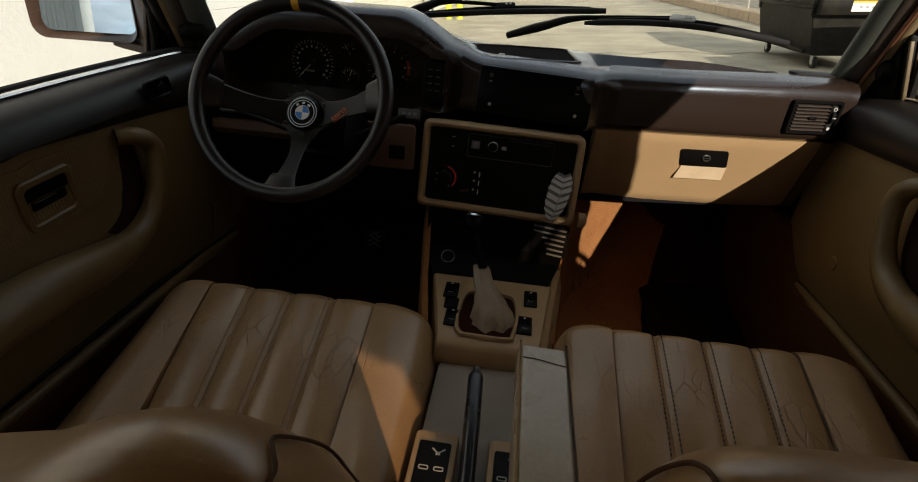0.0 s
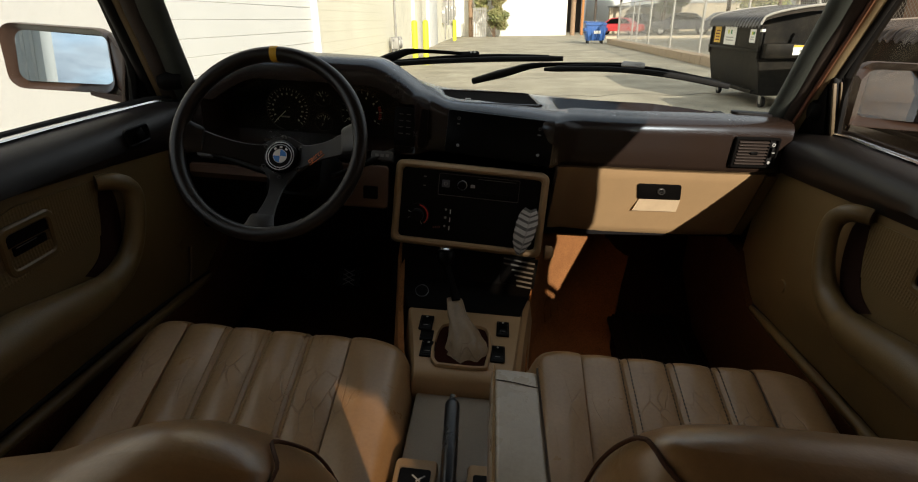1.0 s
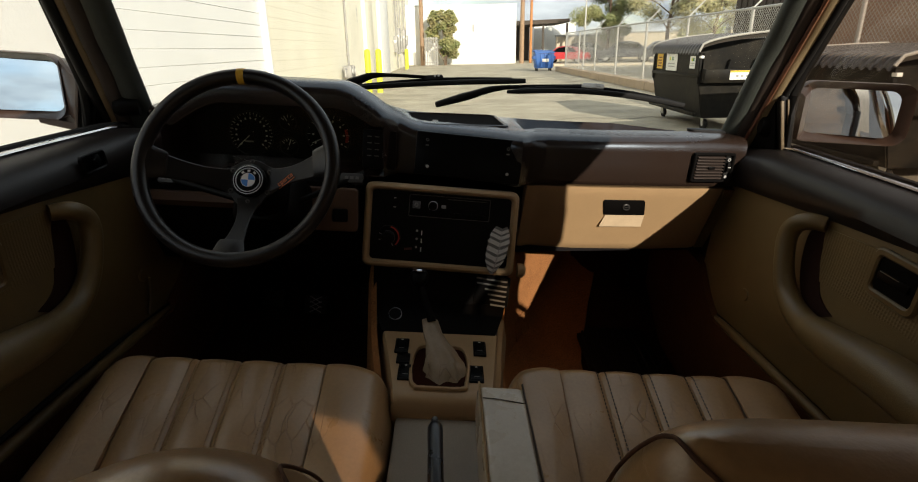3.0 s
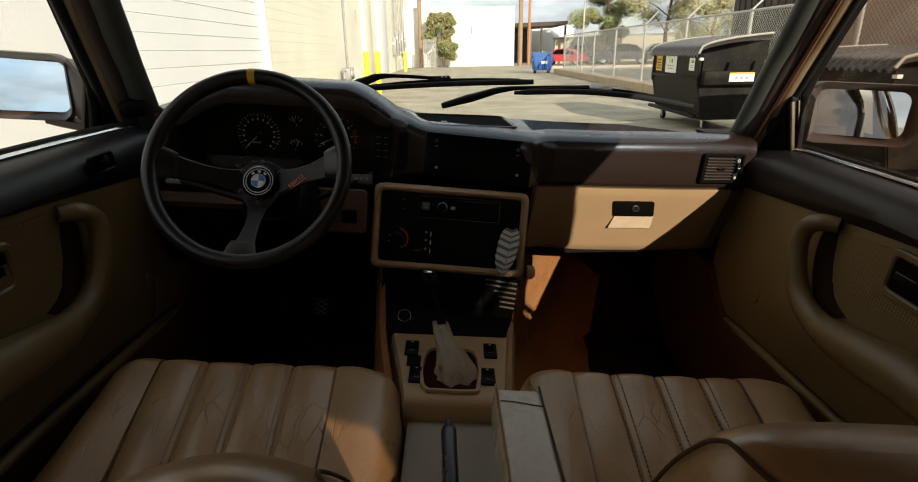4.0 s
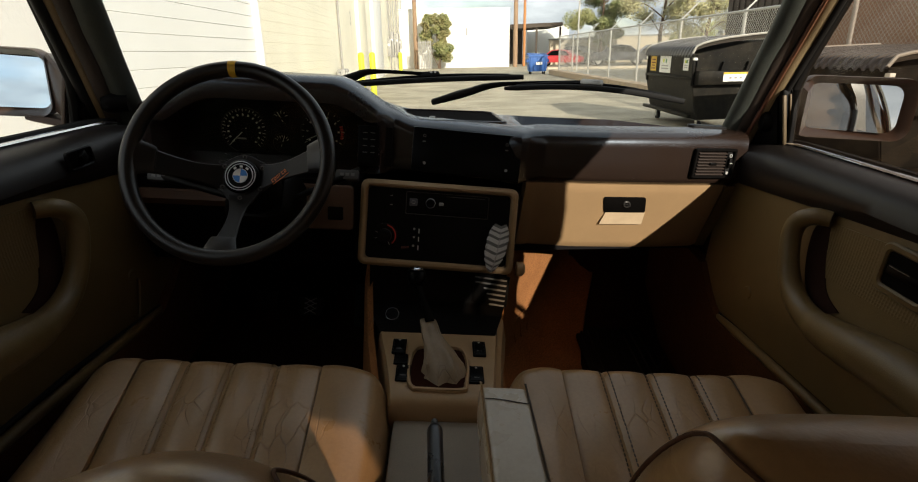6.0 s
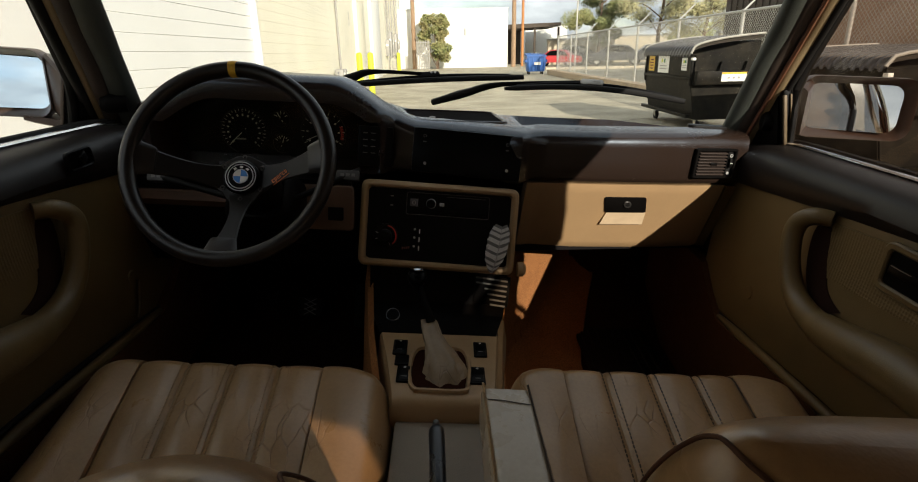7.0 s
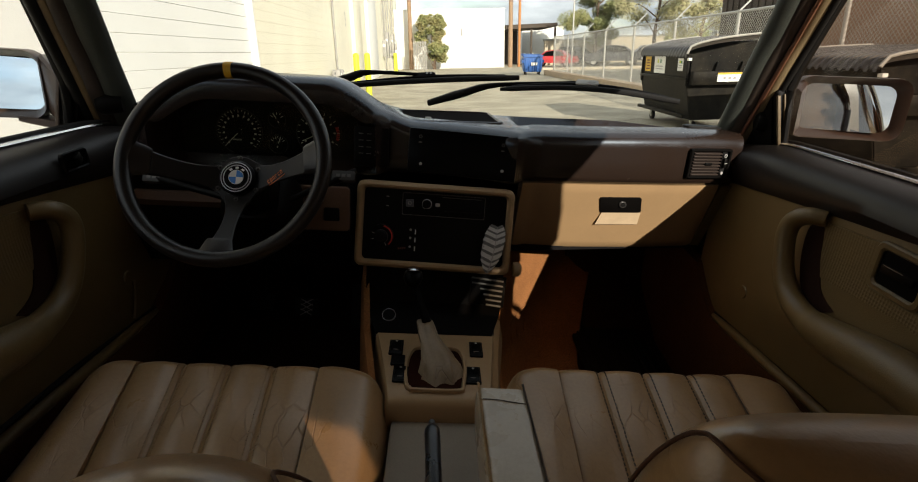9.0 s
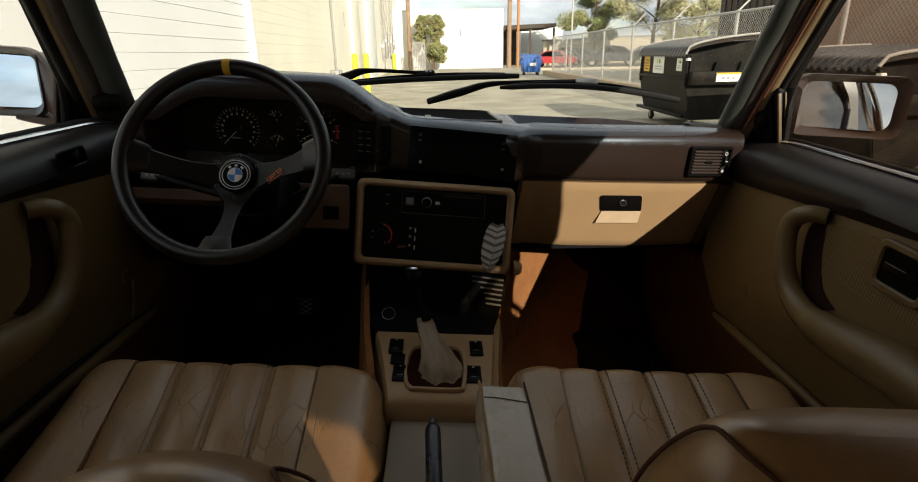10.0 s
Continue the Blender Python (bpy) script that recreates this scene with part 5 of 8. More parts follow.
            add_box(bm, (-0.014 + 0.011 * k, -0.003, 0.010), (-0.007 + 0.011 * k, 0.003, 0.0104), 0, sm)
            part("mark", bm, DIM, pd)
    # pedals in the dark footwell
    for x, y, z, w, h, nm in ((-0.37, 1.36, 0.36, 0.07, 0.055, "brake_pedal"), (-0.50, 1.37, 0.37, 0.07, 0.055, "clutch_pedal"), (-0.22, 1.38, 0.36, 0.045, 0.13, "throttle_pedal")):
        pt = thing(nm, "black rubber pedal in the dark footwell", "pedal", (x, y, z - h), group="pedals")
        pm = basis((x, y, z), (1, 0, 0), (0, 0.5, 1))
        bm = B()
        add_plate(bm, pm, w, h, 0.012, 0.008, 0.003)
        pad = part("pad", bm, RUBBER, pt)
        for k in range(3):
            for s in (-1, 1):
                bm = B()
                add_box(bm, (-w * 0.28, -0.001, 0.012), (w * 0.28, 0.001, 0.0135), 0, pm @ Matrix.Translation((0, (k - 1) * h * 0.26, 0)) @ pose(0, 0, 0, 0, 0, 28 * s))
                part("rib", bm, GREY_M if nm == "brake_pedal" else BLACK, pad)
        bm = B()
        add_tube(bm, [(x, y + 0.01, z), (x, y + 0.09, z + 0.16), (x, y + 0.08, z + 0.32)], 0.007, 8)
        part("arm", bm, BLACK, pt)


mat_badge_rim = mat_base("badge_rim", (0.6, 0.6, 0.6), 0.3, 0.8)
mat_stalk = mat_base("stalk_grey", (0.035, 0.033, 0.031), 0.5)

radio_m = build_radio_panel()
build_feather(radio_m)
build_console()
build_shifter()
build_handbrake()
build_seat_switch(-0.070, -0.006)
build_seat_switch(0.038, 0.102)
build_buckle()
build_wheel()

# ---- front seats ----


def build_seat(side, name_label, seams_f, seams_b, z_front, zslope, stitched, back):
    """A front seat: fluted cushion, backrest, and on the passenger's seat a folded-down armrest.
    seams_f, seams_b: x of the seams at the cushion's front and rear, from left to right."""
    xm = (seams_f[1] + seams_f[-2]) / 2
    t = thing("front_seat", name_label, "car seat", (xm, 0.4, 0.3), group="front seats")
    yb, yf = 0.20, 0.742
    nseam = len(seams_f)

    def cushion(i, u, v):
        """Point on flute i at u across (0..1), v from rear to beyond the front roll (0..1)."""
        y = yb + (yf - yb) * min(v / 0.78, 1.0)
        roll = max(0.0, (v - 0.78) / 0.22)
        f = (y - yb) / (yf - yb)
        xa = seams_b[i] + (seams_f[i] - seams_b[i]) * f
        xb = seams_b[i + 1] + (seams_f[i + 1] - seams_b[i + 1]) * f
        x = xa + (xb - xa) * u
        z = z_front - zslope * (yf - y)
        edge = i in (0, nseam - 2)
        puff = math.sin(math.pi * u)
        if edge:
            e = (1 - u) if i == 0 else u  # 0 at the seam, 1 at the outer edge
            z += 0.012 * math.sin(math.pi * min(e * 1.2, 1)) * (0.4 + 0.6 * (1 - f)) + 0.016 * (1 - f) * ease(0, 0.5, e)
            near = 0.30 if i == 0 and side < 0 else 0.62
            fall = max(0.0, (e - near) / (1 - near))
            z -= (0.105 if near < 0.5 else 0.085) * fall ** 2.2
            x += (-1 if i == 0 else 1) * 0.004 * math.sin(math.pi * fall)
        else:
            z += (0.0090 if side < 0 else 0.0085) * puff ** 0.5 * (1 - 0.6 * roll) - 0.0062
        # the front edge bows and rounds off; corners turn back
        xr = (x - xm) / 0.27
        y -= (0.07 if side < 0 and xr < 0 else 0.045) * max(0.0, abs(xr) - 0.62) ** 1.6 * 3.2 * f ** 5
        if roll:
            a = roll * math.pi * 0.62
            y += 0.038 * math.sin(a)
            z -= 0.050 * (1 - math.cos(a)) + 0.05 * max(0, roll - 0.7)
        # creases and sag of used leather
        z += 0.0018 * noise.noise((x * 11, y * 7, side * 3 + 1))
        if not edge:
            z -= 0.010 * math.exp(-((y - 0.42) / 0.14) ** 2)
            if side < 0:
                c2 = noise.noise((x * 11 - y * 16, y * 5 + x * 4, 8.3))
                z -= 0.0010 * max(0, 1 - abs(c2) * 30) * ease(0.42, 0.62, 0.5 + 0.5 * noise.noise((x * 5 + 3, y * 7, 2.1)))
            cr = noise.noise((x * 30 + y * 9, y * 13 - x * 8, side * 7 + 2))
            z -= (0.0005 if side < 0 else 0.0008) * max(0, 1 - abs(cr) * 20) * ease(0.25, 0.45, 0.5 + 0.5 * noise.noise((x * 7, y * 6, side * 5)))
        return Vector((x, y, z))

    base_bm = B()
    x0, x1 = min(seams_f[0], seams_b[0]) + 0.02, max(seams_f[-1], seams_b[-1]) - 0.02
    zb = z_front - 0.10
    add_loft(base_bm, [[Vector((x, y, z)) for x, y in ((x0, 0.12), (x1, 0.12), (x1, 0.66), (x1 - 0.05, 0.715), (x0 + 0.05, 0.715), (x0, 0.66))] for z in (0.29, zb - 0.06, zb - 0.02)])
    part("seat_base", base_bm, mat_seat_base, t, "dark carpeted seat base")
    for i in range(nseam - 1):
        bm = B()
        edge = i in (0, nseam - 2)
        nu = 16 if side > 0 else 24
        vs = add_grid(bm, nu, 84 if side > 0 else 150, lambda u, v: cushion(i, u, v))
        # skirts fold down into the seams and under the front
        for col, s in ((vs[0], -1), (vs[-1], 1)):
            low = [bm.verts.new(v.co + Vector((-0.001 * s, 0, -0.018))) for v in col]
            for k in range(len(col) - 1):
                bm.faces.new((col[k], col[k + 1], low[k + 1], low[k]))
        row = [c[-1] for c in vs]
        low = [bm.verts.new(v.co + Vector((0, -0.02, -0.10))) for v in row]
        for k in range(len(row) - 1):
            bm.faces.new((row[k], row[k + 1], low[k + 1], low[k]))
        if edge:
            col = vs[0] if i == 0 else vs[-1]
            low = [bm.verts.new(Vector((v.co.x, v.co.y, 0.36))) for v in col]
            for k in range(len(col) - 1):
                bm.faces.new((col[k], col[k + 1], low[k + 1], low[k]))
        part("bolster" if edge else "flute", bm, LEATHER, t, "rounded leather side bolster" if edge else "soft leather flute")
    # seam cords between the flutes, piping round the cushion edge
    for i in range(1, nseam - 1):
        bm = B()
        pts = [cushion(i, 0.0, v / 40) + Vector((0, 0, -0.004)) for v in range(41)]
        add_tube(bm, pts, 0.0017, 6)
        part("seam", bm, SEAM, t)
    for i, u in ((0, 0.0), (nseam - 2, 1.0)):
        bm = B()
        pts = [cushion(i, u, v / 40) + Vector((0, 0, 0.001)) for v in range(2, 39)]
        add_tube(bm, pts, 0.0026, 8)
        part("piping", bm, PIPING, t, "brown piping along the cushion edge")
    # rows of stitches beside the inner seams
    for i in stitched:
        for iu, uu in ((i - 1, 0.90), (i, 0.10)):
            bm = B()
            for k in range(74):
                v = 0.10 + 0.0118 * k
                if v > 0.97:
                    break
                a, b = cushion(iu, uu, v), cushion(iu, uu, v + 0.0072)
                d = (b - a)
                q = basis(a + Vector((0, 0, 0.0004)), (1, 0, 0), d)
                add_box(bm, (-0.0009, 0, -0.0004), (0.0009, d.length, 0.0009), 0, q)
            part("stitching", bm, SEAM if side > 0 else mat_stitch_l, t, "row of dark stitches" if side > 0 else "row of tan stitches", kind="stuff")

    # backrest: padded shell whose inner side panel is piped front and rear
    xi, xo, ztop, drop = back
    s = 1 if xo > xi else -1  # outward
    bm = B()
    def shell(f, a):
        """f: 0 at the bottom, 1 at the top edge; a: round the section."""
        z = 0.47 + (ztop - 0.47) * f
        lean = 0.290 - 0.150 * ease(0.0, 1.0, f) - 0.030 * f
        taper = 1 - (0.10 if side < 0 else 0.05) * f ** 3
        w = abs(xo - xi) / 2 * taper
        cx = (xi + xo) / 2
        d_front, d_rear = (0.078, 0.070) if side < 0 else (0.080, 0.076)
        top = math.sqrt(max(0.0, 1 - max(0.0, (f - 0.86) / 0.14) ** 2)) if f > 0.86 else 1.0
        ca, sa = math.cos(a), math.sin(a)
        ex = (abs(ca) ** 0.42) * (1 if ca > 0 else -1)
        es = (abs(sa) ** 0.55) * (1 if sa > 0 else -1)
        dd = (d_front if sa > 0 else d_rear) * top
        y = lean + es * dd * (1 - 0.18 * f)
        narrow = 1.0 - 0.085 * max(0.0, -es)
        x = cx + ex * w * narrow * (0.90 + 0.10 * top)
        wing = (0.042 if side < 0 else 0.0) * max(0, es) * abs(ex) ** 5 * ease(0.0, 0.35, f) * (1 - ease(0.80, 1.0, f))
        hollow = wing - 0.020 * max(0, es) * (1 - abs(ex) ** 2) * math.sin(math.pi * min(f * 1.1, 1))
        z = 0.47 + (ztop - drop * (1 - math.exp(-((x - xi - s * (0.095 if side < 0 else 0.04)) / 0.115) ** 2)) - 0.47) * f
        return Vector((x, y + hollow, z + 0.0015 * noise.noise((x * 7, y * 7, z * 5 + side))))
    na, nf = 72, 44
    heights = [0.86 * j / 24 for j in range(24)] + [0.86 + 0.14 * math.sin(math.pi / 2 * j / 20) for j in range(21)]
    vs = [[bm.verts.new(shell(heights[j], math.tau * i / na)) for i in range(na)] for j in range(nf + 1)]
    for j in range(nf):
        for i in range(na):
            k = (i + 1) % na
            bm.faces.new((vs[j][i], vs[j][k], vs[j + 1][k], vs[j + 1][i]))
    bm.faces.new(list(reversed(vs[0])))
    bmesh.ops.remove_doubles(bm, verts=vs[-1], dist=0.0008)
    bk = part("backrest", bm, LEATHER, t, "padded leather backrest with rounded top")
    # piping on the inner side panel: up the front edge, over the shoulder, down the rear edge
    inner_a = math.pi if s > 0 else 0.0
    def side_pt(f, da):
        a = inner_a - da if s > 0 else inner_a + da
        return shell(f, a) + Vector((-s * 0.0022 * abs(math.cos(a)), 0.003 * math.sin(a), 0.0012))
    fr, rr = (0.64, 1.0) if side < 0 else (0.24, 1.32)
    pts = [side_pt(0.30 + 0.63 * k / 16, fr) for k in range(17)]
    over = ((0.962, fr * 0.97), (0.977, fr * 0.7), (0.984, fr * 0.3), (0.983, -0.05), (0.978, -0.20), (0.960, -0.45), (0.930, -0.80), (0.895, -1.12))
    pts += [side_pt(f, da if da > 0 else da * rr) for f, da in over]
    pts += [side_pt(0.86 - 0.55 * k / 16, -1.33 * rr) for k in range(17)]
    bm = B()
    add_tube(bm, smooth_path(pts, 3), 0.0013, 8, up=(1, 0, 0))
    part("piping", bm, PIPING, bk, "brown piping round the side panel")
    return t


mat_seat_base = mat_base("seat_base_carpet", (0.07, 0.04, 0.025), 0.9, grain=0.3, bump=0.5)
mat_stitch_l = mat_base("tan_stitch", (0.25, 0.16, 0.08), 0.75)
build_seat(-1, "worn beige leather driver's seat with creased fluted cushion",
                         [-0.626, -0.518, -0.437, -0.359, -0.281, -0.199, -0.070], [-0.642, -0.445, -0.375, -0.312, -0.243, -0.172, -0.060], 0.578, 0.135, (2, 3, 4), (-0.030, -0.625, 0.962, 0.075))
passenger_seat = build_seat(1, "beige leather passenger seat with dark double stitching",
                            [0.128, 0.230, 0.308, 0.391, 0.474, 0.546, 0.668], [0.125, 0.222, 0.306, 0.382, 0.455, 0.535, 0.665], 0.589, 0.155, (2, 3, 4), (0.100, 0.680, 1.001, 0.004))


def build_armrest():
    """The passenger's armrest, folded down between the seats."""
    bm = B()
    rings = []
    for k in range(19):
        f = k / 18
        y = 0.225 + 0.316 * f
        w = 0.0335
        e = max(0.0, (f - 0.93) / 0.07)
        w2 = w * (1 - 0.16 * e * e)
        zt = 0.728 - 0.014 * f - 0.020 * e * e
        zb = 0.640 + 0.020 * f + 0.016 * e * e
        cx = 0.0965 - 0.003 * f
        rings.append([Vector((cx + x * w2 / w, y, (zt + zb) / 2 + zz * (zt - zb) / 0.08 + 0.001 * noise.noise((x * 30, y * 18, 4)))) for x, zz in rrect(2 * w, 0.08, 0.012)])
    add_loft(bm, rings)
    arm = part("armrest", bm, LEATHER_A, passenger_seat, "pale leather armrest folded down beside the seat")
    for s in (-1, 1):
        bm = B()
        pts = [Vector((0.0965 - 0.003 * k / 30 + s * 0.0305, 0.24 + 0.298 * k / 30, 0.7275 - 0.014 * k / 30 - 0.0015)) for k in range(31)]
        add_tube(bm, pts, 0.0014, 6)
        part("piping", bm, mat_arm_edge, arm, "corded edge")
        bm = B()
        for k in range(98):
            y = 0.242 + 0.0030 * k
            z = 0.7278 - 0.014 * (y - 0.225) / 0.316
            add_box(bm, (-0.0013, -0.0006, -0.0008), (0.0013, 0.0006, 0.0007), 0, Matrix.Translation((0.0965 - 0.003 * (y - 0.225) / 0.316 + s * 0.0300, y, z)) @ pose(0, 0, 0, 0, 0, 24))
        part("whip_stitching", bm, SEAM if s > 0 else THREAD, arm, "dark whip stitching" if s > 0 else "tan whip stitching", kind="stuff")
    bm = B()
    add_tube(bm, smooth_path([(0.0665, 0.498, 0.7165), (0.085, 0.496, 0.7172), (0.105, 0.492, 0.717), (0.122, 0.489, 0.7168)], 4), 0.0007, 5)
    part("crease", bm, SEAM, arm)


mat_arm_edge = mat_base("armrest_cord", (0.30, 0.20, 0.10), 0.6)
build_armrest()

# ---- front doors ----


def pad_low(s, y):
    """Lower edge of the dark upper door pad."""
    return 0.853 + 0.014 * s - 0.09 * (y - 0.95) * (1 if y > 0.6 else 0.8)


def build_door(s):
    label = "front car door with dark top and beige card"
    t = thing("car_door", label + (", brown-tinted window" if s > 0 else ", clear window"), "car door", (side_x(s, 0.75), 0.5, 0.5), group="front doors")
    ys = [PB + (1.21 - PB) * k / 40 for k in range(41)]

    def px(d, y):
        return side_x(s, d - 0.018 * ease(0.75, 1.2, y))

    # outer skin
    bm = B()
    rings = []
    for y in (PB, 0.5, 1.25):
        zb = belt_z(s, y)
        rings.append([Vector((side_x(s, d), y, z)) for d, z in ((0.775, 0.40), (0.81, 0.40), (0.84, 0.60), (0.825, 0.80), (0.795, zb - 0.012), (0.78, zb - 0.012), (0.77, 0.8))])
    add_loft(bm, rings)
    part("outer_skin", bm, PAINT, t, "bronze-brown outer door skin")
    # padded dark top
    bm = B()
    rings = []
    for y in ys:
        zb, zl = belt_z(s, y), pad_low(s, y)
        rings.append([Vector((px(d, y), y, z)) for d, z in ((0.765, zb - 0.004), (0.745, zb), (0.722, zb - 0.004), (0.700, zb - 0.014), (0.684, zb - 0.032), (0.680, zb - 0.055), (0.684, zl + 0.02), (0.692, zl + 0.004), (0.704, zl), (0.765, zl))])
    add_loft(bm, rings)
    part("upper_pad", bm, PAD, t, "dark padded vinyl door top")
    # bright strip and inner seal along the glass
    bm = B()
    add_tube(bm, [(px(0.751, y), y, belt_z(s, y) + 0.003) for y in ys[:-2]], 0.0042, 8, ratio=1.7)
    part("bright_strip", bm, CHROME, t, "bright metal strip below the glass")
    bm = B()
    add_tube(bm, [(px(0.765, y), y, belt_z(s, y) + 0.005) for y in ys[:-2]], 0.0075, 8)
    part("glass_seal", bm, RUBBER, t)
    # door card with lower bulge
    bm = B()
    rings = []
    for y in ys:
        zl = pad_low(s, y) + 0.003
        bulge = 0.020 * ease(1.13, 0.80, y)
        f = lambda z: px(0.694 - bulge * math.exp(-((z - 0.66) / 0.085) ** 2) + 0.010 * ease(0.56, 0.50, z), y)
        zf = card_low(s, y)
        zz = [zl - (zl - zf) * k / 18 for k in range(19)]
        rings.append([Vector((f(z) + s * 0.003 * (k == 0), y, z)) for k, z in enumerate(zz)] + [Vector((px(0.765, y), y, zf)), Vector((px(0.765, y), y, zl))])
    add_loft(bm, rings)
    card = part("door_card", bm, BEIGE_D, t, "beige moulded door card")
    # perforated insert between the pull and the latch
    bm = B()
    def insert(u, v, out):
        y = 0.835 - (0.835 - PB - 0.05) * u
        z = pad_low(s, y) - 0.012 - 0.098 * v - 0.02 * u * v
        return Vector((px(0.6935 - 0.020 * ease(1.13, 0.80, y) * math.exp(-((z - 0.66) / 0.085) ** 2) - out, y), y, z))
    vs = add_grid(bm, 30, 10, lambda u, v: insert(u, v, 0.0016))
    rim = vs[0] + [c[-1] for c in vs[1:]] + vs[-1][-2::-1] + [c[0] for c in vs[-2:0:-1]]
    low = [bm.verts.new(v.co + Vector((s * 0.004, 0, 0))) for v in rim]
    for k in range(len(rim)):
        j = (k + 1) % len(rim)
        bm.faces.new((rim[k], rim[j], low[j], low[k]))
    part("card_insert", bm, mat_perforated, card, "finely perforated vinyl insert")
    # armrest sweeping up into the pull handle
    dz = 0.028 * (s - 1) / 2 + 0.004 * s
    bm = B()
    arm = [(0.640, PB + 0.02, 0.745), (0.640, 0.22, 0.742), (0.642, 0.42, 0.738), (0.645, 0.56, 0.729), (0.647, 0.66, 0.712), (0.650, 0.735, 0.702), (0.655, 0.795, 0.705), (0.658, 0.835, 0.722), (0.658, 0.861, 0.752), (0.658, 0.877, 0.79), (0.660, 0.886, 0.825), (0.664, 0.880, 0.850), (0.672, 0.858, 0.866), (0.690, 0.836, 0.868)]
    rad = [0.044, 0.044, 0.042, 0.040, 0.036, 0.030, 0.026, 0.0235, 0.0215, 0.0205, 0.0205, 0.020, 0.019, 0.017]
    dy = -0.048 if s < 0 else 0.0
    line = smooth_path([(px(d, y + dy), y + dy, z + dz) for d, y, z in arm], 5)
    rr = [lerp_at(list(enumerate(rad)), k / 5) * (0.9 if k > 25 else 1.0) for k in range(len(line))]
    add_tube(bm, line, rr, 16, up=(1, 0, 0), ratio=0.95)
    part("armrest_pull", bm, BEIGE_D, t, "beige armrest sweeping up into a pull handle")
    # hollow behind the pull: a near-flush surface, its shade put into the colour
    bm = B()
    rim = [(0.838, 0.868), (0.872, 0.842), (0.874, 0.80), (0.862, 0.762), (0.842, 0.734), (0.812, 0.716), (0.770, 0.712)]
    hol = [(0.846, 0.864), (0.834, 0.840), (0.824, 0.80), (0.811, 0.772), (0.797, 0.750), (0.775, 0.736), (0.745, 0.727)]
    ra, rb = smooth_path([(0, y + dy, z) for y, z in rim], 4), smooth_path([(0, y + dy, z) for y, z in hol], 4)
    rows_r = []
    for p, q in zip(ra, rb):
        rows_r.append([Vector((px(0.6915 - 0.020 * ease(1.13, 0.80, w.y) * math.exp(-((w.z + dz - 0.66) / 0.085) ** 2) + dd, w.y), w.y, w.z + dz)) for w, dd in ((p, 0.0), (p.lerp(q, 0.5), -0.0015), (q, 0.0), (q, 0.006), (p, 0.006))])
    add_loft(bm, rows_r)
    part("pull_shade", bm, mat_pull_shade, t, "dark surface coloured as the shade behind the pull")
    # latch bezel
    lz = 0.832 + 0.012 * s + (-0.012 if s < 0 else 0)
    lm = basis((px(0.693, 0.66), 0.657 if s > 0 else 0.624, lz - (0.014 if s < 0 else 0)), (0, -s, 0), (0, 0.06 * 1, 1))
    bm = B()
    add_ring_plate(bm, lm, 0.108, 0.082, 0.016, 0.013, 0.008, 0.003)
    lb = part("latch_bezel", bm, BEIGE_D, t, "rounded beige latch surround")
    bm = B()
    add_plate(bm, lm, 0.086, 0.060, 0.002, 0.008, 0, 0.0004)
    part("latch_well", bm, mat_void, lb, "black latch well")
    bm = B()
    add_box(bm, (-0.034, -0.008, 0.002), (0.030, 0.006, 0.007), 0.002, lm)
    lv = part("latch_lever", bm, BLACK, lb)
    bm = B()
    add_box(bm, (-0.030, 0.0045, 0.0068), (0.010, 0.0055, 0.0074), 0, lm)
    part("bright_edge", bm, STEEL, lv)
    if s < 0:
        bm = B()
        add_tube(bm, smooth_path([(-0.655, 0.992, 0.522), (-0.656, 1.006, 0.55), (-0.656, 1.012, 0.575), (-0.656, 1.016, 0.602)], 3), 0.0035, 6, up=(1, 0, 0))
        part("seal_edge", bm, mat_post_edge, t, "pale worn edge of the door seal")
    # round trim clip low at the front
    bm = B()
    cm = basis((px(0.690, 1.0), 1.0, 0.628 + 0.012 * s), (0, -s, 0), (0, 0, 1))
    add_disc(bm, cm, 0.015, 0.005, (0, 0), 0.0, 20, 0.002)
    part("trim_clip", bm, BEIGE_D, t)
    # edge bead along the foot of the card
    bm = B()
    add_tube(bm, [(px(0.698, y), y, card_low(s, y) - 0.001) for y in ys], 0.005, 8)
    part("foot_bead", bm, RUBBER, t)
    if s < 0:
        sm = basis((px(0.681, 0.905), 0.905, 0.896), (0, 1, 0), (-0.15, 0, 1))
        bm = B()
        add_ring_plate(bm, sm, 0.072, 0.036, 0.008, 0.005, 0.007, 0.002)
        sw = part("mirror_switch", bm, BLACK, t, "black mirror adjuster switch")
        bm = B()
        add_plate(bm, sm, 0.062, 0.028, 0.003, 0.004)
        part("switch_base", bm, GLOSSBLACK, sw)
        bm = B()
        add_box(bm, (-0.010, -0.009, 0.003), (0.016, 0.009, 0.012), 0.004, sm @ pose(0, 0, 0, 0, 15, 20))
        part("switch_knob", bm, GLOSSBLACK, sw)
    # glass and its frame
    def win(u, v):
        zf = 0.95 + 0.013 * s + 0.365 * v
        # the front edge follows the pillar's seal
        y0, de = (min(1.095, 1.100 - 0.787 * (zf - 1.077)), 0.706 - 0.152 * (zf - 1.077)) if s > 0 else (min(1.095, 1.098 - 0.735 * (zf - 0.997)), 0.773 - 0.185 * (zf - 0.997))
        yr = pillar_front(zf) + 0.02
        y = yr + (y0 - yr) * u
        zt = 1.350 - 0.02 * (1 - u)
        z = belt_z(s, y) + (zt - belt_z(s, y)) * v
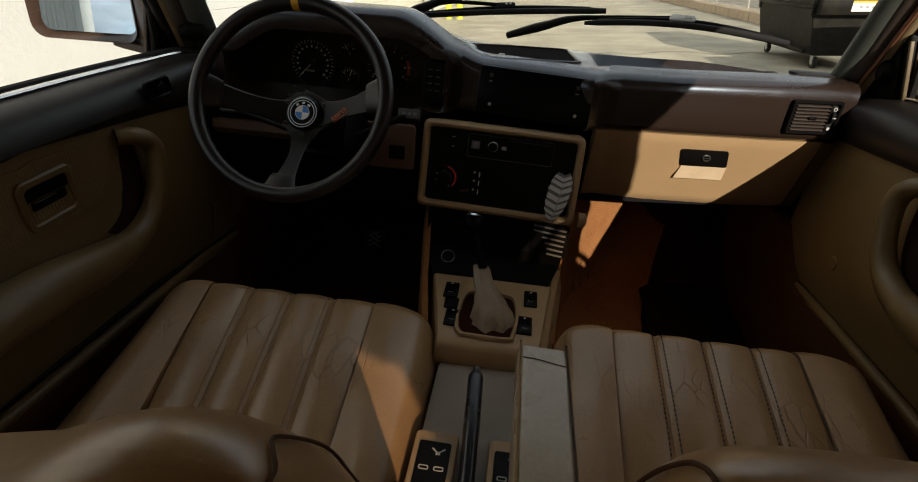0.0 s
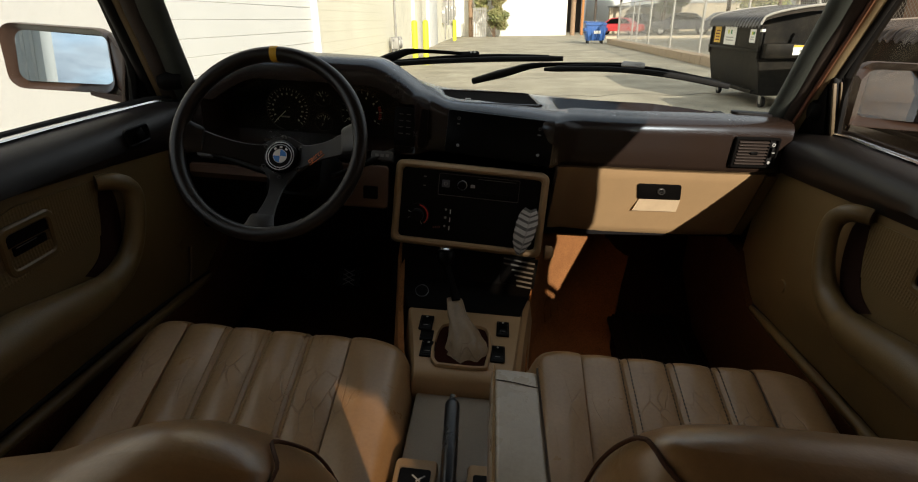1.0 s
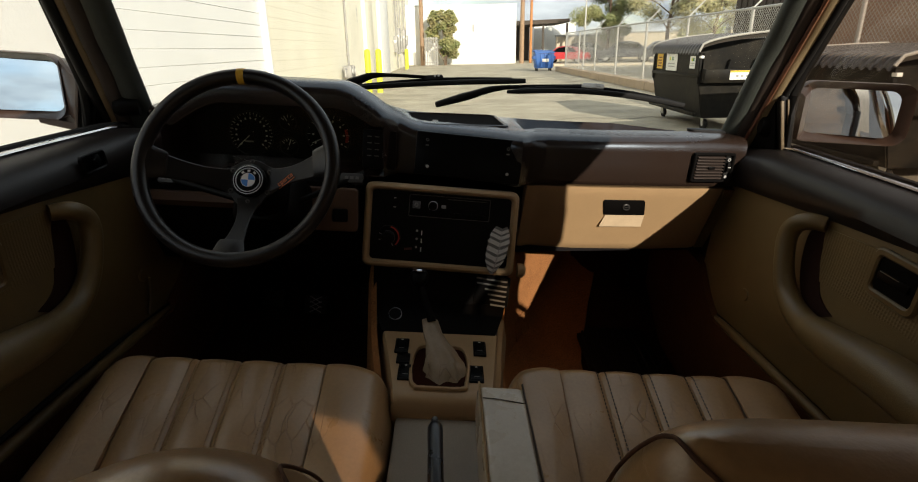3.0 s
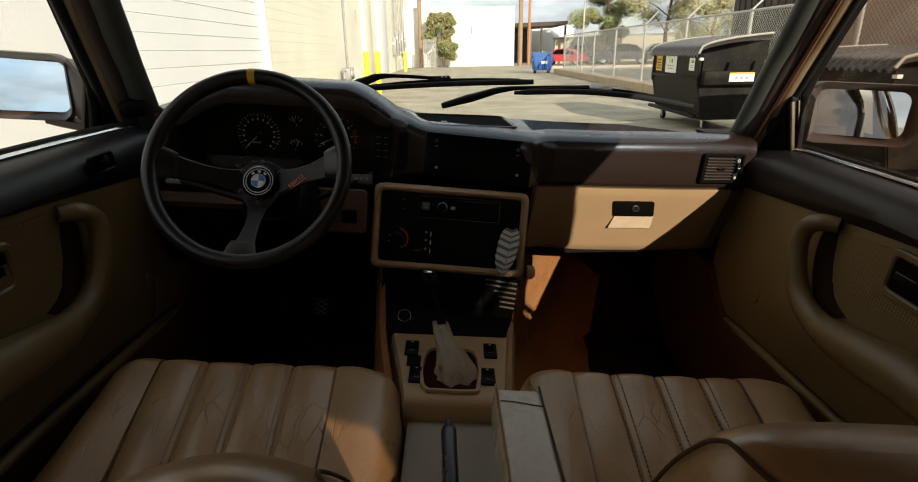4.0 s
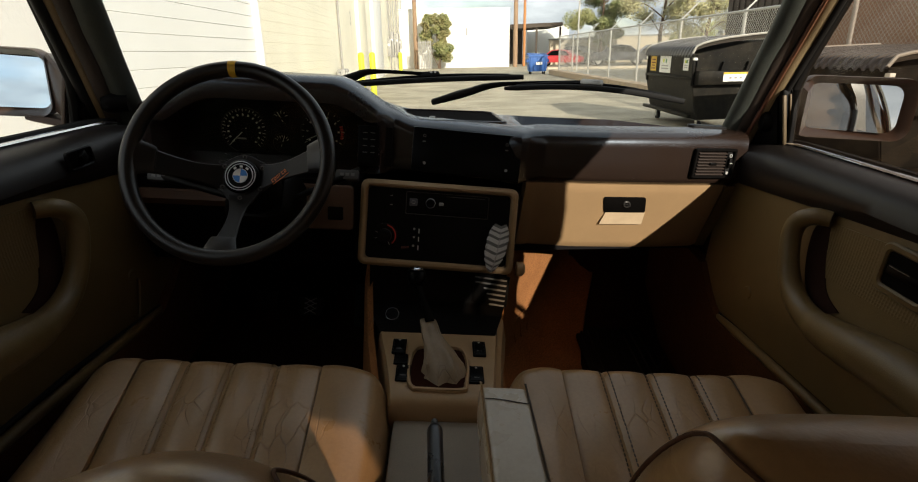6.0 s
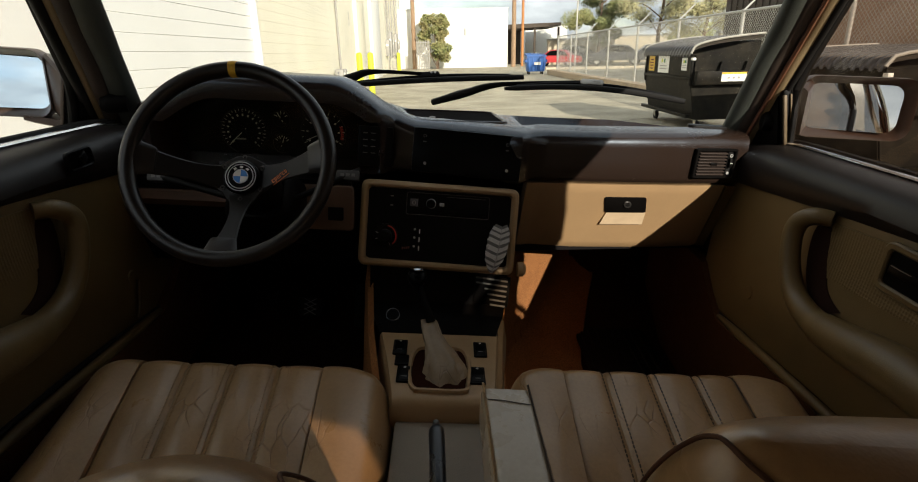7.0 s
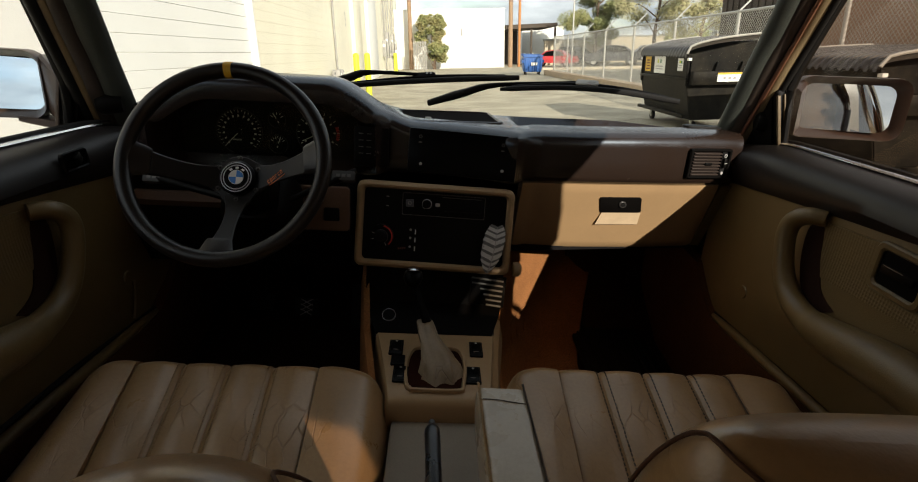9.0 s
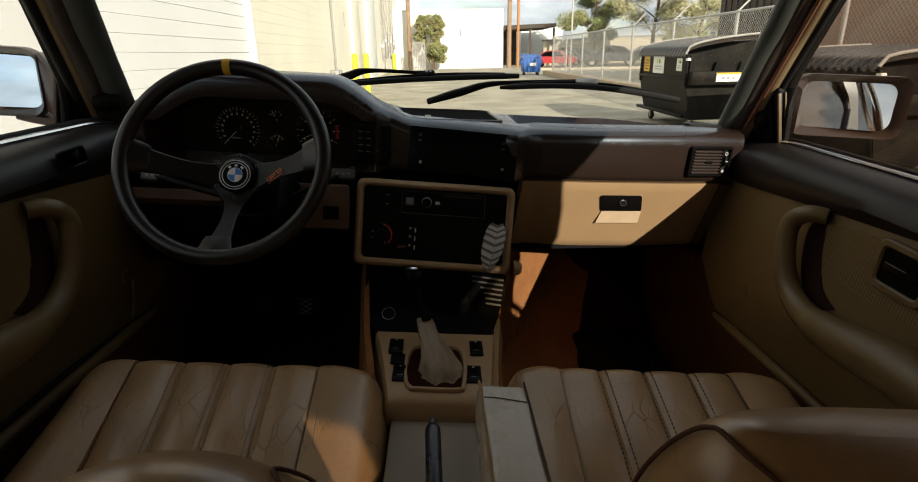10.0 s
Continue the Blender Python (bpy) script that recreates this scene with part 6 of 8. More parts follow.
        d = 0.745 - 0.130 * v ** 1.25 if s > 0 else 0.785 - 0.05 * v - 0.11 * v ** 3
        return Vector((side_x(s, d + (de + 0.014 - d) * ease(0.55, 1.0, u)), y, z))
    bm = B()
    add_grid(bm, 14, 10, win)
    g = part("window_pane", bm, GLASS_S if s > 0 else GLASS_L, t, "dusty brown-tinted side glass" if s > 0 else "clear side glass")
    g.visible_shadow = False
    bm = B()
    edge = [win(1, k / 10) for k in range(11)] + [win(1 - k / 8, 1) for k in range(1, 9)] + [win(0, 1 - k / 6) for k in range(1, 7)]
    add_tube(bm, edge, [0.0065] * 9 + [0.010] + [0.013] * 10 + [0.011] * (len(edge) - 20), 8, ratio=1.4)
    part("window_frame", bm, RUBBER, t, "black window frame")
    # quarter post with its bright edge, where the mirror is mounted
    bm = B()
    zb = belt_z(s, 1.1)
    lean = -s * (15.7 if s > 0 else 12)
    base = Vector((0.757, 1.106, 0.945) if s > 0 else (-0.792, 1.10, 0.905))
    post = Matrix.Translation(base) @ pose(0, 0, 0, 0, lean, 0)
    add_box(bm, (-0.010, -0.006, -0.01), (0.010, 0.016, 0.132), 0.004, post)
    add_prism(bm, [base + Vector((-s * 0.004, 0.006, -0.01)), base + Vector((-s * 0.012, 0.22, -0.03)), base + Vector((-s * 0.022, 0.13, 0.03)), base + Vector((-s * 0.036, 0.012, 0.128))], (-s * 0.012, 0, 0))
    part("quarter_post", bm, BLACK, t, "black mirror post in the window corner")
    bm = B()
    add_box(bm, (-0.013, -0.013, 0.008), (-0.006, -0.006, 0.122), 0.0015, post)
    add_box(bm, (0.002, -0.011, 0.008), (0.006, -0.006, 0.122), 0.0015, post)
    part("post_edge", bm, mat_post_edge if s > 0 else mat_frame_trim, t, "worn edge strips of the mirror post")
    bm = B()
    tm = basis((side_x(s, 0.728), 1.150, zb + 0.042), (0.3 * s, 1, 0), (0, 0, 1))
    rings = []
    for z, q in ((-0.02, 0.022), (0.012, 0.027), (0.022, 0.0265), (0.030, 0.022), (0.033, 0.012)):
        rings.append([tm @ Vector((q * math.cos(a), q * 0.95 * math.sin(a), z * (1 if s > 0 else -1) * (1 if tm.col[2].x * s < 0 else -1))) for a in (math.tau * j / 24 for j in range(24))])
    add_loft(bm, rings)
    part("tweeter_pod", bm, BLACK, t, "rounded black speaker pod in the window corner")
    build_mirror(t, s)
    return t


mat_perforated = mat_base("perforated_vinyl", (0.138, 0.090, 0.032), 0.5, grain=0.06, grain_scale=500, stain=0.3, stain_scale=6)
pn, pl = mat_perforated.node_tree.nodes, mat_perforated.node_tree.links
p_co = pn.new("ShaderNodeTexCoord")
p_dot = pn.new("ShaderNodeTexVoronoi")
p_dot.inputs["Scale"].default_value = 165
p_dot.inputs["Randomness"].default_value = 0.15
p_bump = pn.new("ShaderNodeBump")
p_bump.inputs["Strength"].default_value = 0.9
p_bump.inputs["Distance"].default_value = 0.0016
pl.new(p_co.outputs["Object"], p_dot.inputs["Vector"])
pl.new(p_dot.outputs["Distance"], p_bump.inputs["Height"])
pl.new(p_bump.outputs["Normal"], pn["Principled BSDF"].inputs["Normal"])
# near-black red-brown that paints the shade behind the door pulls
mat_pull_shade = mat_base("pull_shade", (0.022, 0.009, 0.006), 0.8, stain=0.2, spec=0.1)
mat_frame_trim = mat_base("frame_brown", (0.05, 0.03, 0.022), 0.5)
mat_post_edge = mat_base("post_edge", (0.13, 0.092, 0.048), 0.5, 0.2, grain=0.2, stain=0.6, stain_scale=30)


def build_mirror(t, s):
    """Door mirror: deep rounded shell, glass set back in it, arm to the quarter post."""
    if s > 0:
        c, w, h = Vector((0.925, 1.172, 1.034)), 0.240, 0.138
        m = basis(c, (1, -0.24, 0.035), (0.0, 0.03, 1))
        gm = basis(m @ Vector((0, 0, -0.010)), (1, -0.425, 0.035), (0, 0.080, 1))
    else:
        c, w, h = Vector((-0.974, 1.155, 0.991)), 0.238, 0.144
        m = basis(c, (1, 0.14, -0.02), (0.0, 0.03, 1))
        gm = m @ Matrix.Translation((0, 0, -0.017)) @ pose(0, 0, 0, -9.5, 6.0, 0)
    bm = B()
    rings = []
    for z, k, r in ((0.000, 0.885, 0.022), (0.014, 0.945, 0.028), (0.018, 0.985, 0.032), (0.012, 1.0, 0.034), (-0.02, 0.99, 0.034), (-0.06, 0.88, 0.034), (-0.085, 0.62, 0.028)):
        rings.append([m @ Vector((x, y, z)) for x, y in rrect(w * k, h * k, r * k)])
    # inner lip back to the glass
    gw, gh = (0.775, 0.745) if s > 0 else (0.850, 0.775)
    inner = [[m @ Vector((x, y, z)) for x, y in rrect(w * gw, h * gh, 0.024)] for z in (-0.016,)]
    add_loft(bm, inner + rings, True, False)
    bm.faces.new([bm.verts.new(p) for p in reversed(rings[-1])])
    sh = part("mirror_shell", bm, mat_mirror_shell, t, "rounded dark brown door mirror")
    bm = B()
    add_plate(bm, gm, w * (gw + 0.012), h * (gh + 0.012), 0.002, 0.024)
    part("mirror_glass", bm, MIRROR, sh, "silvered mirror glass")
    bm = B()
    zb = belt_z(s, 1.1)
    a = side_x(s, 0.765)
    sx = (c.x - s * w * 0.44)
    rings = []
    if s > 0:
        for f in (0.0, 0.35, 0.7, 1.0):
            x = a + (sx - a) * f
            zt = zb + 0.118 + 0.015 * f
            zl = zb + 0.020 + 0.012 * f
            rings.append([Vector((x, y, z)) for y, z in ((1.115 + 0.045 * f, zl), (1.125 + 0.045 * f, zt - 0.006), (1.14 + 0.04 * f, zt), (1.19, zt), (1.21, zt - 0.02), (1.21, zl))])
    else:
        # broad foot that sweeps up into the shell
        for x, y0, zl, zt in ((-0.772, 1.118, 0.896, 1.016), (-0.792, 1.122, 0.900, 1.018), (-0.812, 1.130, 0.906, 1.024), (-0.830, 1.140, 0.913, 1.034), (-0.848, 1.152, 0.919, 1.046), (-0.862, 1.164, 0.924, 1.053)):
            r = 0.012
            rings.append([Vector((x, y, z)) for y, z in ((y0 + r, zl), (y0 + 0.003, zl + r * 0.5), (y0, zl + r * 1.5), (y0, zt - r * 1.5), (y0 + 0.003, zt - r * 0.5), (y0 + r, zt), (1.20, zt - 0.004), (1.215, zt - 0.02), (1.215, zl + 0.012), (1.20, zl))])
    add_loft(bm, rings)
    if s < 0:
        # lower plate under the shell, ending in a notch
        add_loft(bm, [[Vector((x, y, z)) for y, z in ((1.150, zl), (1.146, zl + 0.003), (1.148, zh), (1.20, zh), (1.20, zl))] for x, zl, zh in ((-0.785, 0.889, 0.906), (-0.83, 0.896, 0.914), (-0.90, 0.907, 0.922), (-0.918, 0.911, 0.924))])
    part("mirror_arm", bm, mat_mirror_shell, sh, "dark mirror arm")


mat_mirror_shell = mat_base("mirror_shell", (0.058, 0.036, 0.027), 0.32, spec=0.4, grain=0.05, stain=0.3, stain_scale=15)
build_door(1)
build_door(-1)


# ---- wipers ----


def screen_pt(x, z):
    """Outer face of the windscreen at x and z."""
    e = ((x - CAR_XC) / 0.70) ** 2
    f = (z - 0.912) / 0.433
    return Vector((x, 1.600 - 0.29 * e - (0.845 - 0.24 * e) * f + 0.026, z))


def build_wiper(a, b, pivot, elbow, bracket_mat, bow):
    """Blade from a to b, arm from the pivot to the blade's middle; all as (x, z) on the screen."""
    t = thing("windscreen_wiper", "black wiper resting low on the windscreen", "wiper", screen_pt(*pivot), group="wipers")
    A, E = screen_pt(*a), screen_pt(*b)
    line = [screen_pt(a[0] + (b[0] - a[0]) * k / 14, a[1] + (b[1] - a[1]) * k / 14 + bow * math.sin(math.pi * k / 14)) for k in range(15)]
    bm = B()
    add_tube(bm, line, [0.0045] + [0.0072] * 13 + [0.006], 8, ratio=0.8)
    part("blade", bm, RUBBER, t, "black rubber blade")
    bm = B()
    up = Vector((0, 0.012, 0.010))
    top = [line[k] + up * (0.35 + 0.55 * math.sin(math.pi * k / 14)) for k in range(1, 14)]
    add_tube(bm, top, 0.0038, 8)
    part("bridge", bm, BLACK, t)
    mid = line[7] + up * 1.05
    bm = B()
    d = (E - A).normalized()
    bmx = basis(mid, d, (0, 0.6, 0.8))
    add_plate(bm, bmx, 0.058, 0.017, 0.014, 0.007, 0.004, -0.006)
    br = part("bracket", bm, bracket_mat, t, "pressed bracket with bright holes")
    for k in (0.008, 0.018):
        bm = B()
        add_disc(bm, bmx, 0.0032, 0.001, (k, 0.002), 0.0102, 12)
        part("hole", bm, GREY_M, br)
    P, L = screen_pt(*pivot), screen_pt(*elbow)
    bm = B()
    pts = smooth_path([P + up * 0.3, P.lerp(L, 0.5) + up * 0.9, L + up * 1.1, mid + up * 0.3], 5)
    add_tube(bm, pts, [lerp_at([(0, 0.009), (4, 0.0120), (8, 0.0095), (11, 0.0050), (20, 0.0034)], k) for k in range(len(pts))], 8, ratio=0.7)
    part("arm", bm, BLACK, t, "tapered black wiper arm")


build_wiper((-0.288, 0.989), (0.193, 1.045), (-0.309, 0.987), (-0.19, 1.022), BLACK, 0.002)
# paler bracket than its twin: the sun on it is put into the material
build_wiper((0.156, 1.006), (0.581, 1.016), (-0.039, 0.937), (0.15, 1.004), mat_slat, 0.018)


# ---- floor mat ----
def build_mat():
    t = thing("floor_mat", "black ribbed rubber floor mat in the passenger footwell", "floor mat", (0.545, 1.24, 0.262))
    bm = B()
    m = basis((0.545, 1.24, 0.286), (1, 0, 0), (0.12, 1, 0.03))
    add_plate(bm, m, 0.22, 0.62, 0.008, 0.03, 0.004, -0.006)
    part("mat_base", bm, MATTING, t)
    for k in range(3):
        bm = B()
        add_ring_plate(bm, m, 0.19 - 0.05 * k, 0.58 - 0.07 * k, 0.025, 0.008, 0.006, 0.002)
        part("raised_rib", bm, MATTING, t)


build_mat()

# ---- the alley outside, in the level world ----
ALLEY = mat_base("alley_concrete", (0.47, 0.425, 0.325), 0.9, grain=0.34, grain_scale=45, stain=1.0, stain_scale=0.9, bump=0.6, bump_scale=40, spec=0.2)
CREAM = mat_base("cream_block_paint", (0.86, 0.82, 0.68), 0.8, grain=0.05, grain_scale=40, stain=0.3, stain_scale=0.7, bump=0.08, bump_scale=60, spec=0.2)
WHITEWALL = mat_base("white_stucco", (0.80, 0.80, 0.77), 0.85, grain=0.04, grain_scale=30, stain=0.12, stain_scale=0.4, bump=0.12, bump_scale=50, spec=0.2)
DOORWHITE = mat_base("white_roller_door", (0.82, 0.82, 0.80), 0.55, grain=0.03, stain=0.15, stain_scale=0.8)
JOINT = mat_base("mortar_joint", (0.40, 0.36, 0.27), 0.9, grain=0.2, grain_scale=60)
BOLLARD = mat_base("bollard_yellow", (0.62, 0.66, 0.04), 0.55, stain=0.3, stain_scale=3, grain=0.05)
DUMP = mat_base("dumpster_paint", (0.0045, 0.004, 0.0032), 0.5, spec=0.08, grain=0.3, grain_scale=14, stain=1.0, stain_scale=2.6, bump=0.05, bump_scale=30, tint=(0.024, 0.020, 0.014))
DUMPLID = mat_base("dumpster_lid", (0.055, 0.047, 0.040), 0.30, grain=0.1, stain=0.5, stain_scale=2)
GALV = mat_base("galvanised", (0.52, 0.51, 0.48), 0.5, 0.5, grain=0.1, stain=0.3, stain_scale=4)
KERB = mat_base("low_wall_block", (0.46, 0.36, 0.255), 0.9, grain=0.15, grain_scale=30, stain=0.4, stain_scale=1.5, bump=0.5, bump_scale=40)
POLEWOOD = mat_base("pole_wood", (0.34, 0.225, 0.14), 0.9, grain=0.3, grain_scale=30, stain=0.4, bump=0.5, bump_scale=30)
POLE2 = mat_base("orange_pole", (0.50, 0.22, 0.08), 0.8, grain=0.2, stain=0.3)
BINBLUE = mat_base("bin_blue", (0.03, 0.12, 0.40), 0.5, stain=0.3, stain_scale=4)
REDCAR = mat_base("red_car_paint", (0.50, 0.03, 0.035), 0.3, coat=0.6)
GREYCAR = mat_base("dark_grey_car_paint", (0.05, 0.05, 0.055), 0.3, coat=0.6)
mat_black_car = mat_base("black_car_paint", (0.02, 0.02, 0.021), 0.3, coat=0.5)
DARKBLD = mat_base("dark_brown_siding", (0.075, 0.058, 0.045), 0.8, grain=0.1, grain_scale=10, stain=0.3, stain_scale=0.8)
GREYBLD = mat_base("grey_building", (0.34, 0.34, 0.325), 0.85, grain=0.1, stain=0.3, stain_scale=0.3)
TANBLD = mat_base("tan_building", (0.55, 0.48, 0.37), 0.85, grain=0.05, stain=0.2, stain_scale=0.5)
BARK = mat_base("bark", (0.16, 0.11, 0.075), 0.9, grain=0.3, grain_scale=20, stain=0.4, bump=0.8, bump_scale=20)
LEAF = mat_base("leaf_green", (0.29, 0.33, 0.14), 0.6, grain=0.3, grain_scale=3, stain=0.6, stain_scale=0.9, tint=(0.50, 0.44, 0.20), rand=0.15)
LEAF_R = mat_base("leaf_russet", (0.20, 0.24, 0.085), 0.6, grain=0.3, grain_scale=3, stain=0.9, stain_scale=1.1, tint=(0.33, 0.25, 0.12))
LEAF_F = mat_base("leaf_olive", (0.44, 0.42, 0.23), 0.65, grain=0.3, grain_scale=3, stain=0.6, stain_scale=0.7, tint=(0.50, 0.44, 0.27))
STICK_Y = mat_base("yellow_sticker", (0.70, 0.42, 0.03), 0.5)
STICK_W = mat_base("white_sticker", (0.78, 0.78, 0.74), 0.5, stain=0.15, stain_scale=9)
METER = mat_base("meter_grey", (0.34, 0.33, 0.31), 0.6, 0.2, stain=0.3)
mat_tan_shed = mat_base("brown_ribbed_wall", (0.36, 0.235, 0.17), 0.85, grain=0.08, grain_scale=12, stain=0.25, stain_scale=0.5)
WALL_X = -3.4


def build_ground():
    # one sheet out to the horizon, finer near the car
    bm = B()
    xs = [-900, -60, -12, -6, -3.5, -2, 0, 2, 4, 6, 12, 60, 900]
    ys = [-900, -60, -12, -4, 0, 4, 8, 12, 18, 26, 40, 80, 300, 1500]
    vs = [[bm.verts.new((x, y, 0)) for y in ys] for x in xs]
    for i in range(len(xs) - 1):
        for j in range(len(ys) - 1):
            bm.faces.new((vs[i][j], vs[i + 1][j], vs[i + 1][j + 1], vs[i][j + 1]))
    solid("ground", bm, ALLEY, "worn pale concrete alley surface with stains", "ground", in_car=False, smooth=False)
    rng = random.Random(5)
    for k in range(7):
        bm = B()
        x, y = rng.uniform(-2.4, 2.6), 9 + 3.4 * k
        pts = [Vector((x, y, 0.004))]
        for j in range(14):
            x += rng.uniform(0.12, 0.34)
            y += rng.uniform(-0.22, 0.22)
            pts.append(Vector((x, y, 0.004)))
        for a, b in zip(pts, pts[1:]):
            d = (b - a).normalized().cross(Vector((0, 0, 1))) * rng.uniform(0.010, 0.022)
            bm.faces.new([bm.verts.new(p) for p in (a - d, b - d, b + d, a + d)])
        solid("crack", bm, mat_crack, "dark crack filled with tar", "ground crack", in_car=False, smooth=False)


mat_crack = mat_base("tar_crack", (0.16, 0.145, 0.12), 0.9, grain=0.2, grain_scale=20)


def build_left_building():
    g0, g1, gz = 5.65, 10.9, 3.7
    bm = B()
    t = 0.3
    for y0, y1, z0, z1 in ((0.4, g0, 0, 6.4), (g1, 46.5, 0, 6.4), (g0, g1, gz, 6.4)):
        add_box(bm, (WALL_X - t, y0, z0), (WALL_X, y1, z1))
    add_box(bm, (WALL_X - 9, 46.2, 0), (WALL_X - t, 46.5, 6.4))
    add_box(bm, (WALL_X - 9, 0.4, 0), (WALL_X - t, 0.7, 6.4))
    add_box(bm, (WALL_X - 9, 0.4, 6.2), (WALL_X - t, 46.2, 6.4))
    w = solid("wall_left", bm, CREAM, "cream painted block building along the alley", "building wall", in_car=False, smooth=False)
    # thin white sheet laid over the cream wall's near bay
    bm = B()
    add_box(bm, (WALL_X - 0.02, 0.42, 0), (WALL_X + 0.006, g0 - 0.02, 6.38))
    part("white_bay", bm, WHITEWALL, w, "whiter bay at the wall's near end")
    # recessed roller door: each slat its own piece
    dr = thing("roller_door", "white horizontal-panel roller door in the building", "garage door", (WALL_X - 0.12, (g0 + g1) / 2, 0), in_car=False)
    hgt = 0.205
    bm = B()
    add_box(bm, (-0.02, -(g1 - g0) / 2 + 0.02, 0.002), (0.02, (g1 - g0) / 2 - 0.02, hgt - 0.003), 0.003, seg=1)
    me = mesh_of("slat", bm, DOORWHITE)
    for k in range(18):
        ob = new("slat", me)
        ob.parent = dr
        ob.location = (0.0, 0, k * hgt)
    bm = B()
    add_box(bm, (WALL_X - 0.16, g0, 0), (WALL_X - 0.145, g1, gz))
    part("backing", bm, JOINT, dr)
    bm = B()
    add_box(bm, (WALL_X - 0.10, g1 - 0.06, 0), (WALL_X + 0.02, g1 + 0.02, gz), 0.006)
    part("jamb", bm, DOORWHITE, dr)
    # block courses: raised bed joints are recessed lines along the wall
    for k in range(1, 24):
        bm = B()
        z = 0.2 * k * 1.0
        add_box(bm, (WALL_X - 0.004, g1 + 0.05, z - 0.005), (WALL_X + 0.0025, 17.4, z + 0.005))
        ob = part("bed_joint", bm, mat_joint_soft, w)
    # plain pilasters further on
    for k, (y, wd, mt) in enumerate(((22.5, 2.0, CREAM), (27.0, 3.2, WHITEWALL))):
        bm = B()
        add_box(bm, (WALL_X - 0.05, y, 0), (WALL_X + 0.14, y + wd, 6.4), 0.01)
        part("pilaster", bm, mt, w, "white painted pilaster")
    for y in (18.7, 24.9, 30.8, 35.4, 40.6):
        p = thing("down_pipe", "painted conduit running up the building wall", "pipe", (WALL_X + 0.05, y, 0), in_car=False, group="wall pipes")
        bm = B()
        add_tube(bm, [(WALL_X + 0.05, y, 0.1), (WALL_X + 0.05, y, 6.2)], 0.035, 8)
        part("pipe", bm, METER, p)
        for z in (1.0, 3.0, 5.0):
            bm = B()
            add_box(bm, (WALL_X - 0.01, y - 0.06, z), (WALL_X + 0.09, y + 0.06, z + 0.03), 0.004)
            part("strap", bm, METER, p)
    # gas meter set at the foot of the wall
    gm = thing("gas_meter", "grey gas meter with bent pipes at the wall", "gas meter", (WALL_X + 0.3, 17.9, 0), in_car=False)
    bm = B()
    add_tube(bm, smooth_path([(WALL_X + 0.2, 17.2, 0), (WALL_X + 0.2, 17.2, 0.5), (WALL_X + 0.2, 17.35, 0.62), (WALL_X + 0.2, 18.2, 0.62), (WALL_X + 0.2, 18.35, 0.5), (WALL_X + 0.2, 18.35, 0)], 4), 0.035, 8)
    part("pipe", bm, METER, gm)
    for y in (17.55, 18.0):
        bm = B()
        add_box(bm, (WALL_X + 0.08, y - 0.13, 0.36), (WALL_X + 0.36, y + 0.13, 0.72), 0.05)
        mt = part("meter_body", bm, METER, gm)
        bm = B()
        add_disc(bm, basis((WALL_X + 0.361, y, 0.56), (0, 1, 0), (0, 0, 1)), 0.07, 0.012)
        part("dial", bm, STICK_W, mt)
    # electric boxes
    for y, z0, hh, ww in ((33.9, 1.0, 0.9, 0.6), (35.6, 0.9, 1.5, 0.7), (37.2, 1.2, 0.8, 0.6), (39.4, 1.0, 1.4, 0.8), (41.5, 1.4, 0.7, 0.5)):
        eb = thing("electric_box", "grey electric meter box on the building wall", "meter box", (WALL_X + 0.1, y, z0), in_car=False, group="meter boxes")
        bm = B()
        add_box(bm, (WALL_X, y, z0), (WALL_X + 0.22, y + ww, z0 + hh), 0.015)
        part("case", bm, METER, eb)
        bm = B()
        add_disc(bm, basis((WALL_X + 0.1, y, z0 + hh * 0.68), (1, 0, 0), (0, 0, 1)), 0.08, 0.06)
        part("dial", bm, STICK_W, eb)
        bm = B()
        add_tube(bm, [(WALL_X + 0.1, y + ww / 2, z0 + hh), (WALL_X + 0.1, y + ww / 2, 5.8)], 0.03, 6)
        part("conduit", bm, METER, eb)
    # wall writing too small to read stands as dark bars
    for y, zs in ((19.0, (2.15, 2.32, 2.5)), (20.4, (2.1, 2.28, 2.45))):
        for z in zs:
            bm = B()
            add_box(bm, (WALL_X + (0.14 if y > 19.8 else 0), y, z), (WALL_X + (0.146 if y > 19.8 else 0.006), y + 0.12, z + 0.1))
            part("wall_mark", bm, METER, w)


mat_joint_soft = mat_base("block_joint", (0.62, 0.57, 0.43), 0.9, grain=0.1, grain_scale=40, stain=0.6, stain_scale=1.2, tint=(0.80, 0.755, 0.60))


def build_bollard(x, y, lean):
    t = thing("bollard", "yellow-green painted steel bollard by the wall", "bollard", (x, y, 0), in_car=False, group="bollards")
    bm = B()
    m = Matrix.Translation((x, y, 0)) @ pose(0, 0, 0, 0, lean, 0)
    rings = []
    for r, z in ((0.085, 0), (0.085, 1.12), (0.078, 1.16), (0.05, 1.185), (0.01, 1.195)):
        rings.append([m @ Vector((r * math.cos(a), r * math.sin(a), z)) for a in (math.tau * j / 18 for j in range(18))])
    add_loft(bm, rings)
    part("post", bm, BOLLARD, t)
    bm = B()
    add_disc(bm, Matrix.Translation((x, y, 0)), 0.12, 0.015, n=18)
    part("collar", bm, JOINT, t)


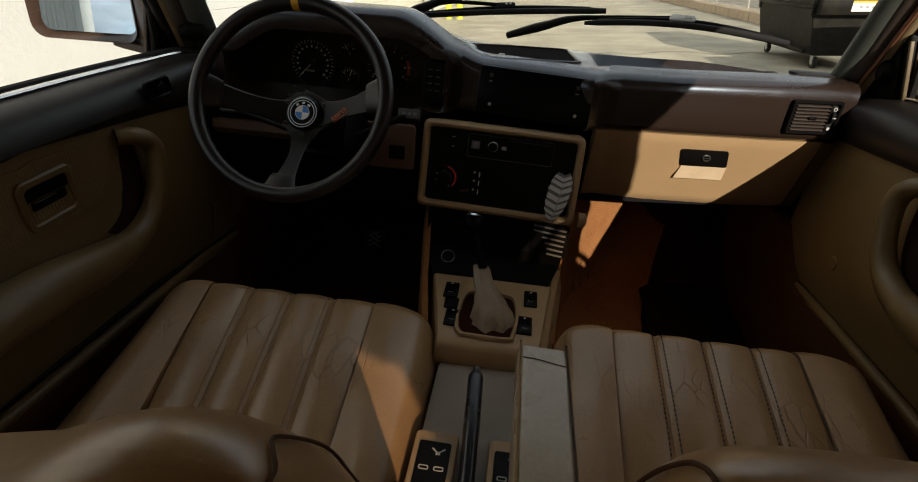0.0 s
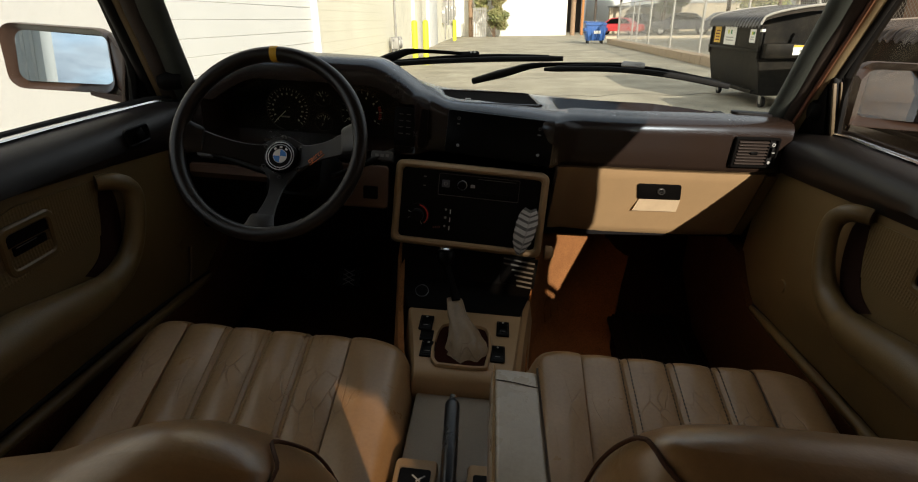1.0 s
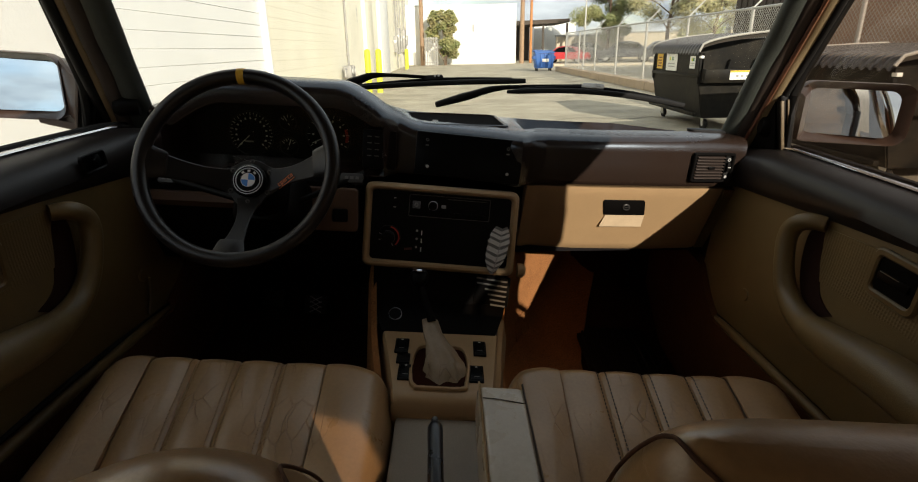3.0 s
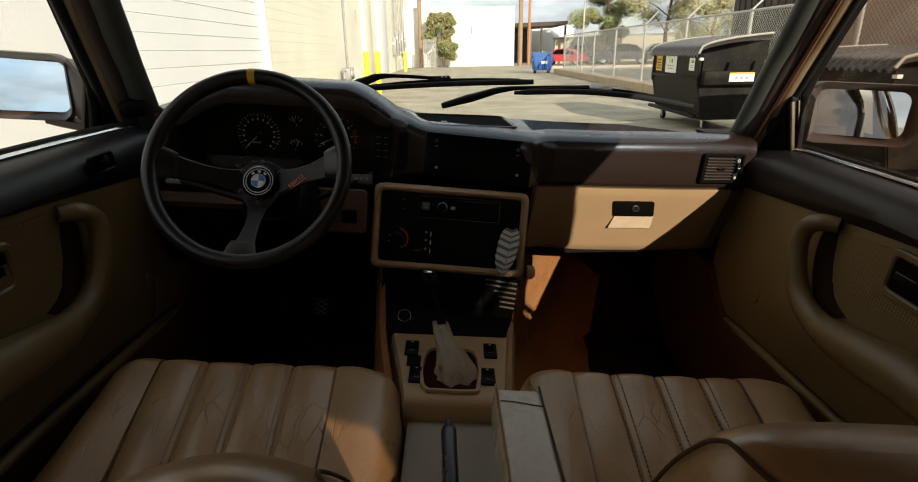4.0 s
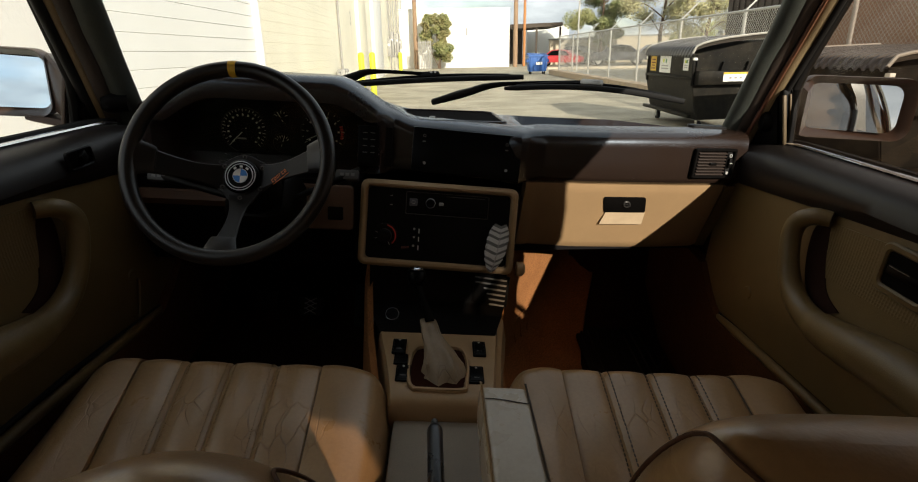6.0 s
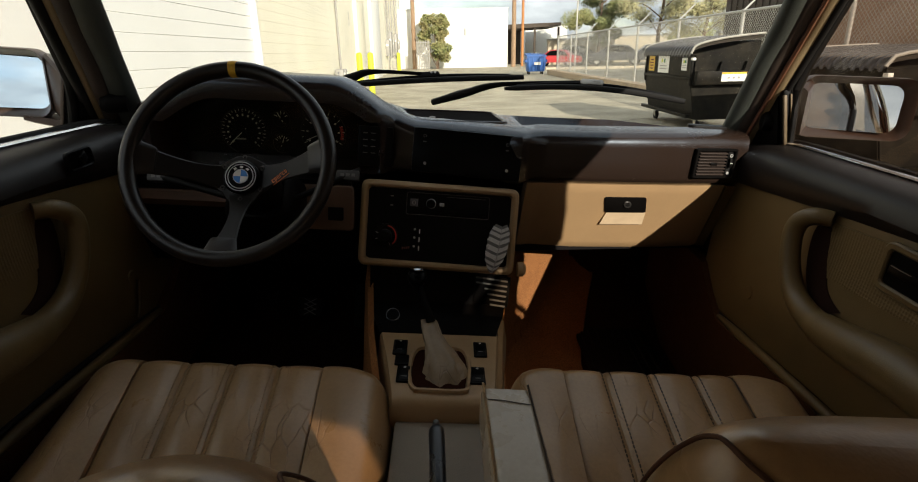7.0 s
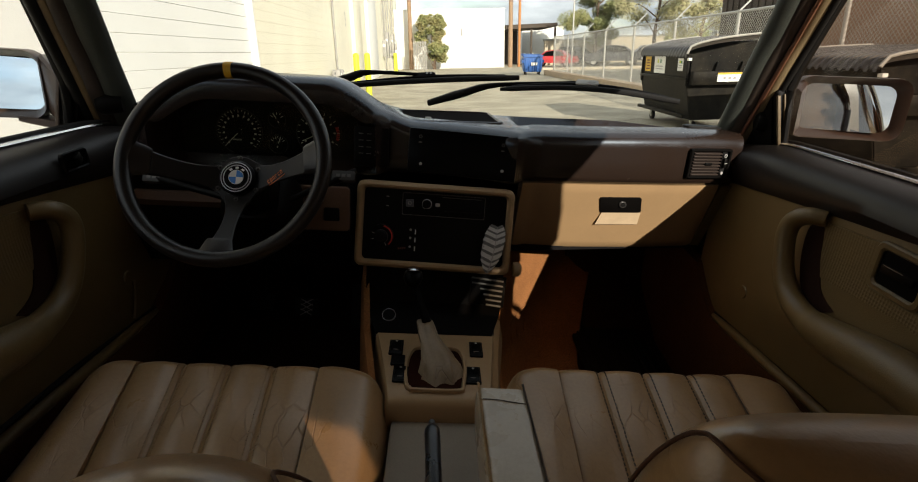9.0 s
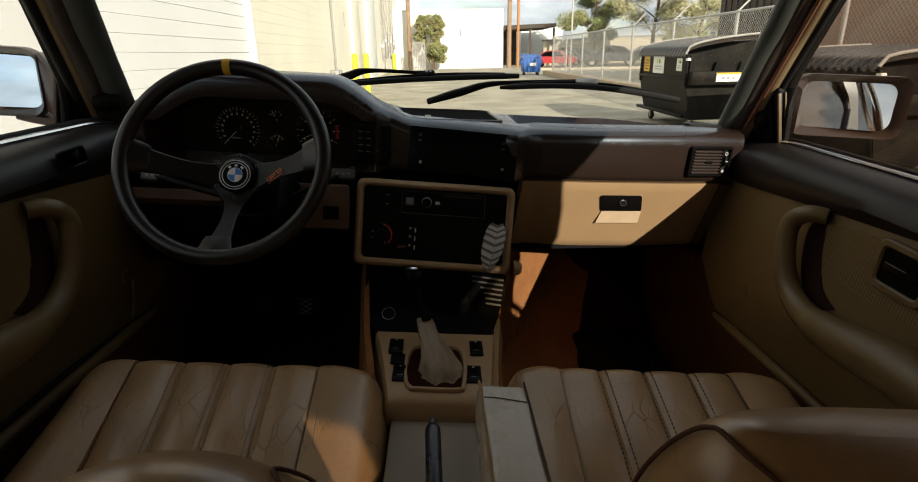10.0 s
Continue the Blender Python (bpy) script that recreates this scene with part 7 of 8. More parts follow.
def build_dumpster(x0, y0, y1, stickers, rise=0.18, deep=0.92):
    """Front-load refuse bin: front faces the alley (-x), lid slopes up to the rear."""
    t = thing("dumpster", "black steel refuse dumpster with ribbed lid on castors", "dumpster", ((x0 + 0.6), (y0 + y1) / 2, 0), in_car=False, group="dumpsters")
    x1 = x0 + deep
    bm = B()
    sec = [(x0 + 0.10, 0.17), (x0, 0.62), (x0, 1.06), (x1, 1.055 + rise), (x1, 0.17)]
    add_prism(bm, [Vector((x, y0, z)) for x, z in sec], (0, y1 - y0, 0))
    bmesh.ops.bevel(bm, geom=list(bm.edges), offset=0.012, segments=2, affect="EDGES")
    body = part("body", bm, DUMP, t, "black scuffed steel body")
    for z, th in ((0.72, 0.04), (0.20, 0.05), (1.045, 0.022)):
        bm = B()
        add_box(bm, (x0 - 0.03, y0 - 0.012, z), (x0 + 0.02, y1 + 0.012, z + th), 0.006)
        part("front_rail", bm, DUMP, body)
    for yy in (y0, y1):
        sgn = -1 if yy == y0 else 1
        bm = B()
        a, b = sorted((yy, yy + sgn * 0.13))
        add_box(bm, (x0 + 0.02, a, 0.66), (x1 - 0.1, b, 0.84), 0.008)
        part("fork_pocket", bm, DUMP, body, "box-section fork pocket")
        for xx in (x0 + deep * 0.38, x0 + deep * 0.76):
            bm = B()
            add_prism(bm, [Vector((xx, yy, 0.84)), Vector((xx + 0.06, yy, 0.84)), Vector((xx + 0.03, yy, 0.96))], (0, sgn * 0.06, 0))
            part("gusset", bm, DUMP, body)
        bm = B()
        add_box(bm, (x0 - 0.02, yy - 0.05 if sgn > 0 else yy, 0.64), (x0 + 0.04, yy if sgn > 0 else yy + 0.05, 1.06), 0.006)
        part("corner_post", bm, DUMP, body)
        bm = B()
        add_box(bm, (x0 - 0.022, yy - 0.028, 0.982), (x0 + 0.026, yy + 0.028, 1.016), 0.004)
        part("reflector", bm, STICK_W, body, "white reflective tab")
    # ribbed lid in two halves
    ym = (y0 + y1) / 2
    for a, b in ((y0 - 0.02, ym - 0.01), (ym + 0.01, y1 + 0.02)):
        bm = B()
        def lid(u, v, dz):
            y = a + (b - a) * u
            x = x0 - 0.05 + (x1 + 0.02 - x0 + 0.05) * v ** 1.5
            rib = 0.045 * ease(0.35, 0.65, 0.5 + 0.5 * math.cos(u * math.tau * 9))
            return Vector((x, y, 1.085 + rise * v + rib * (0.55 + 0.45 * ease(0, 0.15, v)) + 0.02 * math.sin(math.pi * v) - 0.05 * math.exp(-(v / 0.07) ** 1.3) + dz))
        add_grid(bm, 108, 18, lambda u, v: lid(u, v, 0.012))
        add_grid(bm, 108, 18, lambda u, v: lid(u, v, -0.008))
        part("lid", bm, DUMPLID, t, "ribbed dark plastic lid")
        bm = B()
        add_tube(bm, [lid(0.0 if a < ym - 0.1 else 1.0, k / 8, 0.012) for k in range(9)], 0.016, 6)
        part("lid_edge", bm, mat_lid_edge, t)
    # castors
    for xx, yy in ((x0 + 0.2, y0 + 0.12), (x0 + 0.2, y1 - 0.12), (x1 - 0.15, y0 + 0.12), (x1 - 0.15, y1 - 0.12)):
        bm = B()
        wm = basis((xx - 0.025, yy, 0.075), (0, 1, 0), (0, 0, 1))
        add_disc(bm, wm, 0.075, 0.05, n=22, edge=0.01)
        c = part("castor", bm, RUBBER, t, "black castor wheel")
        bm = B()
        add_disc(bm, wm, 0.03, 0.056, (0, 0), -0.003, 16, 0.004)
        part("hub", bm, GALV, c)
        bm = B()
        add_prism(bm, [Vector((xx - 0.035, yy - 0.04, 0.17)), Vector((xx - 0.035, yy + 0.06, 0.17)), Vector((xx - 0.035, yy + 0.02, 0.06)), Vector((xx - 0.035, yy - 0.02, 0.06))], (0.006, 0, 0))
        add_box(bm, (xx - 0.06, yy - 0.06, 0.16), (xx + 0.06, yy + 0.07, 0.175))
        part("fork", bm, GALV, c)
    # stickers: plain panels with bars where the print cannot be read
    L = y1 - y0
    for (u, z, w, h, col) in stickers:
        yy = y1 - u * L
        bm = B()
        add_box(bm, (x0 - 0.004, yy - w, z), (x0 + 0.001, yy, z + h))
        st = part("sticker", bm, STICK_Y if col == "y" else STICK_W, t, "yellow warning sticker" if col == "y" else "white printed sticker")
        if col == "w":
            for k, mt in enumerate((BOLLARD, mat_green_mark)):
                bm = B()
                add_box(bm, (x0 - 0.006, yy - w * (0.30 + 0.24 * k) - 0.05, z + h * 0.60), (x0 - 0.004, yy - w * (0.30 + 0.24 * k), z + h * 0.82))
                part("logo_block", bm, mt, st)
            for k in range(2):
                bm = B()
                add_box(bm, (x0 - 0.006, yy - w * 0.8, z + h * (0.22 + 0.16 * k)), (x0 - 0.004, yy - w * 0.2, z + h * (0.28 + 0.16 * k)))
                part("text_bar", bm, GREY_M, st)
        else:
            for k in range(4):
                bm = B()
                add_box(bm, (x0 - 0.006, yy - w * 0.85, z + h * (0.14 + 0.19 * k)), (x0 - 0.004, yy - w * (0.15 + 0.1 * (k % 2)), z + h * (0.22 + 0.19 * k)))
                part("text_bar", bm, mat_dim_red, st)
    bm = B()
    add_box(bm, (x0 + 0.36, y0 - 0.136, 0.70), (x0 + 0.70, y0 - 0.130, 0.82))
    st = part("warning_label", bm, STICK_W, t, "white label with a yellow heading")
    bm = B()
    add_box(bm, (x0 + 0.36, y0 - 0.138, 0.795), (x0 + 0.70, y0 - 0.136, 0.82))
    part("heading_bar", bm, STICK_Y, st)
    for k in range(3):
        bm = B()
        add_box(bm, (x0 + 0.44 + 0.07 * k, y0 - 0.138, 0.735), (x0 + 0.475 + 0.07 * k, y0 - 0.136, 0.762))
        part("text_bar", bm, METER, st)
    return t


mat_lid_edge = mat_base("lid_edge", (0.38, 0.36, 0.32), 0.5, stain=0.4, stain_scale=5)
mat_green_mark = mat_base("green_mark", (0.05, 0.22, 0.08), 0.5)


FX = 5.8


def build_fence():
    t = thing("chain_fence", "galvanised chain-link fence with angled arms on a low wall", "fence", (FX, 15, 0), in_car=False)
    y0, y1, z0, z1 = 1.6, 29.3, 0.10, 1.80
    posts = [2.0 + 3.0 * k for k in range(10)]
    for y in posts:
        bm = B()
        add_tube(bm, [(FX, y, 0), (FX, y, z1 + 0.02)], 0.035, 10)
        p = part("post", bm, GALV, t)
        bm = B()
        add_tube(bm, [(FX, y, z1), (FX + 0.34, y, z1 + 0.34)], 0.018, 8)
        part("arm", bm, GALV, p, "angled arm")
    bm = B()
    add_tube(bm, [(FX, y0, z1 - 0.01), (FX, y1, z1 - 0.01)], 0.022, 8)
    part("top_rail", bm, GALV, t)
    # diagonal wires, nearer stretch woven finer
    verts, faces = [], []
    def strand(y, z, yy, zz, r, dx):
        k = len(verts)
        d = Vector((0, yy - y, zz - z)).normalized()
        n = Vector((0, -d.z, d.y)) * r
        for p in (Vector((FX + dx, y, z)), Vector((FX + dx, yy, zz))):
            verts.extend([p + n, p + Vector((r, 0, 0)), p - n])
        for a in range(3):
            b = (a + 1) % 3
            faces.append((k + a, k + b, k + 3 + b, k + 3 + a))
    h = z1 - z0
    step = 0.075
    k = 0
    y = y0 - h
    while y < y1:
        for s in (1, -1):
            a, b = (y, y + h) if s > 0 else (y + h, y)
            za, zb = z0, z1
            # clip the strand to the fence's ends
            if a < y0:
                za, a = z0 + (y0 - a) * 1.0, y0
            if b < y0:
                zb, b = z1 - (y0 - b), y0
            if a > y1:
                za, a = z0 + (a - y1), y1
            if b > y1:
                zb, b = z1 - (b - y1), y1
            if zb > za:
                strand(a, za, b, zb, 0.0042, 0.004 * s)
        y += step
    me = bpy.data.meshes.new("mesh_wire")
    me.from_pydata([tuple(Vector(v) - Vector((FX, 15, 0))) for v in verts], [], faces)
    me.materials.append(GALV)
    ob = new("mesh_wire", me)
    ob.parent = t
    tagged(ob, "woven diamond wire", kind="stuff")
    w = thing("low_wall", "brown block retaining kerb below the fence", "low wall", (5.4, 17, 0), in_car=False)
    y = 1.6
    bm = B()
    add_box(bm, (0, 0, 0), (0.34, 0.392, 0.235), 0.012, seg=1)
    me = mesh_of("kerb_block", bm, KERB)
    rng = random.Random(3)
    k = 0
    while y < 28:
        ob = new("kerb_block", me)
        ob.parent = w
        ob.location = (5.30 + 0.006 * rng.uniform(-1, 1) - 5.4 - 0.014 * (y - 10) * 0.5, y - 17, rng.uniform(-0.006, 0.004))
        y += 0.4
    # angled part back to the fence
    return t


def leaf_cloud(bm, clumps, n, size, rng):
    """Many small folded leaves in clumps (centre, radius)."""
    for _ in range(n):
        c, r = rng.choice(clumps)
        d = Vector((rng.gauss(0, 1), rng.gauss(0, 1), rng.gauss(0, 1))).normalized() * (rng.random() ** 0.45)
        p = Vector(c) + Vector((d.x * r[0], d.y * r[1], d.z * r[2]))
        s = size * rng.uniform(0.6, 1.4)
        a = Vector((rng.gauss(0, 1), rng.gauss(0, 1), rng.gauss(0, 1))).normalized()
        b = a.orthogonal().normalized()
        nrm = a.cross(b)
        q = [p - a * s, p + b * s * 0.45 + nrm * s * 0.12, p + a * s, p - b * s * 0.45 + nrm * s * 0.12]
        vs = [bm.verts.new(x) for x in q]
        bm.faces.new((vs[0], vs[1], vs[2]))
        bm.faces.new((vs[0], vs[2], vs[3]))


def build_tree(base, height, spread, label, leaf_mat, seed, n=2600, size=0.14, bare=0.0, low=0.35):
    rng = random.Random(seed)
    t = thing("tree", label, "tree", base, in_car=False)
    bx, by, bz = base
    bm = B()
    trunk = [Vector((bx, by, bz)), Vector((bx + 0.1 * spread * rng.uniform(-1, 1), by, bz + height * 0.25)), Vector((bx + 0.12 * spread * rng.uniform(-1, 1), by + 0.1, bz + height * 0.5)), Vector((bx, by, bz + height * 0.78))]
    line = smooth_path(trunk, 4)
    add_tube(bm, line, [0.035 * height * (1 - 0.8 * k / len(line)) * 0.6 for k in range(len(line))], 8, up=(0, 1, 0))
    part("trunk", bm, BARK, t)
    clumps = []
    for k in range(11):
        f = low + (0.95 - low) * k / 10
        st = line[min(int(f * 0.9 * len(line)), len(line) - 1)]
        a = k * 2.4 + rng.uniform(-0.4, 0.4)
        reach = spread * (0.55 + 0.5 * math.sin(math.pi * min(max((f - low) / (1.0 - low), 0.08), 0.95))) * rng.uniform(0.7, 1.1)
        end = st + Vector((math.cos(a) * reach, math.sin(a) * reach * 0.8, height * rng.uniform(0.06, 0.2)))
        bm = B()
        lim = smooth_path([st, st.lerp(end, 0.5) + Vector((0, 0, height * 0.05)), end], 4)
        add_tube(bm, lim, [0.012 * height * (1 - 0.85 * j / len(lim)) * 0.5 for j in range(len(lim))], 6)
        part("limb", bm, BARK, t)
        for j in range(3):
            c = end.lerp(st, rng.uniform(0, 0.45)) + Vector((rng.uniform(-1, 1), rng.uniform(-1, 1), rng.uniform(-0.5, 0.7))) * spread * 0.22
            r = spread * rng.uniform(0.2, 0.4)
            clumps.append((c, (r, r, r * 0.75)))
    bm = B()
    leaf_cloud(bm, clumps, n, size, rng)
    part("crown", bm, leaf_mat, t, "uneven crown of small leaves", smooth=False, kind="stuff")


def build_shrub():
    """Dense shrub tree: many clumps on short stems, uneven edge."""
    rng = random.Random(11)
    t = thing("shrub", "dense russet and green shrub tree at the alley's end", "shrub", (-0.6, 42.0, 0), in_car=False)
    clumps = []
    for k in range(34):
        a, f = rng.uniform(0, math.tau), rng.random()
        z = 0.75 + 2.75 * f
        w = 1.15 * math.sin(math.pi * min(0.10 + 0.62 * f, 1)) ** 0.8
        c = Vector((-0.70 + 0.35 * (1 - f) + math.cos(a) * w * rng.uniform(0.2, 1.0), 42.0 + math.sin(a) * 0.6 * rng.random(), z))
        r = rng.uniform(0.22, 0.5)
        clumps.append((c, (r, r, r * 0.85)))
        if k % 4 == 0:
            bm = B()
            add_tube(bm, smooth_path([(-0.5 + 0.1 * rng.uniform(-1, 1), 42.0, 0), (c.x * 0.5 - 0.25, 42.0, z * 0.5), tuple(c)], 3), 0.03, 5)
            part("stem", bm, BARK, t)
    bm = B()
    leaf_cloud(bm, clumps, 9000, 0.105, rng)
    part("crown", bm, LEAF_R, t, "thick russet and green leaves", smooth=False, kind="stuff")


def build_pole(x, y, h, r, mat, label, arms=True):
    t = thing("utility_pole", label, "utility pole", (x, y, 0), in_car=False, group="utility poles")
    bm = B()
    add_tube(bm, [(x, y, 0), (x + 0.01, y, h * 0.5), (x, y, h)], [r, r * 0.9, r * 0.75], 12, up=(0, 1, 0))
    part("shaft", bm, mat, t)
    if arms:
        bm = B()
        add_box(bm, (x - 1.1, y - 0.06, h - 0.9), (x + 1.1, y + 0.06, h - 0.78), 0.01)
        part("crossarm", bm, mat, t)


def build_bin():
    x, y = 4.66, 29.0
    t = thing("blue_bin", "blue steel refuse bin with lid by the fence", "refuse bin", (x, y, 0), in_car=False)
    bm = B()
    add_loft(bm, [[Vector((x + sx * w, y + sy * d, z)) for sx, sy in ((-1, -1), (1, -1), (1, 1), (-1, 1))] for z, w, d in ((0.14, 0.42, 0.34), (0.58, 0.47, 0.42), (0.84, 0.48, 0.42))])
    bmesh.ops.bevel(bm, geom=list(bm.edges), offset=0.02, segments=2, affect="EDGES")
    b = part("body", bm, BINBLUE, t)
    for k in range(5):
        bm = B()
        add_box(bm, (x - 0.40 + 0.19 * k, y - 0.45, 0.18), (x - 0.36 + 0.19 * k, y - 0.38, 0.82), 0.006)
        part("rib", bm, BINBLUE, b)
    bm = B()
    add_prism(bm, [Vector((x - 0.50, y - 0.46, 0.85)), Vector((x + 0.50, y - 0.46, 0.85)), Vector((x + 0.50, y - 0.46, 0.91)), Vector((x - 0.50, y - 0.46, 0.95))], (0, 0.92, 0.08))
    part("lid", bm, BINBLUE, t)
    for q in (-1, 1):
        bm = B()
        a, c = sorted((x + q * 0.47, x + q * 0.56))
        add_box(bm, (a, y - 0.36, 0.58), (c, y + 0.30, 0.72), 0.01)
        part("fork_pocket", bm, BINBLUE, b)
    bm = B()
    add_box(bm, (x - 0.12, y - 0.457, 0.46), (x + 0.20, y - 0.451, 0.60))
    part("label", bm, STICK_W, t, "white label")
    for xx in (x - 0.34, x + 0.34):
        for yy in (y - 0.26, y + 0.26):
            bm = B()
            add_disc(bm, basis((xx - 0.03, yy, 0.07), (0, 1, 0), (0, 0, 1)), 0.07, 0.06, n=16)
            part("wheel", bm, RUBBER, t)


def build_far_car(x, y, mat, label, rot=90, size=1.0):
    t = thing("parked_car", label, "car", (x, y, 0), in_car=False, group="cars behind the fence")
    m = Matrix.Translation((x, y, 0)) @ pose(0, 0, 0, 0, 0, rot) @ Matrix.Scale(size, 4)
    prof = [(-2.1, 0.35), (-2.15, 0.62), (-2.0, 0.85), (-1.45, 0.95), (-0.9, 1.36), (-0.2, 1.45), (0.55, 1.38), (1.15, 0.95), (1.9, 0.82), (2.15, 0.62), (2.12, 0.35)]
    bm = B()
    rings = []
    for xx, k in ((-0.82, 0.94), (-0.80, 0.985), (-0.6, 1.0), (0.6, 1.0), (0.80, 0.985), (0.82, 0.94)):
        rings.append([m @ Vector((xx * (1 if z < 0.96 else 0.82), py * k, 0.3 + (z - 0.3) * k)) for py, z in prof])
    add_loft(bm, rings)
    part("body", bm, mat, t)
    for s in (-1, 1):
        bm = B()
        add_prism(bm, [m @ Vector((s * 0.70, py, z)) for py, z in ((-1.25, 0.96), (-0.82, 1.30), (-0.2, 1.38), (0.45, 1.32), (0.95, 0.96))], m.to_3x3() @ Vector((s * 0.125, 0, -0.02)))
        part("side_window", bm, GLOSSBLACK, t)
        for py in (-1.35, 1.30):
            bm = B()
            wm = m @ basis((s * 0.80 - 0.10 * (s > 0), py, 0.32), (0, 1, 0), (0, 0, 1))
            add_disc(bm, wm, 0.32, 0.12, n=24, edge=0.03)
            w = part("wheel", bm, RUBBER, t)
            bm = B()
            add_disc(bm, wm, 0.19, 0.13, (0, 0), -0.005, 18, 0.01)
            part("rim", bm, GALV, w)


def build_far():
    # white wall that ends the alley
    b = thing("white_building", "plain white building across the alley's end", "building", (1.5, 44, 0), in_car=False)
    bm = B()
    add_box(bm, (-7.0, 43.5, 0), (4.82, 54, 4.12), 0.02)
    part("wall", bm, WHITEWALL, b)
    bm = B()
    add_box(bm, (-7.03, 43.46, 4.12), (4.86, 54.04, 4.20), 0.01)
    part("coping", bm, WHITEWALL, b)
    bm = B()
    add_box(bm, (1.55, 43.47, 2.3), (1.66, 43.5, 2.85))
    part("wall_fitting", bm, METER, b)
    # lattice gate and post by the shrub
    g = thing("lattice_gate", "grey lattice gate beside the building's end", "gate", (-1.5, 41, 0), in_car=False)
    for k in range(8):
        bm = B()
        add_box(bm, (-1.93 + 0.12 * k, 41.0, 0.0), (-1.86 + 0.12 * k, 41.03, 1.95))
        part("slat", bm, METER, g)
    for z in (0.2, 1.0, 1.8):
        bm = B()
        add_box(bm, (-1.95, 41.03, z), (-1.0, 41.06, z + 0.06))
        part("rail", bm, METER, g)
    build_pole(-2.2, 42.6, 9.0, 0.16, POLEWOOD, "weathered wooden pole at the end of the cream building", False)
    build_pole(5.22, 43.1, 9.5, 0.17, POLEWOOD, "tall brown wooden utility pole")
    build_pole(6.05, 44.4, 9.5, 0.11, POLE2, "slim orange-brown pole beside the street", False)
    build_pole(6.1, 26.4, 7.5, 0.04, GALV, "slim grey lamp pole behind the fence", False)
    # wires
    w = thing("overhead_wire", "thin dark overhead wires", "wire", (5.2, 43.1, 8.6), in_car=False)
    for dx, z in ((-1.0, 8.7), (0.0, 8.7), (1.0, 8.7)):
        bm = B()
        add_tube(bm, [(5.22 + dx + (-9.5) * q, 43.1 + 14 * q, z - 3.5 * q * (1 - q) - 2.2 * q) for q in (0, 0.2, 0.4, 0.6, 0.8, 1.0)], 0.014, 5)
        part("cable", bm, RUBBER, w)
    # open carport
    c = thing("carport", "brown flat-roofed carport across the street", "carport", (8, 50, 0), in_car=False)
    bm = B()
    add_prism(bm, [Vector((5.2, 46, 2.80)), Vector((9.3, 46, 2.95)), Vector((9.3, 46, 3.22)), Vector((5.2, 46, 3.12))], (0, 7, 0))
    part("roof", bm, DARKBLD, c)
    for x in (5.4, 7.2, 9.1):
        bm = B()
        add_box(bm, (x, 46.2, 0), (x + 0.15, 46.35, 2.9))
        part("post", bm, DARKBLD, c)
    bm = B()
    add_box(bm, (5.2, 52.6, 0), (7.0, 53, 2.9))
    part("wall", bm, DARKBLD, c)
    # tan and grey buildings across the far lot
    for nm, lo, hi, mt, lab in (("tan_wall", (8.5, 47, 0), (14.0, 47.4, 1.9), TANBLD, "tan block wall of the far lot"), ("white_shed", (7.6, 54, 0), (11.5, 58, 3.3), WHITEWALL, "small white building far off"), ("pale_warehouse", (14, 52, 0), (44, 70, 2.2), TANBLD, "long pale warehouse across the far lot"), ("white_warehouse", (24, 44, 0), (60, 52, 4.6), WHITEWALL, "low white warehouse far off"), ("tan_block", (16.2, 33.5, 0), (18.2, 33.9, 1.9), TANBLD, "pale tan wall panel in the far lot")):
        ob = thing(nm, lab, "building", ((lo[0] + hi[0]) / 2, (lo[1] + hi[1]) / 2, 0), in_car=False)
        bm = B()
        add_box(bm, lo, hi, 0.03)
        part("wall", bm, mt, ob)
        bm = B()
        add_box(bm, (lo[0] - 0.08, lo[1] - 0.08, hi[2]), (hi[0] + 0.08, hi[1] + 0.08, hi[2] + 0.12))
        part("coping", bm, GREYBLD, ob)
    # big dark shed right behind the fence
    s = thing("dark_shed", "large dark brown sided building behind the fence", "building", (17, 18, 0), in_car=False)
    bm = B()
    add_box(bm, (11.0, 16.4, 0), (24, 22.5, 3.3))
    part("wall", bm, DARKBLD, s)
    bm = B()
    nk = 14
    for k in range(nk):
        y = 16.4 + 6.1 * k / nk
        add_box(bm, (10.955, y, 0), (11.0, y + 0.06, 3.3))
    part("batten", bm, DARKBLD, s, kind="stuff")
    bm = B()
    add_prism(bm, [Vector((10.6, 16.2, 3.3)), Vector((24.4, 16.2, 3.3)), Vector((24.4, 16.2, 4.4)), Vector((10.6, 16.2, 3.5))], (0, 6.6, 0))
    part("roof", bm, DARKBLD, s)
    s = thing("tan_shed", "plain tan block building behind the fence", "building", (17, 4, 0), in_car=False)
    bm = B()
    add_box(bm, (10.5, -8, 0), (24, 16.0, 3.1), 0.02)
    part("wall", bm, mat_tan_shed, s)
    bm = B()
    add_box(bm, (10.4, -8.1, 3.1), (24.1, 16.1, 3.22), 0.01)
    part("coping", bm, DARKBLD, s)
    s = thing("ribbed_shed", "grey ribbed metal building behind the car", "building", (-11, -25, 0), in_car=False)
    bm = B()
    add_box(bm, (-16.3, -26, 0), (-5.95, -24, 9.5), 0.02)
    part("wall", bm, GREYBLD, s)
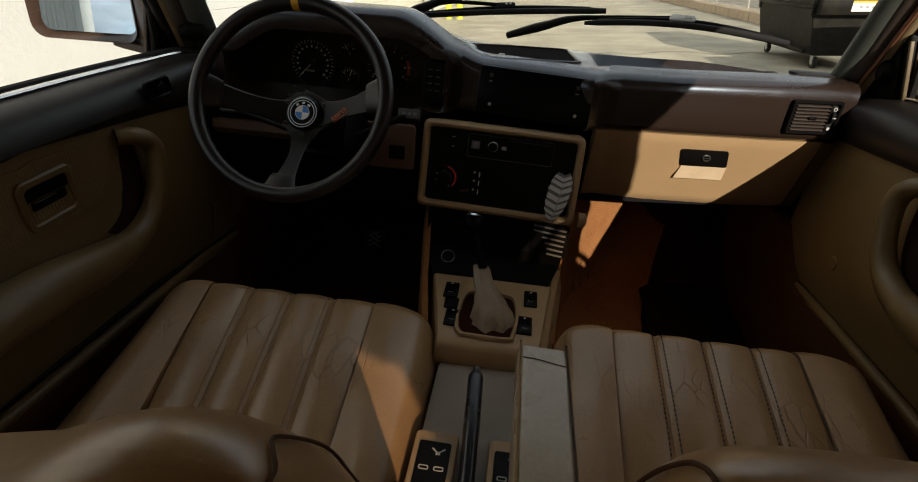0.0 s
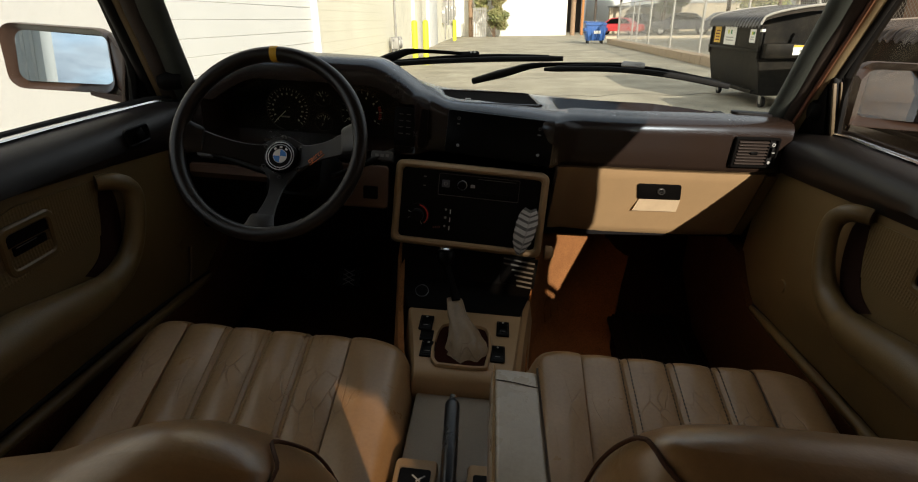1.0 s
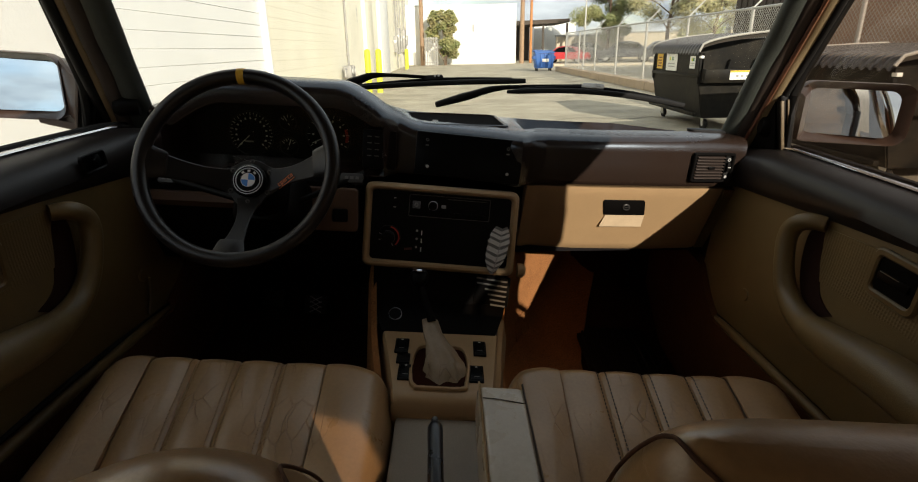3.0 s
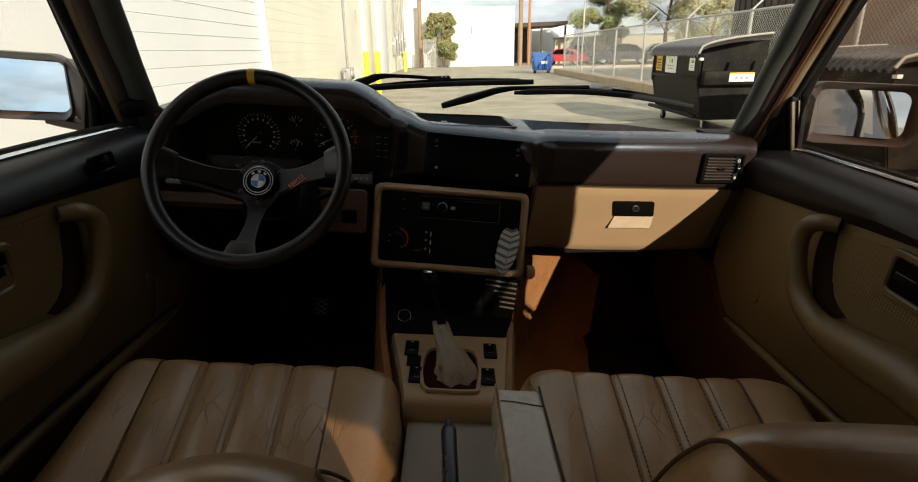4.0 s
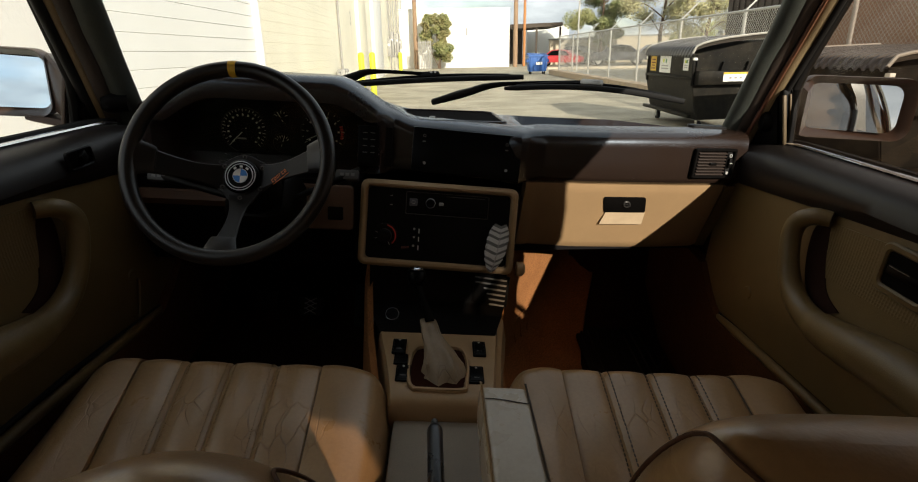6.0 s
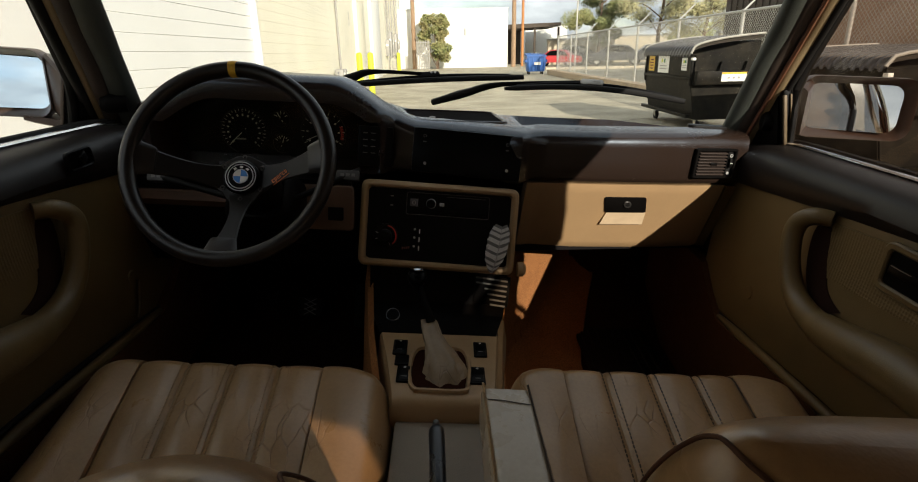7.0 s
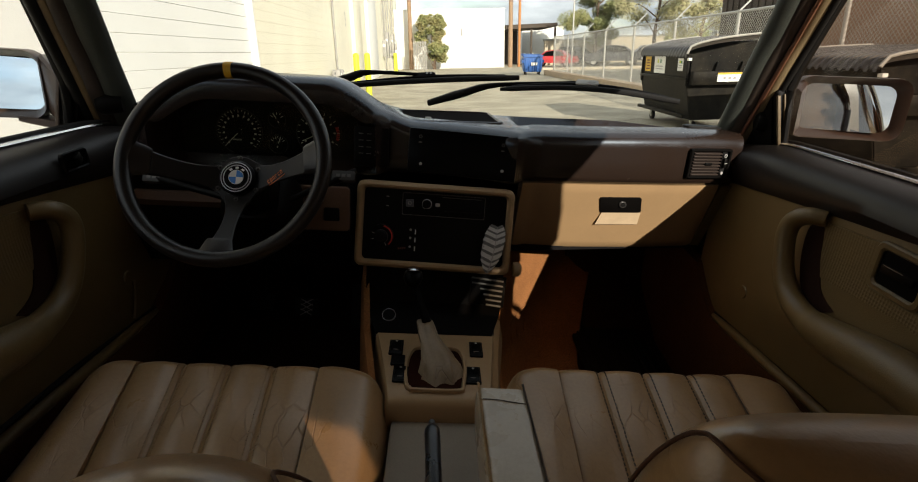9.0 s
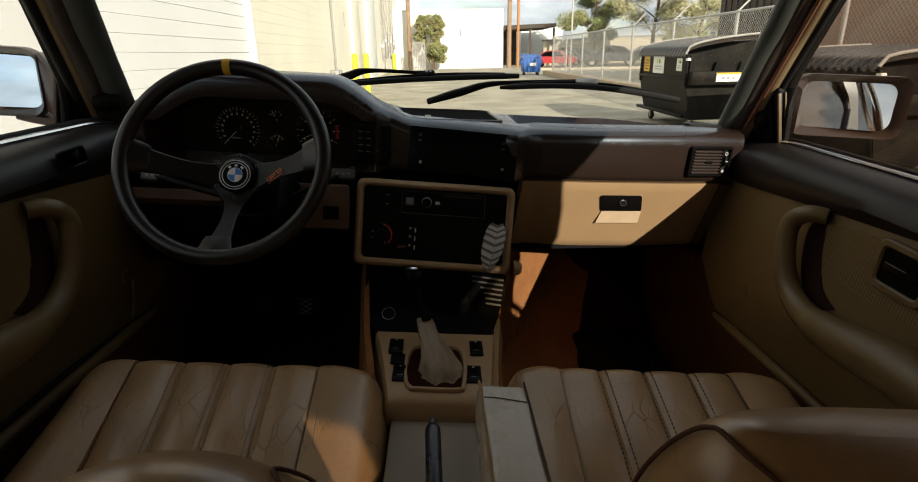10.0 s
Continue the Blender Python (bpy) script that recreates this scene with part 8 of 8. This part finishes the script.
    for k in range(34):
        bm = B()
        add_box(bm, (-16.2 + 0.3 * k, -24.0, 0), (-16.1 + 0.3 * k, -23.95, 9.5))
        part("rib", bm, METER, s)
    # street kerb and far lot strip
    bm = B()
    add_box(bm, (6.2, 34.6, 0), (40, 34.9, 0.15), 0.01)
    solid("kerb", bm, TANBLD, "pale kerb of the far lot", "kerb", in_car=False)


build_ground()
build_left_building()
build_bollard(-2.02, 16.0, 0.6)
build_bollard(-2.34, 16.1, 0.2)
build_bollard(-2.75, 34.5, 0.0)
build_bollard(-2.85, 36.5, 0.0)
build_dumpster(3.50, 7.71, 9.54, ((0.08, 0.80, 0.24, 0.23, "y"), (0.30, 0.785, 0.44, 0.25, "w"), (0.80, 0.84, 0.18, 0.17, "w")))
second_bin = build_dumpster(3.60, 4.32, 6.15, (), 0.11, 1.25)
second_bin.scale.z = 0.915
build_fence()
build_bin()
build_far_car(8.4, 42.5, REDCAR, "red hatchback parked behind the fence", 62, 0.82)
build_far_car(10.6, 47.0, GREYCAR, "dark grey car parked behind the red one", 40)
build_far_car(12.6, 42.0, GREYCAR, "dark grey car parked in the far lot", 75)
build_far_car(15.6, 42.6, mat_black_car, "black car parked in the far lot", 80)
build_far_car(19.0, 41.5, GREYCAR, "dark car parked beside the far trees", 70)
build_far()
build_shrub()
build_tree((12.0, 44.5, 0), 7.6, 2.5, "broad green street tree behind the fence", LEAF, 12, 34000, 0.075)
build_tree((15.4, 41.0, 0), 8.5, 2.6, "thin-leaved olive-green tree with bare limbs", LEAF_F, 13, 14000, 0.075)
build_tree((17.2, 37.5, 0), 7.6, 2.6, "thin olive-green tree over the far lot", LEAF_F, 14, 14000, 0.075)
build_tree((19.5, 44.0, 0), 3.2, 2.0, "dark round bush in the far lot", LEAF, 15, 1400, 0.15, low=0.15)
build_tree((-6.4, -42.0, 0), 3.4, 1.3, "dark tree far behind the car", LEAF, 16, 4000, 0.10)
build_tree((14.0, -19.0, 0), 4.5, 3.0, "low dark tree behind the car", LEAF, 17, 2000, 0.16)
